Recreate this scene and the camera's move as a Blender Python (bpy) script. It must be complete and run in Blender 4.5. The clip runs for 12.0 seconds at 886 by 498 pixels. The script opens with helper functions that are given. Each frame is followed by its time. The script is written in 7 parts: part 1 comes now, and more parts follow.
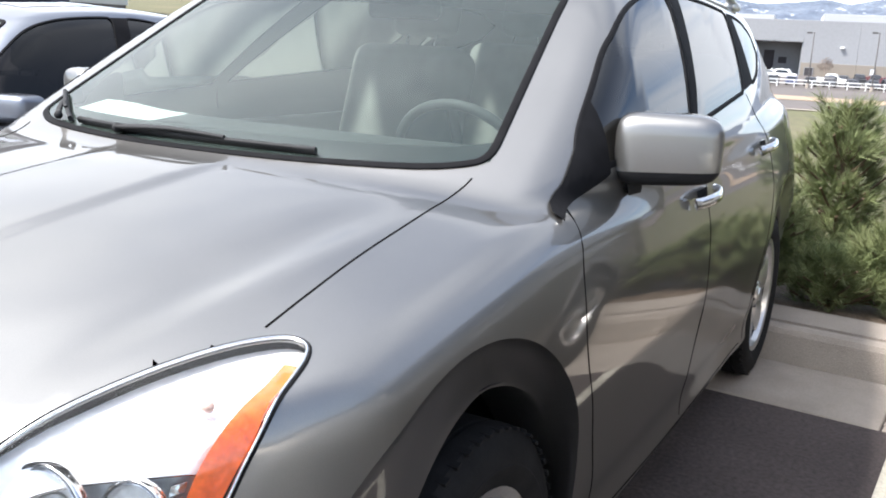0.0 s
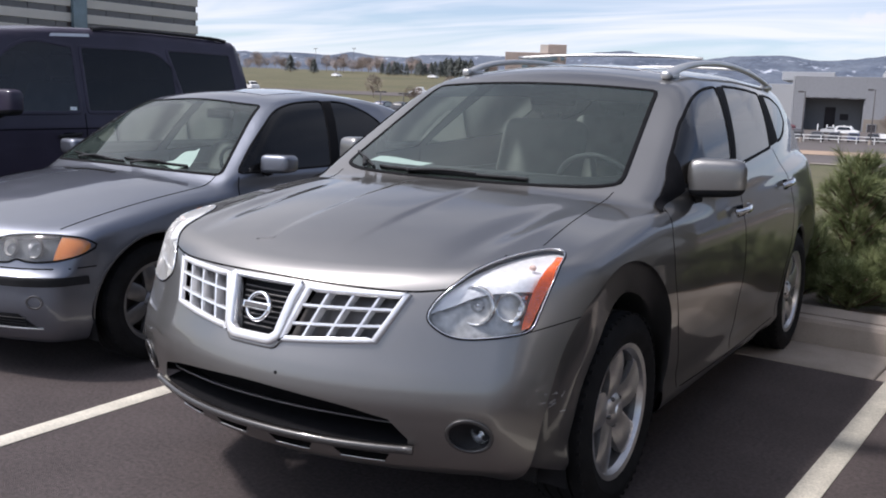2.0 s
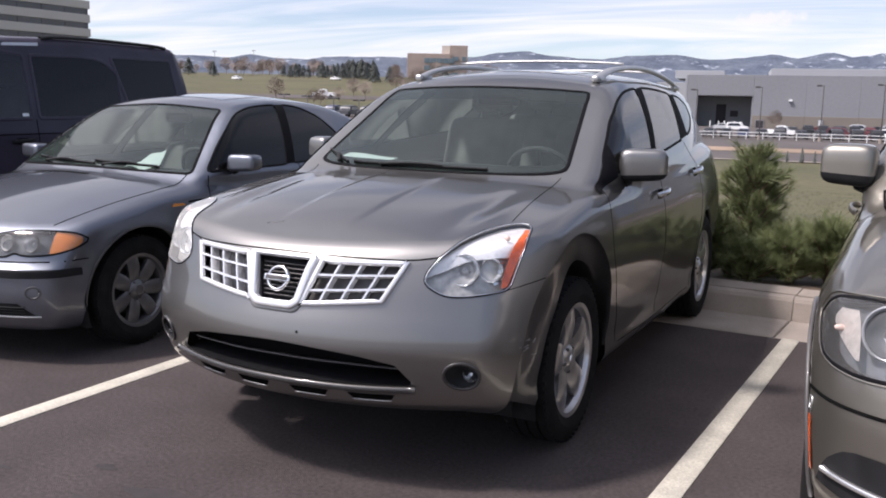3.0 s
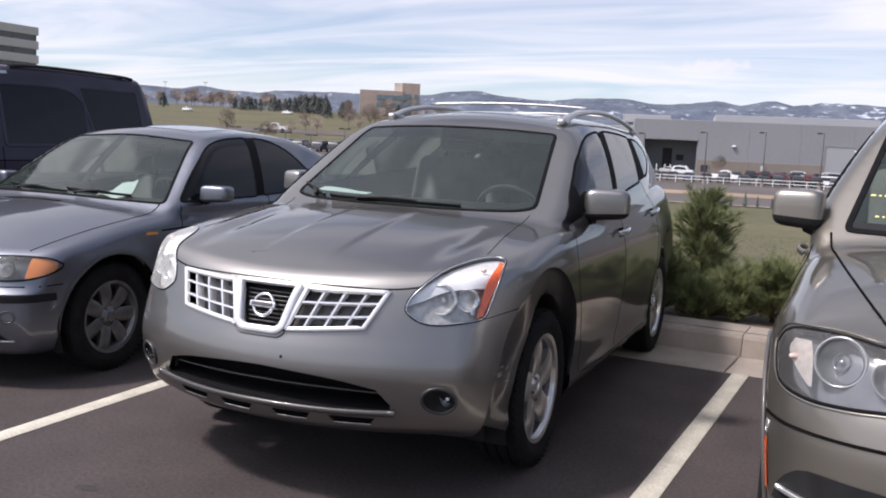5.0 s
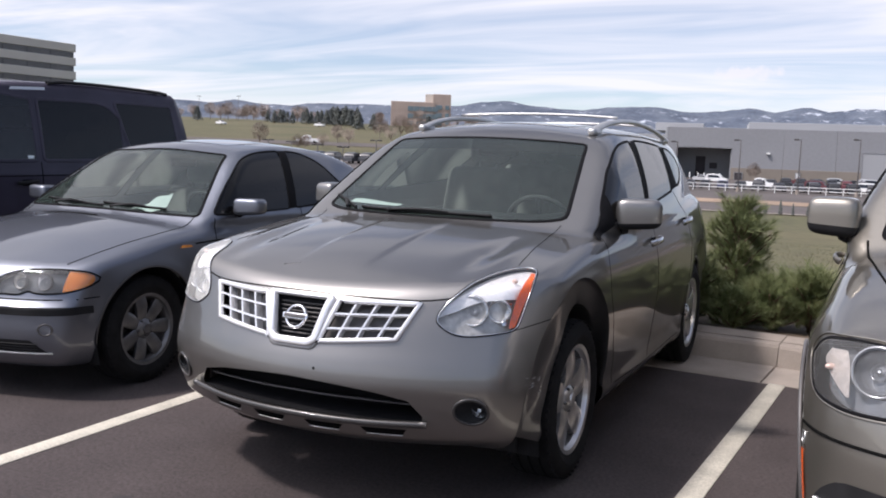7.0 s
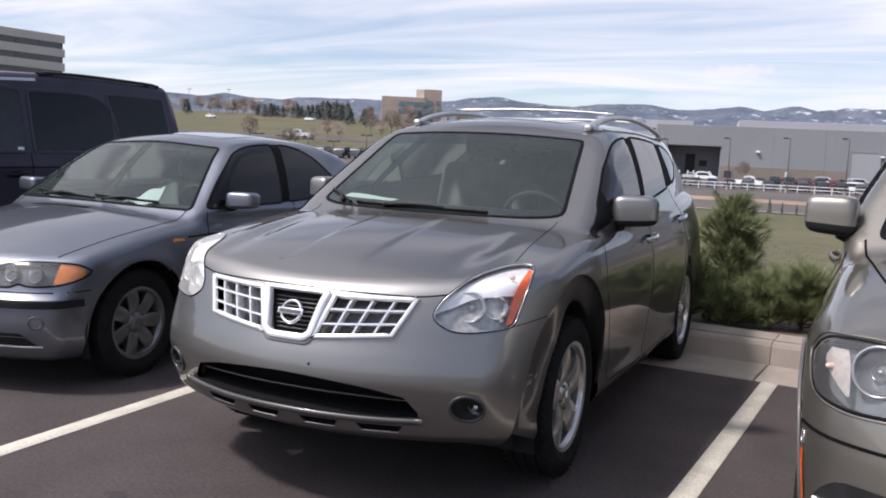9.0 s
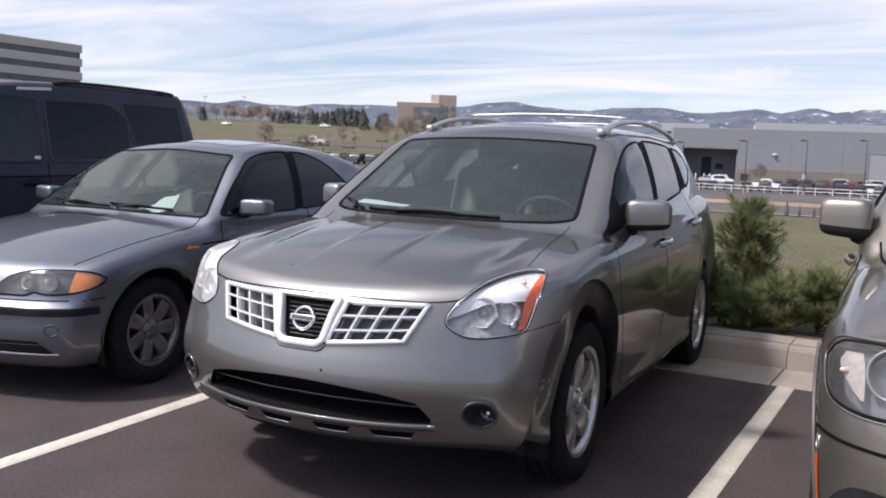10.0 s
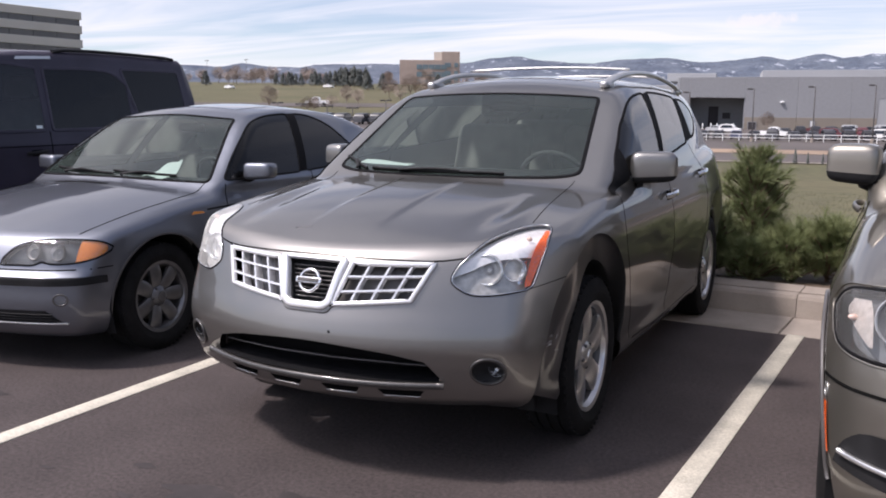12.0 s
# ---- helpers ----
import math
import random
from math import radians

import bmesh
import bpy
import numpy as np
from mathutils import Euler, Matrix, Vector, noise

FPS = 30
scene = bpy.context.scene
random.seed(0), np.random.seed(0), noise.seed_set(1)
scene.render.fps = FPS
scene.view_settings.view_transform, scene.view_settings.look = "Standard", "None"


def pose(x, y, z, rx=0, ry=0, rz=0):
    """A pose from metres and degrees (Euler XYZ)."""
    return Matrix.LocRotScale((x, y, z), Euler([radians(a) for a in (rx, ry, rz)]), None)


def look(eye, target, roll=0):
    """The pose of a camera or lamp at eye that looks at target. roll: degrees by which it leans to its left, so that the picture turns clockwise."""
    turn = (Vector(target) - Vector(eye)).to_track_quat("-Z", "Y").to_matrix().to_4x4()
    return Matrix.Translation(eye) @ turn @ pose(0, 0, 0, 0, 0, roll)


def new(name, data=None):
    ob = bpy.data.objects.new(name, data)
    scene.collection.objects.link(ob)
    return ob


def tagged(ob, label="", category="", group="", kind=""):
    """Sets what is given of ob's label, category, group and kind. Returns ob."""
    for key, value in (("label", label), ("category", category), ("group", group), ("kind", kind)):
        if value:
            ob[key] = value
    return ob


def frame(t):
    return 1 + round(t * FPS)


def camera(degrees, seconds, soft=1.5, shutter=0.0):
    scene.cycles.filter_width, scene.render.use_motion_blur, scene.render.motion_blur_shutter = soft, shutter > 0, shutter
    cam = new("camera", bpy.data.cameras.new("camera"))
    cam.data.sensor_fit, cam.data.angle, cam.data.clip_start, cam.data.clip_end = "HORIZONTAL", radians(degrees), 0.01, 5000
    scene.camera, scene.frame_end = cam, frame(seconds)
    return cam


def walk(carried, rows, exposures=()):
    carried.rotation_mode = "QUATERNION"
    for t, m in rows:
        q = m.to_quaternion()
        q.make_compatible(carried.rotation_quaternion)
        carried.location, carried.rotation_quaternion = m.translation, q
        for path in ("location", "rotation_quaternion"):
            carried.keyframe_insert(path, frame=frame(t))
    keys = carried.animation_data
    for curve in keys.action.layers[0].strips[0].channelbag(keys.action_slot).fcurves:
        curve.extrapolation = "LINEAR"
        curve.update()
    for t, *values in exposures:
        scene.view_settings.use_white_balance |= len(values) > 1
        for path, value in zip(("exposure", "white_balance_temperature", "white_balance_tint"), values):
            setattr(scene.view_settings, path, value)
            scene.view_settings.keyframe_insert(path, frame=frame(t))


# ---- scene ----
cam = camera(51.7, 12.0, soft=1.9)
PATH = [
    (0, (1.438, -1.216, 1.344), (0.506, 0.496, 0.896), 2.8),
    (0.5, (1.485, -1.68, 1.332), (0.467, -0.041, 0.808), 3.2),
    (1, (1.676, -2.068, 1.335), (0.48, -0.514, 0.937), 3.6),
    (1.5, (1.817, -2.437, 1.381), (0.59, -0.897, 1.032), 1.9),
    (2, (1.938, -2.863, 1.407), (0.88, -1.197, 1.083), 1.9),
    (2.5, (2.038, -3.218, 1.402), (1.068, -1.518, 0.992), 1.6),
    (3, (1.997, -3.516, 1.405), (1.115, -1.749, 1.089), 1.2),
    (5, (1.972, -3.728, 1.407), (1.184, -1.905, 1.174), 2.7),
    (5.5, (1.975, -3.736, 1.408), (1.17, -1.917, 1.199), 2.4),
    (6, (1.98, -3.741, 1.408), (1.153, -1.931, 1.214), 2.3),
    (6.5, (1.982, -3.738, 1.411), (1.126, -1.942, 1.209), 2.1),
    (8.5, (1.943, -3.716, 1.406), (1.112, -1.912, 1.173), 2.4),
    (9, (1.94, -3.72, 1.407), (1.108, -1.915, 1.185), 2.6),
    (9.5, (1.949, -3.717, 1.403), (1.088, -1.922, 1.207), 2.4),
    (10, (1.954, -3.712, 1.409), (1.09, -1.921, 1.197), 2.1),
    (10.5, (1.957, -3.706, 1.408), (1.094, -1.917, 1.175), 1.9),
    (11, (1.957, -3.692, 1.414), (1.07, -1.923, 1.12), 0.6),
    (11.5, (1.96, -3.69, 1.415), (1.087, -1.917, 1.107), 0.4),
    (12, (1.959, -3.692, 1.408), (1.086, -1.918, 1.105), 0.4),
]
EXPOSURES = [(0, 1.3, 6440, 11), (0.5, 0.85, 6390, 12), (1.0, 0.3, 6290, 14), (1.5, 0.18, 6240, 15), (2.0, 0.05, 6290, 17), (2.5, 0.08, 6520, 22), (3.0, 0.12, 6470, 20), (5.0, 0.05, 6470, 19), (9.5, 0.05, 6420, 18), (12.0, 0.08, 6520, 21)]
walk(cam, [(t, look(eye, target, roll)) for t, eye, target, roll in PATH], EXPOSURES)

# ---- sky, sun ----
SUN_DIR = Vector((-0.50, -0.45, 1.0)).normalized()


def build_world():
    w = bpy.data.worlds.new("sky")
    scene.world = w
    w.use_nodes = True
    nt = w.node_tree
    nt.nodes.clear()
    out = nt.nodes.new("ShaderNodeOutputWorld")
    bg = nt.nodes.new("ShaderNodeBackground")
    sky = nt.nodes.new("ShaderNodeTexSky")
    sky.sky_type, sky.sun_disc = "NISHITA", False
    sky.sun_elevation = math.asin(SUN_DIR.z)
    sky.sun_rotation = math.atan2(SUN_DIR.x, SUN_DIR.y)
    sky.altitude, sky.air_density, sky.dust_density = 1700, 1.0, 0.7
    # thin streaked cirrus, projected on a flat layer overhead
    tc = nt.nodes.new("ShaderNodeTexCoord")
    sep = nt.nodes.new("ShaderNodeSeparateXYZ")
    nt.links.new(tc.outputs["Generated"], sep.inputs[0])
    up = nt.nodes.new("ShaderNodeMath")
    up.operation = "MAXIMUM"
    nt.links.new(sep.outputs["Z"], up.inputs[0])
    up.inputs[1].default_value = 0.0
    lift = nt.nodes.new("ShaderNodeMath")
    lift.operation = "ADD"
    nt.links.new(up.outputs[0], lift.inputs[0])
    lift.inputs[1].default_value = 0.09
    comb = nt.nodes.new("ShaderNodeCombineXYZ")
    for k, axis in enumerate("XY"):
        div = nt.nodes.new("ShaderNodeMath")
        div.operation = "DIVIDE"
        nt.links.new(sep.outputs[axis], div.inputs[0])
        nt.links.new(lift.outputs[0], div.inputs[1])
        nt.links.new(div.outputs[0], comb.inputs[k])
    mp = nt.nodes.new("ShaderNodeMapping")
    mp.inputs["Rotation"].default_value = (0, 0, radians(28))
    mp.inputs["Scale"].default_value = (0.30, 0.85, 1)
    nt.links.new(comb.outputs[0], mp.inputs[0])
    n1 = nt.nodes.new("ShaderNodeTexNoise")
    n1.inputs["Scale"].default_value = 1.15
    n1.inputs["Detail"].default_value = 5
    n1.inputs["Roughness"].default_value = 0.54
    n1.inputs["Distortion"].default_value = 0.9
    nt.links.new(mp.outputs[0], n1.inputs["Vector"])
    ramp = nt.nodes.new("ShaderNodeMapRange")
    ramp.inputs["From Min"].default_value = 0.36
    ramp.inputs["From Max"].default_value = 0.60
    ramp.inputs["To Min"].default_value = 0.14
    nt.links.new(n1.outputs["Fac"], ramp.inputs["Value"])
    mix = nt.nodes.new("ShaderNodeMix")
    mix.data_type = "RGBA"
    mul = nt.nodes.new("ShaderNodeMath")
    mul.operation = "MULTIPLY"
    nt.links.new(ramp.outputs[0], mul.inputs[0])
    # the veil thins out towards the east
    thin = nt.nodes.new("ShaderNodeMapRange")
    thin.interpolation_type = "SMOOTHSTEP"
    thin.inputs["From Min"].default_value, thin.inputs["From Max"].default_value = 0.02, 0.55
    thin.inputs["To Min"].default_value, thin.inputs["To Max"].default_value = 0.92, 0.30
    nt.links.new(sep.outputs["X"], thin.inputs["Value"])
    nt.links.new(thin.outputs[0], mul.inputs[1])
    nt.links.new(mul.outputs[0], mix.inputs["Factor"])
    nt.links.new(sky.outputs[0], mix.inputs["A"])
    # cirrus scatters forward: the veil brightens towards the sun
    dot = nt.nodes.new("ShaderNodeVectorMath")
    dot.operation = "DOT_PRODUCT"
    nt.links.new(tc.outputs["Generated"], dot.inputs[0])
    dot.inputs[1].default_value = tuple(SUN_DIR)
    pos = nt.nodes.new("ShaderNodeMath")
    pos.operation = "MAXIMUM"
    nt.links.new(dot.outputs["Value"], pos.inputs[0])
    pos.inputs[1].default_value = 0.0
    halo = nt.nodes.new("ShaderNodeMath")
    halo.operation = "POWER"
    nt.links.new(pos.outputs[0], halo.inputs[0])
    halo.inputs[1].default_value = 7.0
    gain = nt.nodes.new("ShaderNodeMath")
    gain.operation = "MULTIPLY_ADD"
    nt.links.new(halo.outputs[0], gain.inputs[0])
    gain.inputs[1].default_value = 2.6
    gain.inputs[2].default_value = 1.0
    veil = nt.nodes.new("ShaderNodeVectorMath")
    veil.operation = "SCALE"
    veil.inputs[0].default_value = (7.6, 7.9, 8.3)
    nt.links.new(gain.outputs[0], veil.inputs["Scale"])
    nt.links.new(veil.outputs[0], mix.inputs["B"])
    # one small cumulus low over the hills
    low = nt.nodes.new("ShaderNodeMapping")
    low.inputs["Scale"].default_value = (1 / 0.028, 0, 1 / 0.0078)
    shift = nt.nodes.new("ShaderNodeVectorMath")
    shift.operation = "SUBTRACT"
    shift.inputs[1].default_value = (-0.1316, 0, 0.0905)
    nt.links.new(tc.outputs["Generated"], shift.inputs[0])
    nt.links.new(shift.outputs[0], low.inputs[0])
    edge = nt.nodes.new("ShaderNodeTexNoise")
    edge.inputs["Scale"].default_value, edge.inputs["Detail"].default_value = 75, 5
    nt.links.new(tc.outputs["Generated"], edge.inputs["Vector"])
    far = nt.nodes.new("ShaderNodeVectorMath")
    far.operation = "LENGTH"
    nt.links.new(low.outputs[0], far.inputs[0])
    ragged = nt.nodes.new("ShaderNodeMath")
    ragged.operation = "MULTIPLY_ADD"
    nt.links.new(edge.outputs["Fac"], ragged.inputs[0])
    ragged.inputs[1].default_value = -2.2
    nt.links.new(far.outputs["Value"], ragged.inputs[2])
    puff = nt.nodes.new("ShaderNodeMapRange")
    puff.interpolation_type = "SMOOTHSTEP"
    puff.inputs["From Min"].default_value, puff.inputs["From Max"].default_value = -0.75, 0.10
    puff.inputs["To Min"].default_value, puff.inputs["To Max"].default_value = 0.75, 0.0
    nt.links.new(ragged.outputs[0], puff.inputs["Value"])
    ahead = nt.nodes.new("ShaderNodeMath")
    ahead.operation = "GREATER_THAN"
    nt.links.new(sep.outputs["Y"], ahead.inputs[0])
    ahead.inputs[1].default_value = 0.0
    cover = nt.nodes.new("ShaderNodeMath")
    cover.operation = "MULTIPLY"
    nt.links.new(puff.outputs[0], cover.inputs[0])
    nt.links.new(ahead.outputs[0], cover.inputs[1])
    cum = nt.nodes.new("ShaderNodeMix")
    cum.data_type = "RGBA"
    nt.links.new(cover.outputs[0], cum.inputs["Factor"])
    nt.links.new(mix.outputs["Result"], cum.inputs["A"])
    cum.inputs["B"].default_value = (7.4, 7.5, 7.9, 1)
    nt.links.new(cum.outputs["Result"], bg.inputs["Color"])
    bg.inputs["Strength"].default_value = 0.122
    nt.links.new(bg.outputs[0], out.inputs[0])


build_world()
sun_data = bpy.data.lights.new("sun", "SUN")
sun_data.energy, sun_data.angle, sun_data.color = 4.2, radians(6.0), (1.0, 0.955, 0.89)
sun = new("sun", sun_data)
sun.matrix_world = look(SUN_DIR * 50, (0, 0, 0))

# ---- materials ----
def material(name, color, rough=0.5, metal=0.0, coat=0.0, spec=0.5, noise_amt=0.0, noise_scale=20.0, fine=0.0, fine_scale=300.0,
             bump=0.0, bump_scale=200.0, color2=None, emit=None, rnd=0.0, island=0.0, coat_rough=0.03):
    """Principled paint with colour varied at two scales, worn gloss and a fine relief."""
    m = bpy.data.materials.new(name)
    m.use_nodes = True
    nt = m.node_tree
    b = nt.nodes["Principled BSDF"]
    b.inputs["Base Color"].default_value = (*color, 1)
    b.inputs["Roughness"].default_value = rough
    b.inputs["Metallic"].default_value = metal
    b.inputs["Coat Weight"].default_value = coat
    b.inputs["Coat Roughness"].default_value = coat_rough
    b.inputs["Specular IOR Level"].default_value = spec
    b.inputs["Coat IOR"].default_value = 1.5
    tc = nt.nodes.new("ShaderNodeTexCoord")
    col = None
    if noise_amt or color2:
        n = nt.nodes.new("ShaderNodeTexNoise")
        n.inputs["Scale"].default_value = noise_scale
        n.inputs["Detail"].default_value = 6
        nt.links.new(tc.outputs["Object"], n.inputs["Vector"])
        r = nt.nodes.new("ShaderNodeMapRange")
        r.inputs["From Min"].default_value, r.inputs["From Max"].default_value = 0.3, 0.7
        nt.links.new(n.outputs["Fac"], r.inputs["Value"])
        mx = nt.nodes.new("ShaderNodeMix")
        mx.data_type = "RGBA"
        nt.links.new(r.outputs[0], mx.inputs["Factor"])
        lo = color if color2 else tuple(c * (1 - noise_amt) for c in color)
        hi = color2 if color2 else tuple(c * (1 + noise_amt) for c in color)
        mx.inputs["A"].default_value, mx.inputs["B"].default_value = (*lo, 1), (*hi, 1)
        col = mx.outputs["Result"]
    if fine:
        n = nt.nodes.new("ShaderNodeTexNoise")
        n.inputs["Scale"].default_value = fine_scale
        n.inputs["Detail"].default_value = 3
        nt.links.new(tc.outputs["Object"], n.inputs["Vector"])
        r = nt.nodes.new("ShaderNodeMapRange")
        r.inputs["From Min"].default_value, r.inputs["From Max"].default_value = 0.25, 0.75
        r.inputs["To Min"].default_value, r.inputs["To Max"].default_value = 1 - fine, 1 + fine
        nt.links.new(n.outputs["Fac"], r.inputs["Value"])
        mx = nt.nodes.new("ShaderNodeMix")
        mx.data_type, mx.blend_type = "RGBA", "MULTIPLY"
        mx.inputs["Factor"].default_value = 1
        if col:
            nt.links.new(col, mx.inputs["A"])
        else:
            mx.inputs["A"].default_value = (*color, 1)
        nt.links.new(r.outputs[0], mx.inputs["B"])
        col = mx.outputs["Result"]
    if rnd or island:
        src = nt.nodes.new("ShaderNodeObjectInfo").outputs["Random"] if rnd else nt.nodes.new("ShaderNodeNewGeometry").outputs["Random Per Island"]
        amt = rnd or island
        r = nt.nodes.new("ShaderNodeMapRange")
        r.inputs["To Min"].default_value, r.inputs["To Max"].default_value = 1 - amt, 1 + amt
        nt.links.new(src, r.inputs["Value"])
        mx = nt.nodes.new("ShaderNodeMix")
        mx.data_type, mx.blend_type = "RGBA", "MULTIPLY"
        mx.inputs["Factor"].default_value = 1
        if col:
            nt.links.new(col, mx.inputs["A"])
        else:
            mx.inputs["A"].default_value = (*color, 1)
        nt.links.new(r.outputs[0], mx.inputs["B"])
        col = mx.outputs["Result"]
    if col:
        nt.links.new(col, b.inputs["Base Color"])
    if bump:
        n = nt.nodes.new("ShaderNodeTexNoise")
        n.inputs["Scale"].default_value = bump_scale
        n.inputs["Detail"].default_value = 4
        nt.links.new(tc.outputs["Object"], n.inputs["Vector"])
        bp = nt.nodes.new("ShaderNodeBump")
        bp.inputs["Strength"].default_value = bump
        bp.inputs["Distance"].default_value = 0.01
        nt.links.new(n.outputs["Fac"], bp.inputs["Height"])
        nt.links.new(bp.outputs[0], b.inputs["Normal"])
    if emit:
        b.inputs["Emission Color"].default_value = (*emit[:3], 1)
        b.inputs["Emission Strength"].default_value = emit[3]
    return m


def glass_material(name, tint, rough=0.0, ior=1.45, dust=0.0, film=(0.58, 0.58, 0.57)):
    """A pane: tinted see-through with a clear reflecting face."""
    m = bpy.data.materials.new(name)
    m.use_nodes = True
    nt = m.node_tree
    nt.nodes.clear()
    out = nt.nodes.new("ShaderNodeOutputMaterial")
    tr = nt.nodes.new("ShaderNodeBsdfTransparent")
    tr.inputs[0].default_value = (*tint, 1)
    gl = nt.nodes.new("ShaderNodeBsdfGlossy")
    gl.inputs["Roughness"].default_value = rough
    fr = nt.nodes.new("ShaderNodeFresnel")
    fr.inputs["IOR"].default_value = ior
    mx = nt.nodes.new("ShaderNodeMixShader")
    nt.links.new(fr.outputs[0], mx.inputs[0])
    nt.links.new(tr.outputs[0], mx.inputs[1])
    nt.links.new(gl.outputs[0], mx.inputs[2])
    last = mx
    if dust:
        # a thin uneven pale film on the pane: dust, lens haze, painted glancing whiteness
        tc = nt.nodes.new("ShaderNodeTexCoord")
        n = nt.nodes.new("ShaderNodeTexNoise")
        n.inputs["Scale"].default_value = 3.0
        n.inputs["Detail"].default_value = 5
        nt.links.new(tc.outputs["Object"], n.inputs["Vector"])
        r = nt.nodes.new("ShaderNodeMapRange")
        r.inputs["To Min"].default_value, r.inputs["To Max"].default_value = dust * 0.6, dust * 1.4
        nt.links.new(n.outputs["Fac"], r.inputs["Value"])
        df = nt.nodes.new("ShaderNodeBsdfDiffuse")
        df.inputs["Color"].default_value = (*film, 1)
        last = nt.nodes.new("ShaderNodeMixShader")
        nt.links.new(r.outputs[0], last.inputs[0])
        nt.links.new(mx.outputs[0], last.inputs[1])
        nt.links.new(df.outputs[0], last.inputs[2])
    nt.links.new(last.outputs[0], out.inputs[0])
    return m


def car_paint(name, color, rough=0.38, metal=0.7):
    """Metallic flake under a clear coat with faint road dust."""
    m = material(name, color, rough=rough, metal=metal, coat=1.0, noise_amt=0.05, noise_scale=2.2, fine=0.06, fine_scale=900,
                 coat_rough=0.035)
    m.node_tree.nodes["Principled BSDF"].inputs["Specular Tint"].default_value = (0.13, 0.13, 0.13, 1)
    return m


M_PAINT_SUV = car_paint("warm_grey_metallic", (0.264, 0.256, 0.244), rough=0.40, metal=0.93)
M_PAINT_SEDAN = car_paint("silver_grey_metallic", (0.196, 0.209, 0.240), rough=0.45, metal=0.93)
M_PAINT_BEIGE = car_paint("champagne_metallic", (0.300, 0.278, 0.240), rough=0.45, metal=0.93)
M_PAINT_BLACK = material("black_paint", (0.040, 0.034, 0.053), rough=0.45, coat=0.2, spec=0.2, noise_amt=0.2, noise_scale=3)
M_GLASS_WS = glass_material("windshield_glass", (0.46, 0.57, 0.54), ior=1.54, dust=0.034, film=(0.44, 0.60, 0.55))
M_GLASS_DUSTY = glass_material("dusty_windshield_glass", (0.40, 0.44, 0.46), ior=1.7, dust=0.16)
M_GLASS_BAND = glass_material("sun_band_glass", (0.30, 0.33, 0.36), ior=1.01)
M_GLASS_ROOF = material("roof_glass", (0.01, 0.01, 0.012), rough=0.04, coat=1, noise_amt=0.1)
M_GLASS_SIDE = glass_material("tinted_glass", (0.16, 0.17, 0.18), ior=1.60)
M_GLASS_DARK = glass_material("dark_glass", (0.05, 0.05, 0.06), ior=1.45)
M_GLASS_LAMP = glass_material("lamp_lens", (0.97, 0.97, 0.97), ior=1.27, dust=0.02)
# pale copy of the lamp lens: its whiteness at a glancing angle, painted in
M_GLASS_MILKY = glass_material("glancing_white_lamp_lens", (0.93, 0.93, 0.92), ior=1.30, dust=0.32, film=(0.70, 0.70, 0.68))
M_GLASS_HAZY = glass_material("hazed_lamp_lens", (0.9, 0.91, 0.92), ior=1.45, dust=0.09)
M_CORNER = material("corner_reflector", (0.58, 0.53, 0.49), rough=0.3, metal=0.3, fine=0.2, fine_scale=70, bump=0.4, bump_scale=60)
M_AMBER = material("amber_lens", (0.80, 0.13, 0.02), rough=0.15, coat=1, fine=0.25, fine_scale=120)
M_ORANGE = material("orange_lens", (0.85, 0.30, 0.04), rough=0.15, coat=1, fine=0.2, fine_scale=160)
M_CHROME = material("chrome", (0.80, 0.80, 0.80), rough=0.12, metal=1.0, fine=0.04, fine_scale=60)
M_AMBER_DIM = material("amber_bulb", (0.62, 0.46, 0.40), rough=0.2, coat=1, noise_amt=0.1, noise_scale=60)
M_BRIGHT = material("bright_grille_chrome", (0.86, 0.86, 0.86), rough=0.22, metal=0.55, noise_amt=0.03, noise_scale=20)
M_REFLECT_WHITE = material("bright_reflector", (0.86, 0.87, 0.88), rough=0.3, metal=0.35, fine=0.10, fine_scale=50, bump=0.3, bump_scale=45)
M_LAMP_GREY = material("grey_lamp_inside", (0.20, 0.21, 0.225), rough=0.22, metal=0.3, noise_amt=0.15, noise_scale=20)
M_LAMP_DARK = material("dark_lamp_bowl", (0.17, 0.18, 0.195), rough=0.3, metal=0.4, noise_amt=0.15, noise_scale=20)
M_LAMP_RING = material("grey_lamp_ring", (0.44, 0.45, 0.46), rough=0.25, metal=0.5, noise_amt=0.1, noise_scale=20)
M_YELLOW = material("yellow_window_paint", (0.62, 0.58, 0.20), rough=0.8, noise_amt=0.1, noise_scale=30)
M_PANE_WHITE = material("reflection_pale_pane", (0.55, 0.57, 0.60), rough=0.15, coat=1, noise_amt=0.05, noise_scale=4)
M_SCUFF = material("scraped_paint", (0.25, 0.245, 0.235), rough=0.7, noise_amt=0.2, noise_scale=80)
# also stands in for the shade on the fender channel
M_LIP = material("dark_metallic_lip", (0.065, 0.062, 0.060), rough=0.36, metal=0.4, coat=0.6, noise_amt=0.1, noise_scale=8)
M_SATIN = material("satin_silver", (0.74, 0.74, 0.73), rough=0.32, metal=0.85, noise_amt=0.05, noise_scale=9)
M_REFLECT = material("lamp_reflector", (0.82, 0.83, 0.84), rough=0.16, metal=0.9, fine=0.1, fine_scale=70, bump=0.25, bump_scale=60)
M_LAMP_MID = material("lamp_housing_grey", (0.50, 0.50, 0.485), rough=0.3, metal=0.35, noise_amt=0.25, noise_scale=40, bump=0.12, bump_scale=70)
M_HOUSING = material("lamp_housing", (0.10, 0.11, 0.12), rough=0.3, noise_amt=0.2, noise_scale=30)
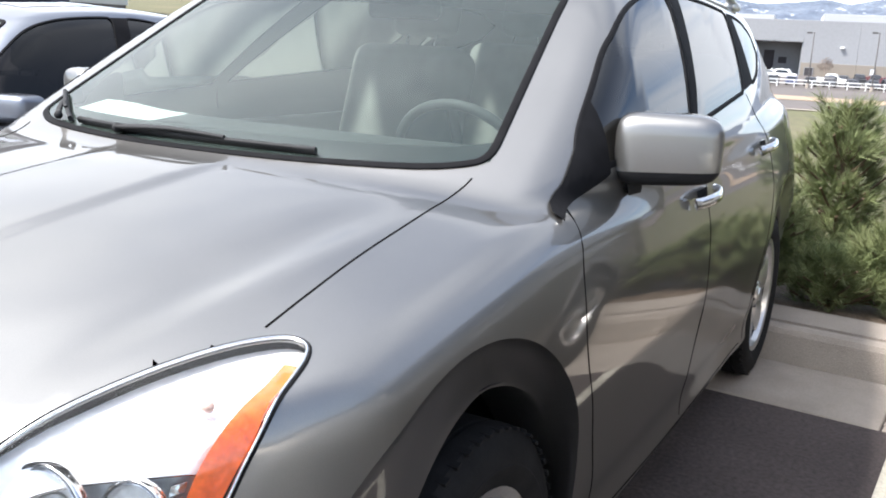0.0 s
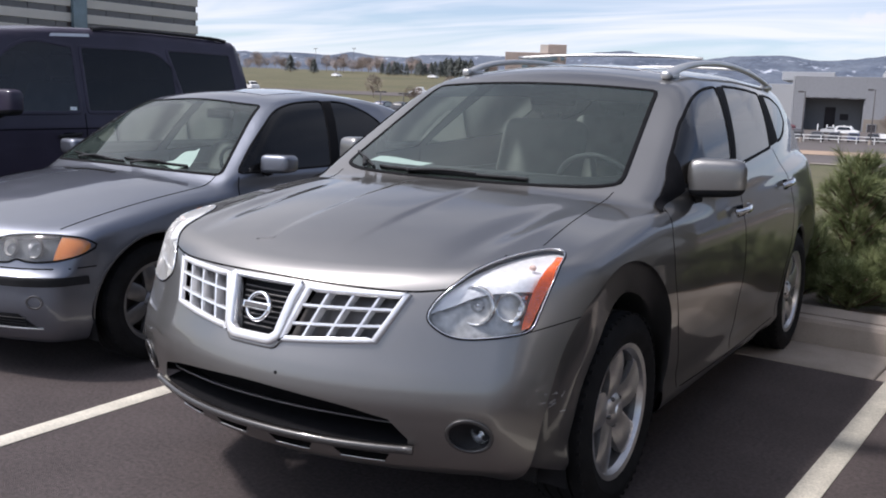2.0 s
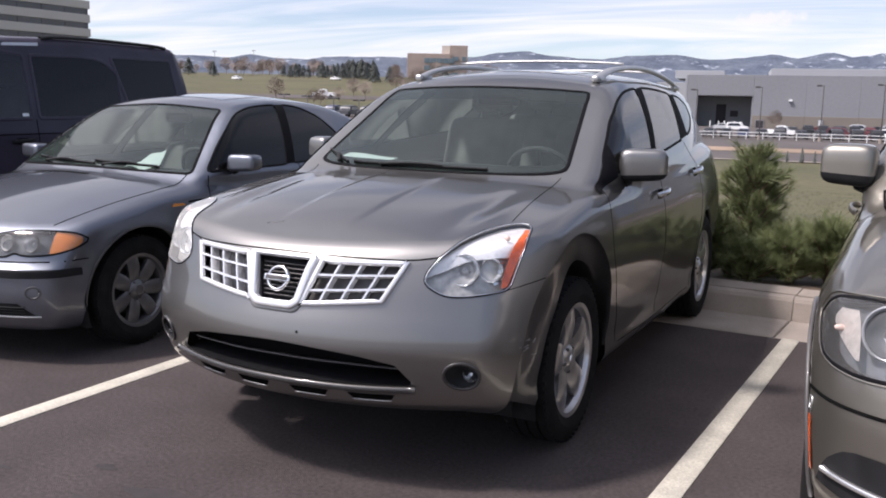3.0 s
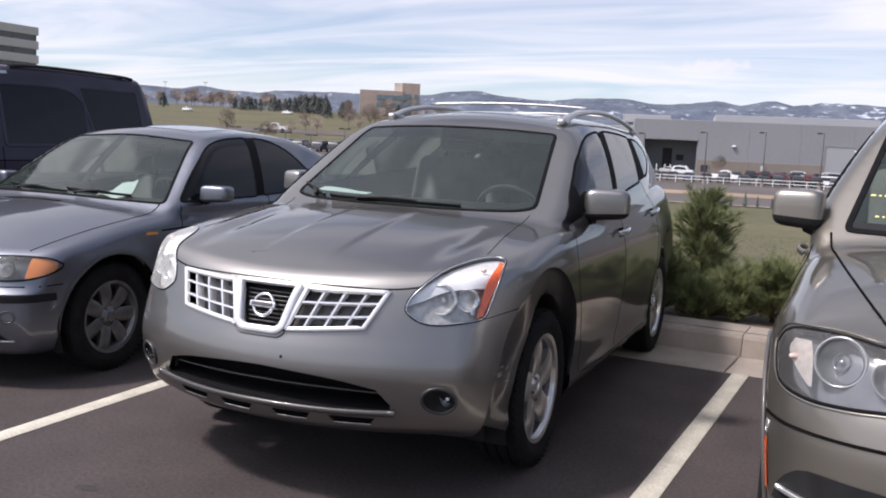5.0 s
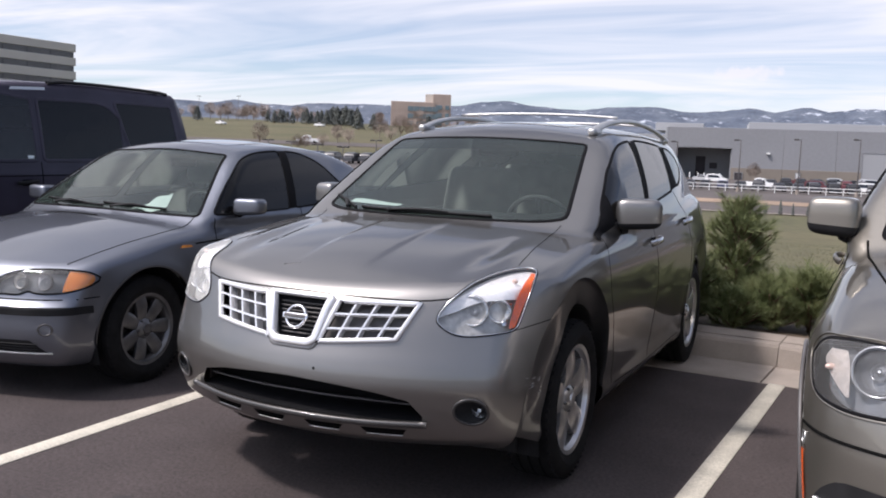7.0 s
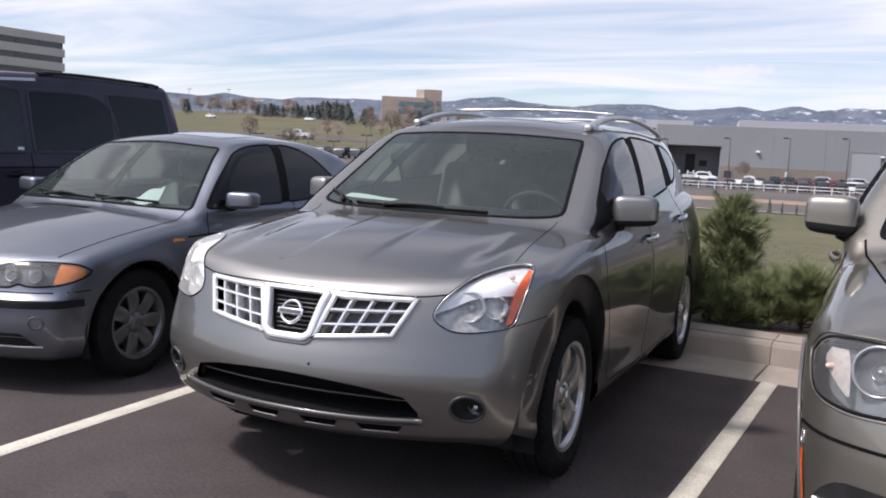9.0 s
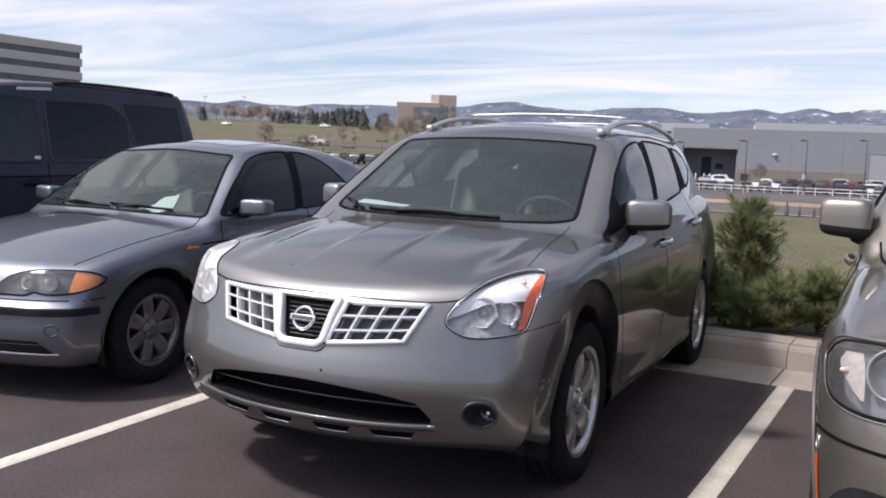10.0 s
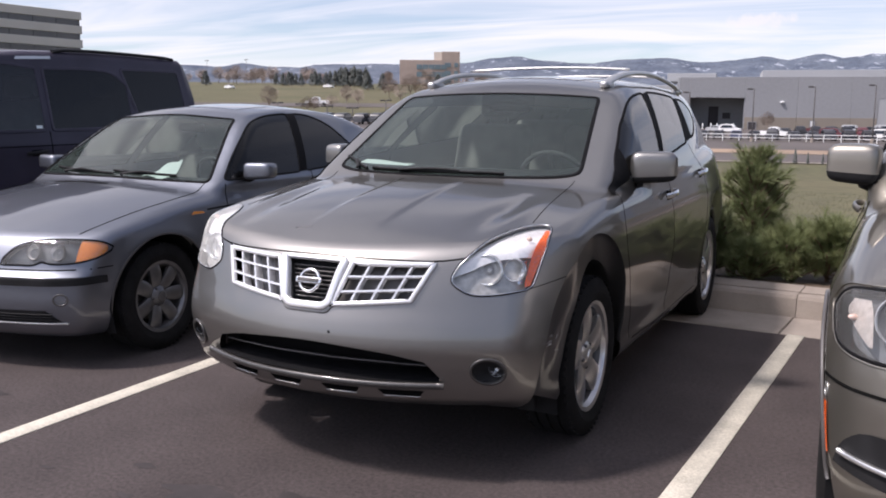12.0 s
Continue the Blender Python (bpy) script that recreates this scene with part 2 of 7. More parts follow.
M_LIGHT_HOUSING = material("lamp_housing_light", (0.64, 0.64, 0.62), rough=0.28, metal=0.35, noise_amt=0.2, noise_scale=30)
M_BLACK = material("black_plastic", (0.016, 0.016, 0.017), rough=0.6, spec=0.2, noise_amt=0.25, noise_scale=12, bump=0.1, bump_scale=600)
M_SEAL = material("rubber_seal", (0.008, 0.008, 0.009), rough=0.75, spec=0.06, noise_amt=0.2, noise_scale=25)
M_CLAD = material("dark_grey_cladding", (0.075, 0.070, 0.068), rough=0.42, noise_amt=0.2, noise_scale=14, coat=0.3)
M_GAP = material("shut_gap", (0.008, 0.008, 0.008), rough=0.9, spec=0.0, noise_amt=0.1)
M_TYRE = material("tyre_rubber", (0.013, 0.0125, 0.0125), rough=0.9, spec=0.2, noise_amt=0.3, noise_scale=14, fine=0.2, fine_scale=200)
M_ALLOY = material("alloy_rim", (0.62, 0.61, 0.60), rough=0.28, metal=0.85, noise_amt=0.10, noise_scale=10, fine=0.08, fine_scale=120)
M_ALLOY_DULL = material("dull_alloy_rim", (0.20, 0.20, 0.205), rough=0.38, metal=0.8, noise_amt=0.2, noise_scale=12)
M_CABIN = material("cabin_dark_trim", (0.050, 0.050, 0.052), rough=0.7, noise_amt=0.2, noise_scale=20)
M_SEAT = material("grey_seat_cloth", (0.22, 0.215, 0.20), rough=0.85, noise_amt=0.15, noise_scale=10, fine=0.15, fine_scale=400, bump=0.2, bump_scale=500)
M_RAIL = material("grey_roof_rail", (0.46, 0.46, 0.455), rough=0.38, metal=0.7, noise_amt=0.06, noise_scale=9)
M_CABIN_LIGHT = material("light_grey_trim", (0.42, 0.42, 0.40), rough=0.8, noise_amt=0.08, noise_scale=14)
M_PAPER = material("white_paper", (0.80, 0.86, 0.84), rough=0.8, noise_amt=0.04, noise_scale=40)

# ---- mesh tools ----
def smax(a, b, k):
    h = np.clip(0.5 + 0.5 * (a - b) / k, 0, 1)
    return b + (a - b) * h + k * h * (1 - h)


def smin(a, b, k):
    return -smax(-a, -b, k)


def spline(*pts):
    """A smooth curve through a few (x, y) stations, with no overshoot."""
    xs, ys = np.array([p[0] for p in pts], float), np.array([p[1] for p in pts], float)
    h, d = np.diff(xs), np.diff(ys) / np.diff(xs)
    m = np.zeros(len(xs))
    m[0], m[-1] = d[0], d[-1]
    for i in range(1, len(xs) - 1):
        if d[i - 1] * d[i] > 0:
            w1, w2 = 2 * h[i] + h[i - 1], h[i] + 2 * h[i - 1]
            m[i] = (w1 + w2) / (w1 / d[i - 1] + w2 / d[i])

    def at(x):
        x = np.clip(np.asarray(x, float), xs[0], xs[-1])
        i = np.clip(np.searchsorted(xs, x) - 1, 0, len(xs) - 2)
        t = (x - xs[i]) / h[i]
        return ((2 * t**3 - 3 * t**2 + 1) * ys[i] + (t**3 - 2 * t**2 + t) * h[i] * m[i]
                + (3 * t**2 - 2 * t**3) * ys[i + 1] + (t**3 - t**2) * h[i] * m[i + 1])
    return at


def path(pts, n, closed=False):
    """n points along a smooth line through the given ones."""
    p = np.array(pts, float)
    if closed:
        p = np.vstack([p[-1:], p, p[:2]])
    else:
        p = np.vstack([2 * p[0] - p[1], p, 2 * p[-1] - p[-2]])
    segs = len(p) - 3
    seg = np.linalg.norm(np.diff(p[1:-1], axis=0), axis=1)
    cum = np.concatenate([[0], np.cumsum(seg)])
    s = np.linspace(0, cum[-1], n, endpoint=not closed)
    i = np.clip(np.searchsorted(cum, s, side="right") - 1, 0, segs - 1)
    t = ((s - cum[i]) / seg[i])[:, None]
    a, b, c, d = p[i], p[i + 1], p[i + 2], p[i + 3]
    return 0.5 * (2 * b + (c - a) * t + (2 * a - 5 * b + 4 * c - d) * t**2 + (3 * b - a - 3 * c + d) * t**3)


def line(pts, n):
    """n points along straight pieces."""
    p = np.array(pts, float)
    cum = np.concatenate([[0], np.cumsum(np.linalg.norm(np.diff(p, axis=0), axis=1))])
    s = np.linspace(0, cum[-1], n)
    return np.stack([np.interp(s, cum, p[:, k]) for k in range(p.shape[1])], 1)


def in_poly(u, v, poly):
    poly = np.asarray(poly)
    inside = np.zeros(u.shape, bool)
    for (x0, y0), (x1, y1) in zip(poly, np.roll(poly, -1, axis=0)):
        if y0 == y1:
            continue
        inside ^= ((y0 > v) != (y1 > v)) & (u < (x1 - x0) * (v - y0) / (y1 - y0) + x0)
    return inside


def make_mesh(name, geo, mat, smooth=True, sharp=None):
    v, f = geo[0], geo[1]
    me = bpy.data.meshes.new(name)
    me.from_pydata([tuple(map(float, p)) for p in v], [], [tuple(map(int, q)) for q in f])
    me.validate()
    if smooth:
        me.polygons.foreach_set("use_smooth", [True] * len(me.polygons))
        if sharp:
            me.set_sharp_from_angle(angle=radians(sharp))
    if len(geo) > 2 and len(me.vertices) == len(v):
        me.normals_split_custom_set_from_vertices([tuple(map(float, p)) for p in geo[2]])
    if mat:
        me.materials.append(mat)
    me.update()
    return me


def part(name, geo, mat, parent=None, label="", smooth=True, sharp=None):
    ob = new(name, make_mesh(name, geo, mat, smooth, sharp))
    if parent is not None:
        ob.parent = parent
    return tagged(ob, label)


def bm_geo(bm):
    bm.verts.index_update()
    g = ([v.co.copy() for v in bm.verts], [[v.index for v in f.verts] for f in bm.faces])
    bm.free()
    return g


def join(*geos):
    vs, fs = [], []
    for g in geos:
        o = len(vs)
        vs += [tuple(p) for p in g[0]]
        fs += [[i + o for i in q] for q in g[1]]
    return vs, fs


def moved(geo, m):
    return ([m @ Vector(p) for p in geo[0]], geo[1])


def box(sx, sy, sz, at=(0, 0, 0), bevel=0.0, seg=2, m=None):
    bm = bmesh.new()
    bmesh.ops.create_cube(bm, size=1)
    for v in bm.verts:
        v.co = Vector((v.co.x * sx, v.co.y * sy, v.co.z * sz))
    if bevel:
        bmesh.ops.bevel(bm, geom=bm.edges[:], offset=bevel, segments=seg, affect="EDGES", profile=0.5)
    for v in bm.verts:
        v.co += Vector(at)
    if m is not None:
        bmesh.ops.transform(bm, matrix=m, verts=bm.verts)
    return bm_geo(bm)


def lathe(profile, n=48, axis="x", turn=2 * math.pi):
    """Turn a profile of (radius, along) about an axis."""
    closed = abs(turn - 2 * math.pi) < 1e-6
    cols = n if closed else n + 1
    vs, fs = [], []
    for i in range(cols):
        a = turn * i / n
        c, s = math.cos(a), math.sin(a)
        for r, h in profile:
            vs.append((h, r * c, r * s) if axis == "x" else (r * c, r * s, h) if axis == "z" else (r * c, h, r * s))
    k = len(profile)
    for i in range(n):
        j = (i + 1) % cols
        for q in range(k - 1):
            fs.append((i * k + q, i * k + q + 1, j * k + q + 1, j * k + q))
    return vs, fs


def sweep(pts, normals, w, h, closed=False, shape=None, sink=0.0):
    """Run a section along a line: w across the line, h along the normals. shape: (across, up) pairs for -1..1 and 0..1."""
    p, n = np.array(pts, float), np.array(normals, float)
    t = np.roll(p, -1, 0) - np.roll(p, 1, 0) if closed else np.gradient(p, axis=0)
    t /= np.linalg.norm(t, axis=1, keepdims=True) + 1e-12
    n = n - (n * t).sum(1, keepdims=True) * t
    n /= np.linalg.norm(n, axis=1, keepdims=True) + 1e-12
    s = np.cross(t, n)
    sec = shape or ((-1, 0), (-0.9, 0.8), (-0.6, 1), (0.6, 1), (0.9, 0.8), (1, 0))
    w = np.broadcast_to(np.asarray(w, float), (len(p),))
    vs = []
    for i in range(len(p)):
        for a, b in sec:
            vs.append(p[i] + s[i] * a * w[i] / 2 + n[i] * (b * h - sink))
    k, fs = len(sec), []
    for i in range(len(p) if closed else len(p) - 1):
        j = (i + 1) % len(p)
        for q in range(k):
            r = (q + 1) % k
            fs.append((i * k + q, i * k + r, j * k + r, j * k + q))
    if not closed:
        fs += [tuple(range(k)), tuple(range((len(p) - 1) * k, len(p) * k))[::-1]]
    return vs, fs


ROUND = tuple((math.cos(a * math.pi / 4), 0.5 + 0.5 * math.sin(a * math.pi / 4)) for a in range(8))


def tube(pts, r, closed=False, up=(0, 0, 1)):
    p = np.array(pts, float)
    n = np.tile(np.array(up, float) + 1e-3, (len(p), 1))
    return sweep(p, n, 2 * r, 2 * r, closed, ROUND, sink=r)


def sheet(grid, normals=None):
    """Quads over a grid of points (rows, columns, 3)."""
    g = np.asarray(grid)
    a, b = g.shape[:2]
    fs = [(i * b + j, i * b + j + 1, (i + 1) * b + j + 1, (i + 1) * b + j) for i in range(a - 1) for j in range(b - 1)]
    return (g.reshape(-1, 3), fs) if normals is None else (g.reshape(-1, 3), fs, np.asarray(normals).reshape(-1, 3))


def flip(geo):
    return (geo[0], [q[::-1] for q in geo[1]], *geo[2:])


def ball(r, at=(0, 0, 0), scale=(1, 1, 1), power=2.0, nu=24, nv=14):
    """A superellipsoid: power 2 is a ball, more is boxier."""
    vs, fs = [], []
    e = 2 / power
    sg = lambda c: math.copysign(abs(c) ** e, c)
    for i in range(nv + 1):
        ph = -math.pi / 2 + math.pi * i / nv
        for j in range(nu):
            th = 2 * math.pi * j / nu
            vs.append((at[0] + r * scale[0] * sg(math.cos(ph)) * sg(math.cos(th)), at[1] + r * scale[1] * sg(math.cos(ph)) * sg(math.sin(th)),
                       at[2] + r * scale[2] * sg(math.sin(ph))))
    for i in range(nv):
        for j in range(nu):
            fs.append((i * nu + j, i * nu + (j + 1) % nu, (i + 1) * nu + (j + 1) % nu, (i + 1) * nu + j))
    return vs, fs


class Shell:
    """A car's outer skin, given as a smooth solid f(x, y, z) < 0 for x >= 0, front towards -y."""

    def __init__(self, f, spine, ya, yb, fan=44, mid=104, rear=22, rings=92):
        self.f = f
        th = np.linspace(-math.pi / 2, 0, fan + 1)[:-1]
        org = [np.stack([0 * th, 0 * th + ya, 0 * th + spine], 1), np.stack([np.zeros(mid), np.linspace(ya, yb, mid), np.full(mid, spine)], 1)]
        flat = [np.stack([np.cos(th), np.sin(th), 0 * th], 1), np.tile([1.0, 0, 0], (mid, 1))]
        tr = np.linspace(0, math.pi / 2, rear + 1)[1:]
        org.append(np.stack([0 * tr, 0 * tr + yb, 0 * tr + spine], 1))
        flat.append(np.stack([np.cos(tr), np.sin(tr), 0 * tr], 1))
        org, flat = np.concatenate(org), np.concatenate(flat)
        lin = np.linspace(-1, 1, rings)
        ph = np.radians(90 * (0.62 * lin + 0.38 * lin**3))
        o = np.broadcast_to(org[:, None], (len(org), rings, 3))
        d = flat[:, None] * np.cos(ph)[None, :, None] + np.array([0, 0, 1.0]) * np.sin(ph)[None, :, None]
        lo, hi = np.zeros(d.shape[:2]), np.full(d.shape[:2], 3.2)
        for _ in range(22):
            t = (lo + hi) / 2
            out = self.val(o + d * t[..., None]) > 0
            hi, lo = np.where(out, t, hi), np.where(out, lo, t)
        self.p = o + d * ((lo + hi) / 2)[..., None]
        self.n = self.normal(self.p)

    def val(self, p):
        return self.f(np.abs(p[..., 0]), p[..., 1], p[..., 2])

    def normal(self, p, e=0.003):
        g = np.stack([self.val(p + np.eye(3)[k] * e) - self.val(p - np.eye(3)[k] * e) for k in range(3)], -1)
        return g / (np.linalg.norm(g, axis=-1, keepdims=True) + 1e-12)

    def cast(self, o, d, far=3.4, steps=90):
        """The first skin point from o along d, and its normal."""
        o, d = np.asarray(o, float), np.asarray(d, float)
        o, d = np.broadcast_arrays(o, d)
        ts = np.linspace(0, far, steps)
        ins = self.val(o[..., None, :] + d[..., None, :] * ts[:, None]) < 0
        k = np.where(ins.any(-1), ins.argmax(-1), steps - 1)
        hi, lo = ts[k], ts[np.maximum(k - 1, 0)]
        for _ in range(16):
            t = (lo + hi) / 2
            inside = self.val(o + d * t[..., None]) < 0
            hi, lo = np.where(inside, t, hi), np.where(inside, lo, t)
        p = o + d * hi[..., None]
        return p, self.normal(p)

    def front(self, xz):
        q = np.asarray(xz, float)
        return self.cast(np.stack([q[..., 0], 0 * q[..., 0] - 1.2, q[..., 1]], -1), np.array([0, 1.0, 0]))

    def side(self, yz, s=1):
        q = np.asarray(yz, float)
        return self.cast(np.stack([0 * q[..., 0] + 2.0 * s, q[..., 0], q[..., 1]], -1), np.array([-1.0 * s, 0, 0]), far=2.0, steps=60)

    def top(self, xy):
        q = np.asarray(xy, float)
        return self.cast(np.stack([q[..., 0], q[..., 1], 0 * q[..., 0] + 2.4], -1), np.array([0, 0, -1.0]), far=2.0, steps=60)

    def split(self, sort, holes=()):
        """Quads by the name that sort(x, y, z, normal, side) gives them. holes: (outline, "front" or "side", test): cut away inside the outline,
        with the cut's edge drawn onto it."""
        out = {}
        a, b = self.p.shape[:2]
        idx = np.arange(a * b).reshape(a, b)
        q = np.stack([idx[:-1, :-1], idx[1:, :-1], idx[1:, 1:], idx[:-1, 1:]], -1).reshape(-1, 4)
        p, n = self.p.reshape(-1, 3).copy(), self.n.reshape(-1, 3).copy()
        c, cn = p[q].mean(1), n[q].mean(1)
        gone = np.zeros(len(q), bool)
        cuts = []
        for poly, view, test in holes:
            u = c[:, 0] if view == "front" else c[:, 1]
            cut = in_poly(u, c[:, 2], poly) & test(c[:, 0], c[:, 1], c[:, 2], cn)
            gone |= cut
            cuts.append((np.asarray(poly, float), view, cut))
        kept = np.unique(q[~gone])
        for poly, view, cut in cuts:
            rim = np.intersect1d(np.unique(q[cut]), kept)
            if not len(rim):
                continue
            ring = np.vstack([poly, poly[:1]])
            seg = np.linalg.norm(np.diff(ring, axis=0), axis=1)
            dense = line(ring, max(60, int(seg.sum() / 0.004)))
            uv = p[rim][:, [0, 2]] if view == "front" else p[rim][:, [1, 2]]
            d2 = ((uv[:, None] - dense[None]) ** 2).sum(-1)
            k = d2.argmin(1)
            ok = np.sqrt(d2[np.arange(len(rim)), k]) < 0.05
            to = dense[k]
            if view == "front":
                to[:, 0] = np.maximum(to[:, 0], 0)
            np_, nn = self.front(to) if view == "front" else self.side(to)
            ok &= np.linalg.norm(np_ - p[rim], axis=1) < 0.12
            p[rim[ok]], n[rim[ok]] = np_[ok], nn[ok]
        for s in (1, -1):
            ps, ns = p * [s, 1, 1], n * [s, 1, 1]
            names = sort(np.abs(c[:, 0]), c[:, 1], c[:, 2], cn * [s, 1, 1], s)
            names[gone] = ""
            for nm in sorted(set(names)):
                if nm:
                    faces = q[names == nm]
                    used, inv = np.unique(faces, return_inverse=True)
                    faces = inv.reshape(-1, 4)
                    faces = faces if s > 0 else faces[:, ::-1]
                    v0, f0, n0 = out.get(nm, (np.zeros((0, 3)), np.zeros((0, 4), int), np.zeros((0, 3))))
                    out[nm] = (np.vstack([v0, ps[used]]), np.vstack([f0, faces + len(v0)]), np.vstack([n0, ns[used]]))
        return out

    def patch(self, cast, low, high, rows=8, off=0.003, **kw):
        """A skin patch ruled between two lines given in the view of cast."""
        lo, hi = np.asarray(low), np.asarray(high)
        t = np.linspace(0, 1, rows)[:, None, None]
        p, n = cast(lo[None] * (1 - t) + hi[None] * t, **kw)
        g = sheet(p + n * off, n)
        i, j = p.shape[0] // 2, p.shape[1] // 2
        turn = np.cross(p[i, j] - p[i, j - 1], p[i, j] - p[i - 1, j]) @ n[i, j]
        return flip(g) if turn < 0 else g

    def band(self, cast, pts, w, h, closed=False, off=0.0, shape=None, **kw):
        """A strip of section w x h laid on the skin along a line."""
        p, n = cast(np.asarray(pts), **kw)
        return sweep(p + n * off, n, w, h, closed, shape)

# ---- car parts shared by all the cars ----
def thing(name, label, category, group="", kind=""):
    return tagged(new(name), label, category, group, kind)


def wheel_parts(parent, at, s, radius, width, rim_r, spokes, mat, twin=False, hub=0.03, turn=0.0, detail=True):
    """A wheel under parent: tyre with shoulder blocks, barrel, spokes, brake disc, hub cap. s: +1 or -1, the outer side."""
    w = new("wheel")
    w.parent = parent
    w.matrix_basis = pose(*at, 0, 0, turn + (0 if s > 0 else 180))
    h = width / 2
    r0 = rim_r
    prof = [(r0 - 0.012, -h * 0.80), (r0 + 0.004, -h * 0.86), (r0 + 0.035, -h * 0.98), (radius - 0.055, -h * 1.03), (radius - 0.022, -h * 0.93), (radius - 0.004, -h * 0.80)]
    for g in (-0.45, 0.0, 0.45):
        prof += [(radius, h * (g - 0.2)), (radius, h * (g - 0.045)), (radius - 0.009, h * (g - 0.035)), (radius - 0.009, h * (g + 0.035)), (radius, h * (g + 0.045))]
    prof += [(radius, h * 0.62), (radius - 0.004, h * 0.80), (radius - 0.022, h * 0.93), (radius - 0.055, h * 1.03), (r0 + 0.05, h * 1.02), (r0 + 0.047, h * 1.035), (r0 + 0.035, h * 1.0), (r0 + 0.004, h * 0.88), (r0 - 0.012, h * 0.80)]
    tyre = part("tyre", lathe(prof, 64), M_TYRE, w, sharp=35)
    if detail:
        blocks = []
        for i in range(56):
            a = 2 * math.pi * i / 56
            for q in (-1, 1):
                blocks.append(box(h * 0.20, 0.014, 0.006, (q * h * 0.80, 0, radius - 0.005), m=Matrix.Rotation(a + q * 0.03, 4, "X")))
        tagged(part("tread", join(*blocks), M_TYRE, w, smooth=False), kind="stuff")
    # barrel in dark grey: shade between the spokes put into its colour
    part("barrel", lathe([(r0 - 0.02, -h * 0.8), (r0, -h * 0.84), (r0 + 0.006, -h * 0.84), (r0 - 0.03, -h * 0.5), (r0 - 0.032, h * 0.45), (r0 - 0.022, h * 0.66)], 56), M_CLAD, w, sharp=40)
    rim = part("rim", lathe([(r0 - 0.022, h * 0.66), (r0 - 0.018, h * 0.72), (r0 - 0.012, h * 0.86),
                             (r0 + 0.006, h * 0.90), (r0 + 0.004, h * 0.82)], 56), mat, w, sharp=40)
    # brake disc, and a dark back that paints in the shade between the spokes
    part("brake_disc", lathe([(0.0, -0.01), (r0 * 0.70, -0.01), (r0 * 0.70, 0.008), (r0 * 0.3, 0.008), (0.0, 0.02)], 40), M_CLAD, w, sharp=40)
    part("backing", lathe([(r0 * 0.99, -h * 0.3), (0, -h * 0.3)], 40), M_BLACK, w)
    face = h * 0.74
    for i in range(spokes):
        m = Matrix.Rotation(2 * math.pi * i / spokes + 0.2, 4, "X")
        arms = (-0.30, 0.30) if twin else (0,)
        for a in arms:
            n = 10
            vs, fs = [], []
            for k in range(n):
                u = k / (n - 1)
                r = 0.035 + (r0 - 0.045) * u
                wd = (0.020 + 0.030 * u) if twin else (0.046 + 0.012 * math.sin(u * 3.0) + 0.014 * u**2) * (1.0 if spokes < 6 else 0.66)
                c = a * r * 0.55 * (0.15 + 0.85 * u) + (0 if twin or spokes > 5 else 0.020 * math.sin(u * 3.0))
                x = face * (0.80 + 0.20 * math.sin(u * 2.2)) - 0.022 * (1 - u) ** 2 + hub * (1 - u) * 0.6
                for dx, dy in ((-0.030, -1), (-0.006, -1), (0.0, -0.72), (0.002, 0), (0.0, 0.72), (-0.006, 1), (-0.030, 1)):
                    vs.append((x + dx, c + dy * wd, r))
            for k in range(n - 1):
                for q in range(6):
                    fs.append((k * 7 + q, k * 7 + q + 1, k * 7 + q + 8, k * 7 + q + 7))
            part("spoke", moved((vs, fs), m), mat, w, sharp=50)
    part("hub_cap", lathe([(0.062, face - 0.04), (0.060, face - 0.012), (0.05, face - 0.002), (0.030, face + 0.006), (0.028, face + 0.012), (0.0, face + 0.014)], 28), mat, w, sharp=40)
    for i in range(5):
        a = 2 * math.pi * (i + 0.5) / 5 + 0.2
        part("lug_nut", moved(lathe([(0.009, -0.01), (0.009, 0.006), (0.006, 0.011), (0, 0.012)], 8), Matrix.Translation((face - 0.010, 0.052 * math.cos(a), 0.052 * math.sin(a)))), M_CLAD, w)
    return w


def arch_geo(shell, y0, z0, r, s, w=0.04, h=0.012, a0=-8, a1=188, n=40, off=0.0):
    """A lip along a wheel arch."""
    a = np.radians(np.linspace(a0, a1, n))
    yz = np.stack([y0 - r * np.cos(a), z0 + r * np.sin(a)], 1)
    return shell.band(shell.side, yz, w, h, s=s, off=off)


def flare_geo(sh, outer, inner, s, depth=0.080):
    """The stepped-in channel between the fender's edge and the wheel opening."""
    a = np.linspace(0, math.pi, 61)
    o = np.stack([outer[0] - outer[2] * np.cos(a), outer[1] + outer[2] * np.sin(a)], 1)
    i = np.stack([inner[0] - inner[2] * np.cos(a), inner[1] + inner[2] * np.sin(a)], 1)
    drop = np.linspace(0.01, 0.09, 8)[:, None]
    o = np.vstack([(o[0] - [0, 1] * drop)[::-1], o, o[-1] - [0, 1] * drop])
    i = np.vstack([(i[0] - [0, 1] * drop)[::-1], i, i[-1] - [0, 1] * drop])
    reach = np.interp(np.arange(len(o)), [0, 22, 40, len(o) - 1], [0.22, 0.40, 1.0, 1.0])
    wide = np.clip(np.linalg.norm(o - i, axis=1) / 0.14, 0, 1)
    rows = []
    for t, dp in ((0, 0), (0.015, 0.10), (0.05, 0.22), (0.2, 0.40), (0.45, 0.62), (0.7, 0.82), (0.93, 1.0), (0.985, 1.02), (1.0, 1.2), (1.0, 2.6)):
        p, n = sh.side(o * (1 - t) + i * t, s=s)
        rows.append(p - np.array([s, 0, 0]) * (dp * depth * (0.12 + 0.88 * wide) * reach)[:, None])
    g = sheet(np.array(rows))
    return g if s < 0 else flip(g)


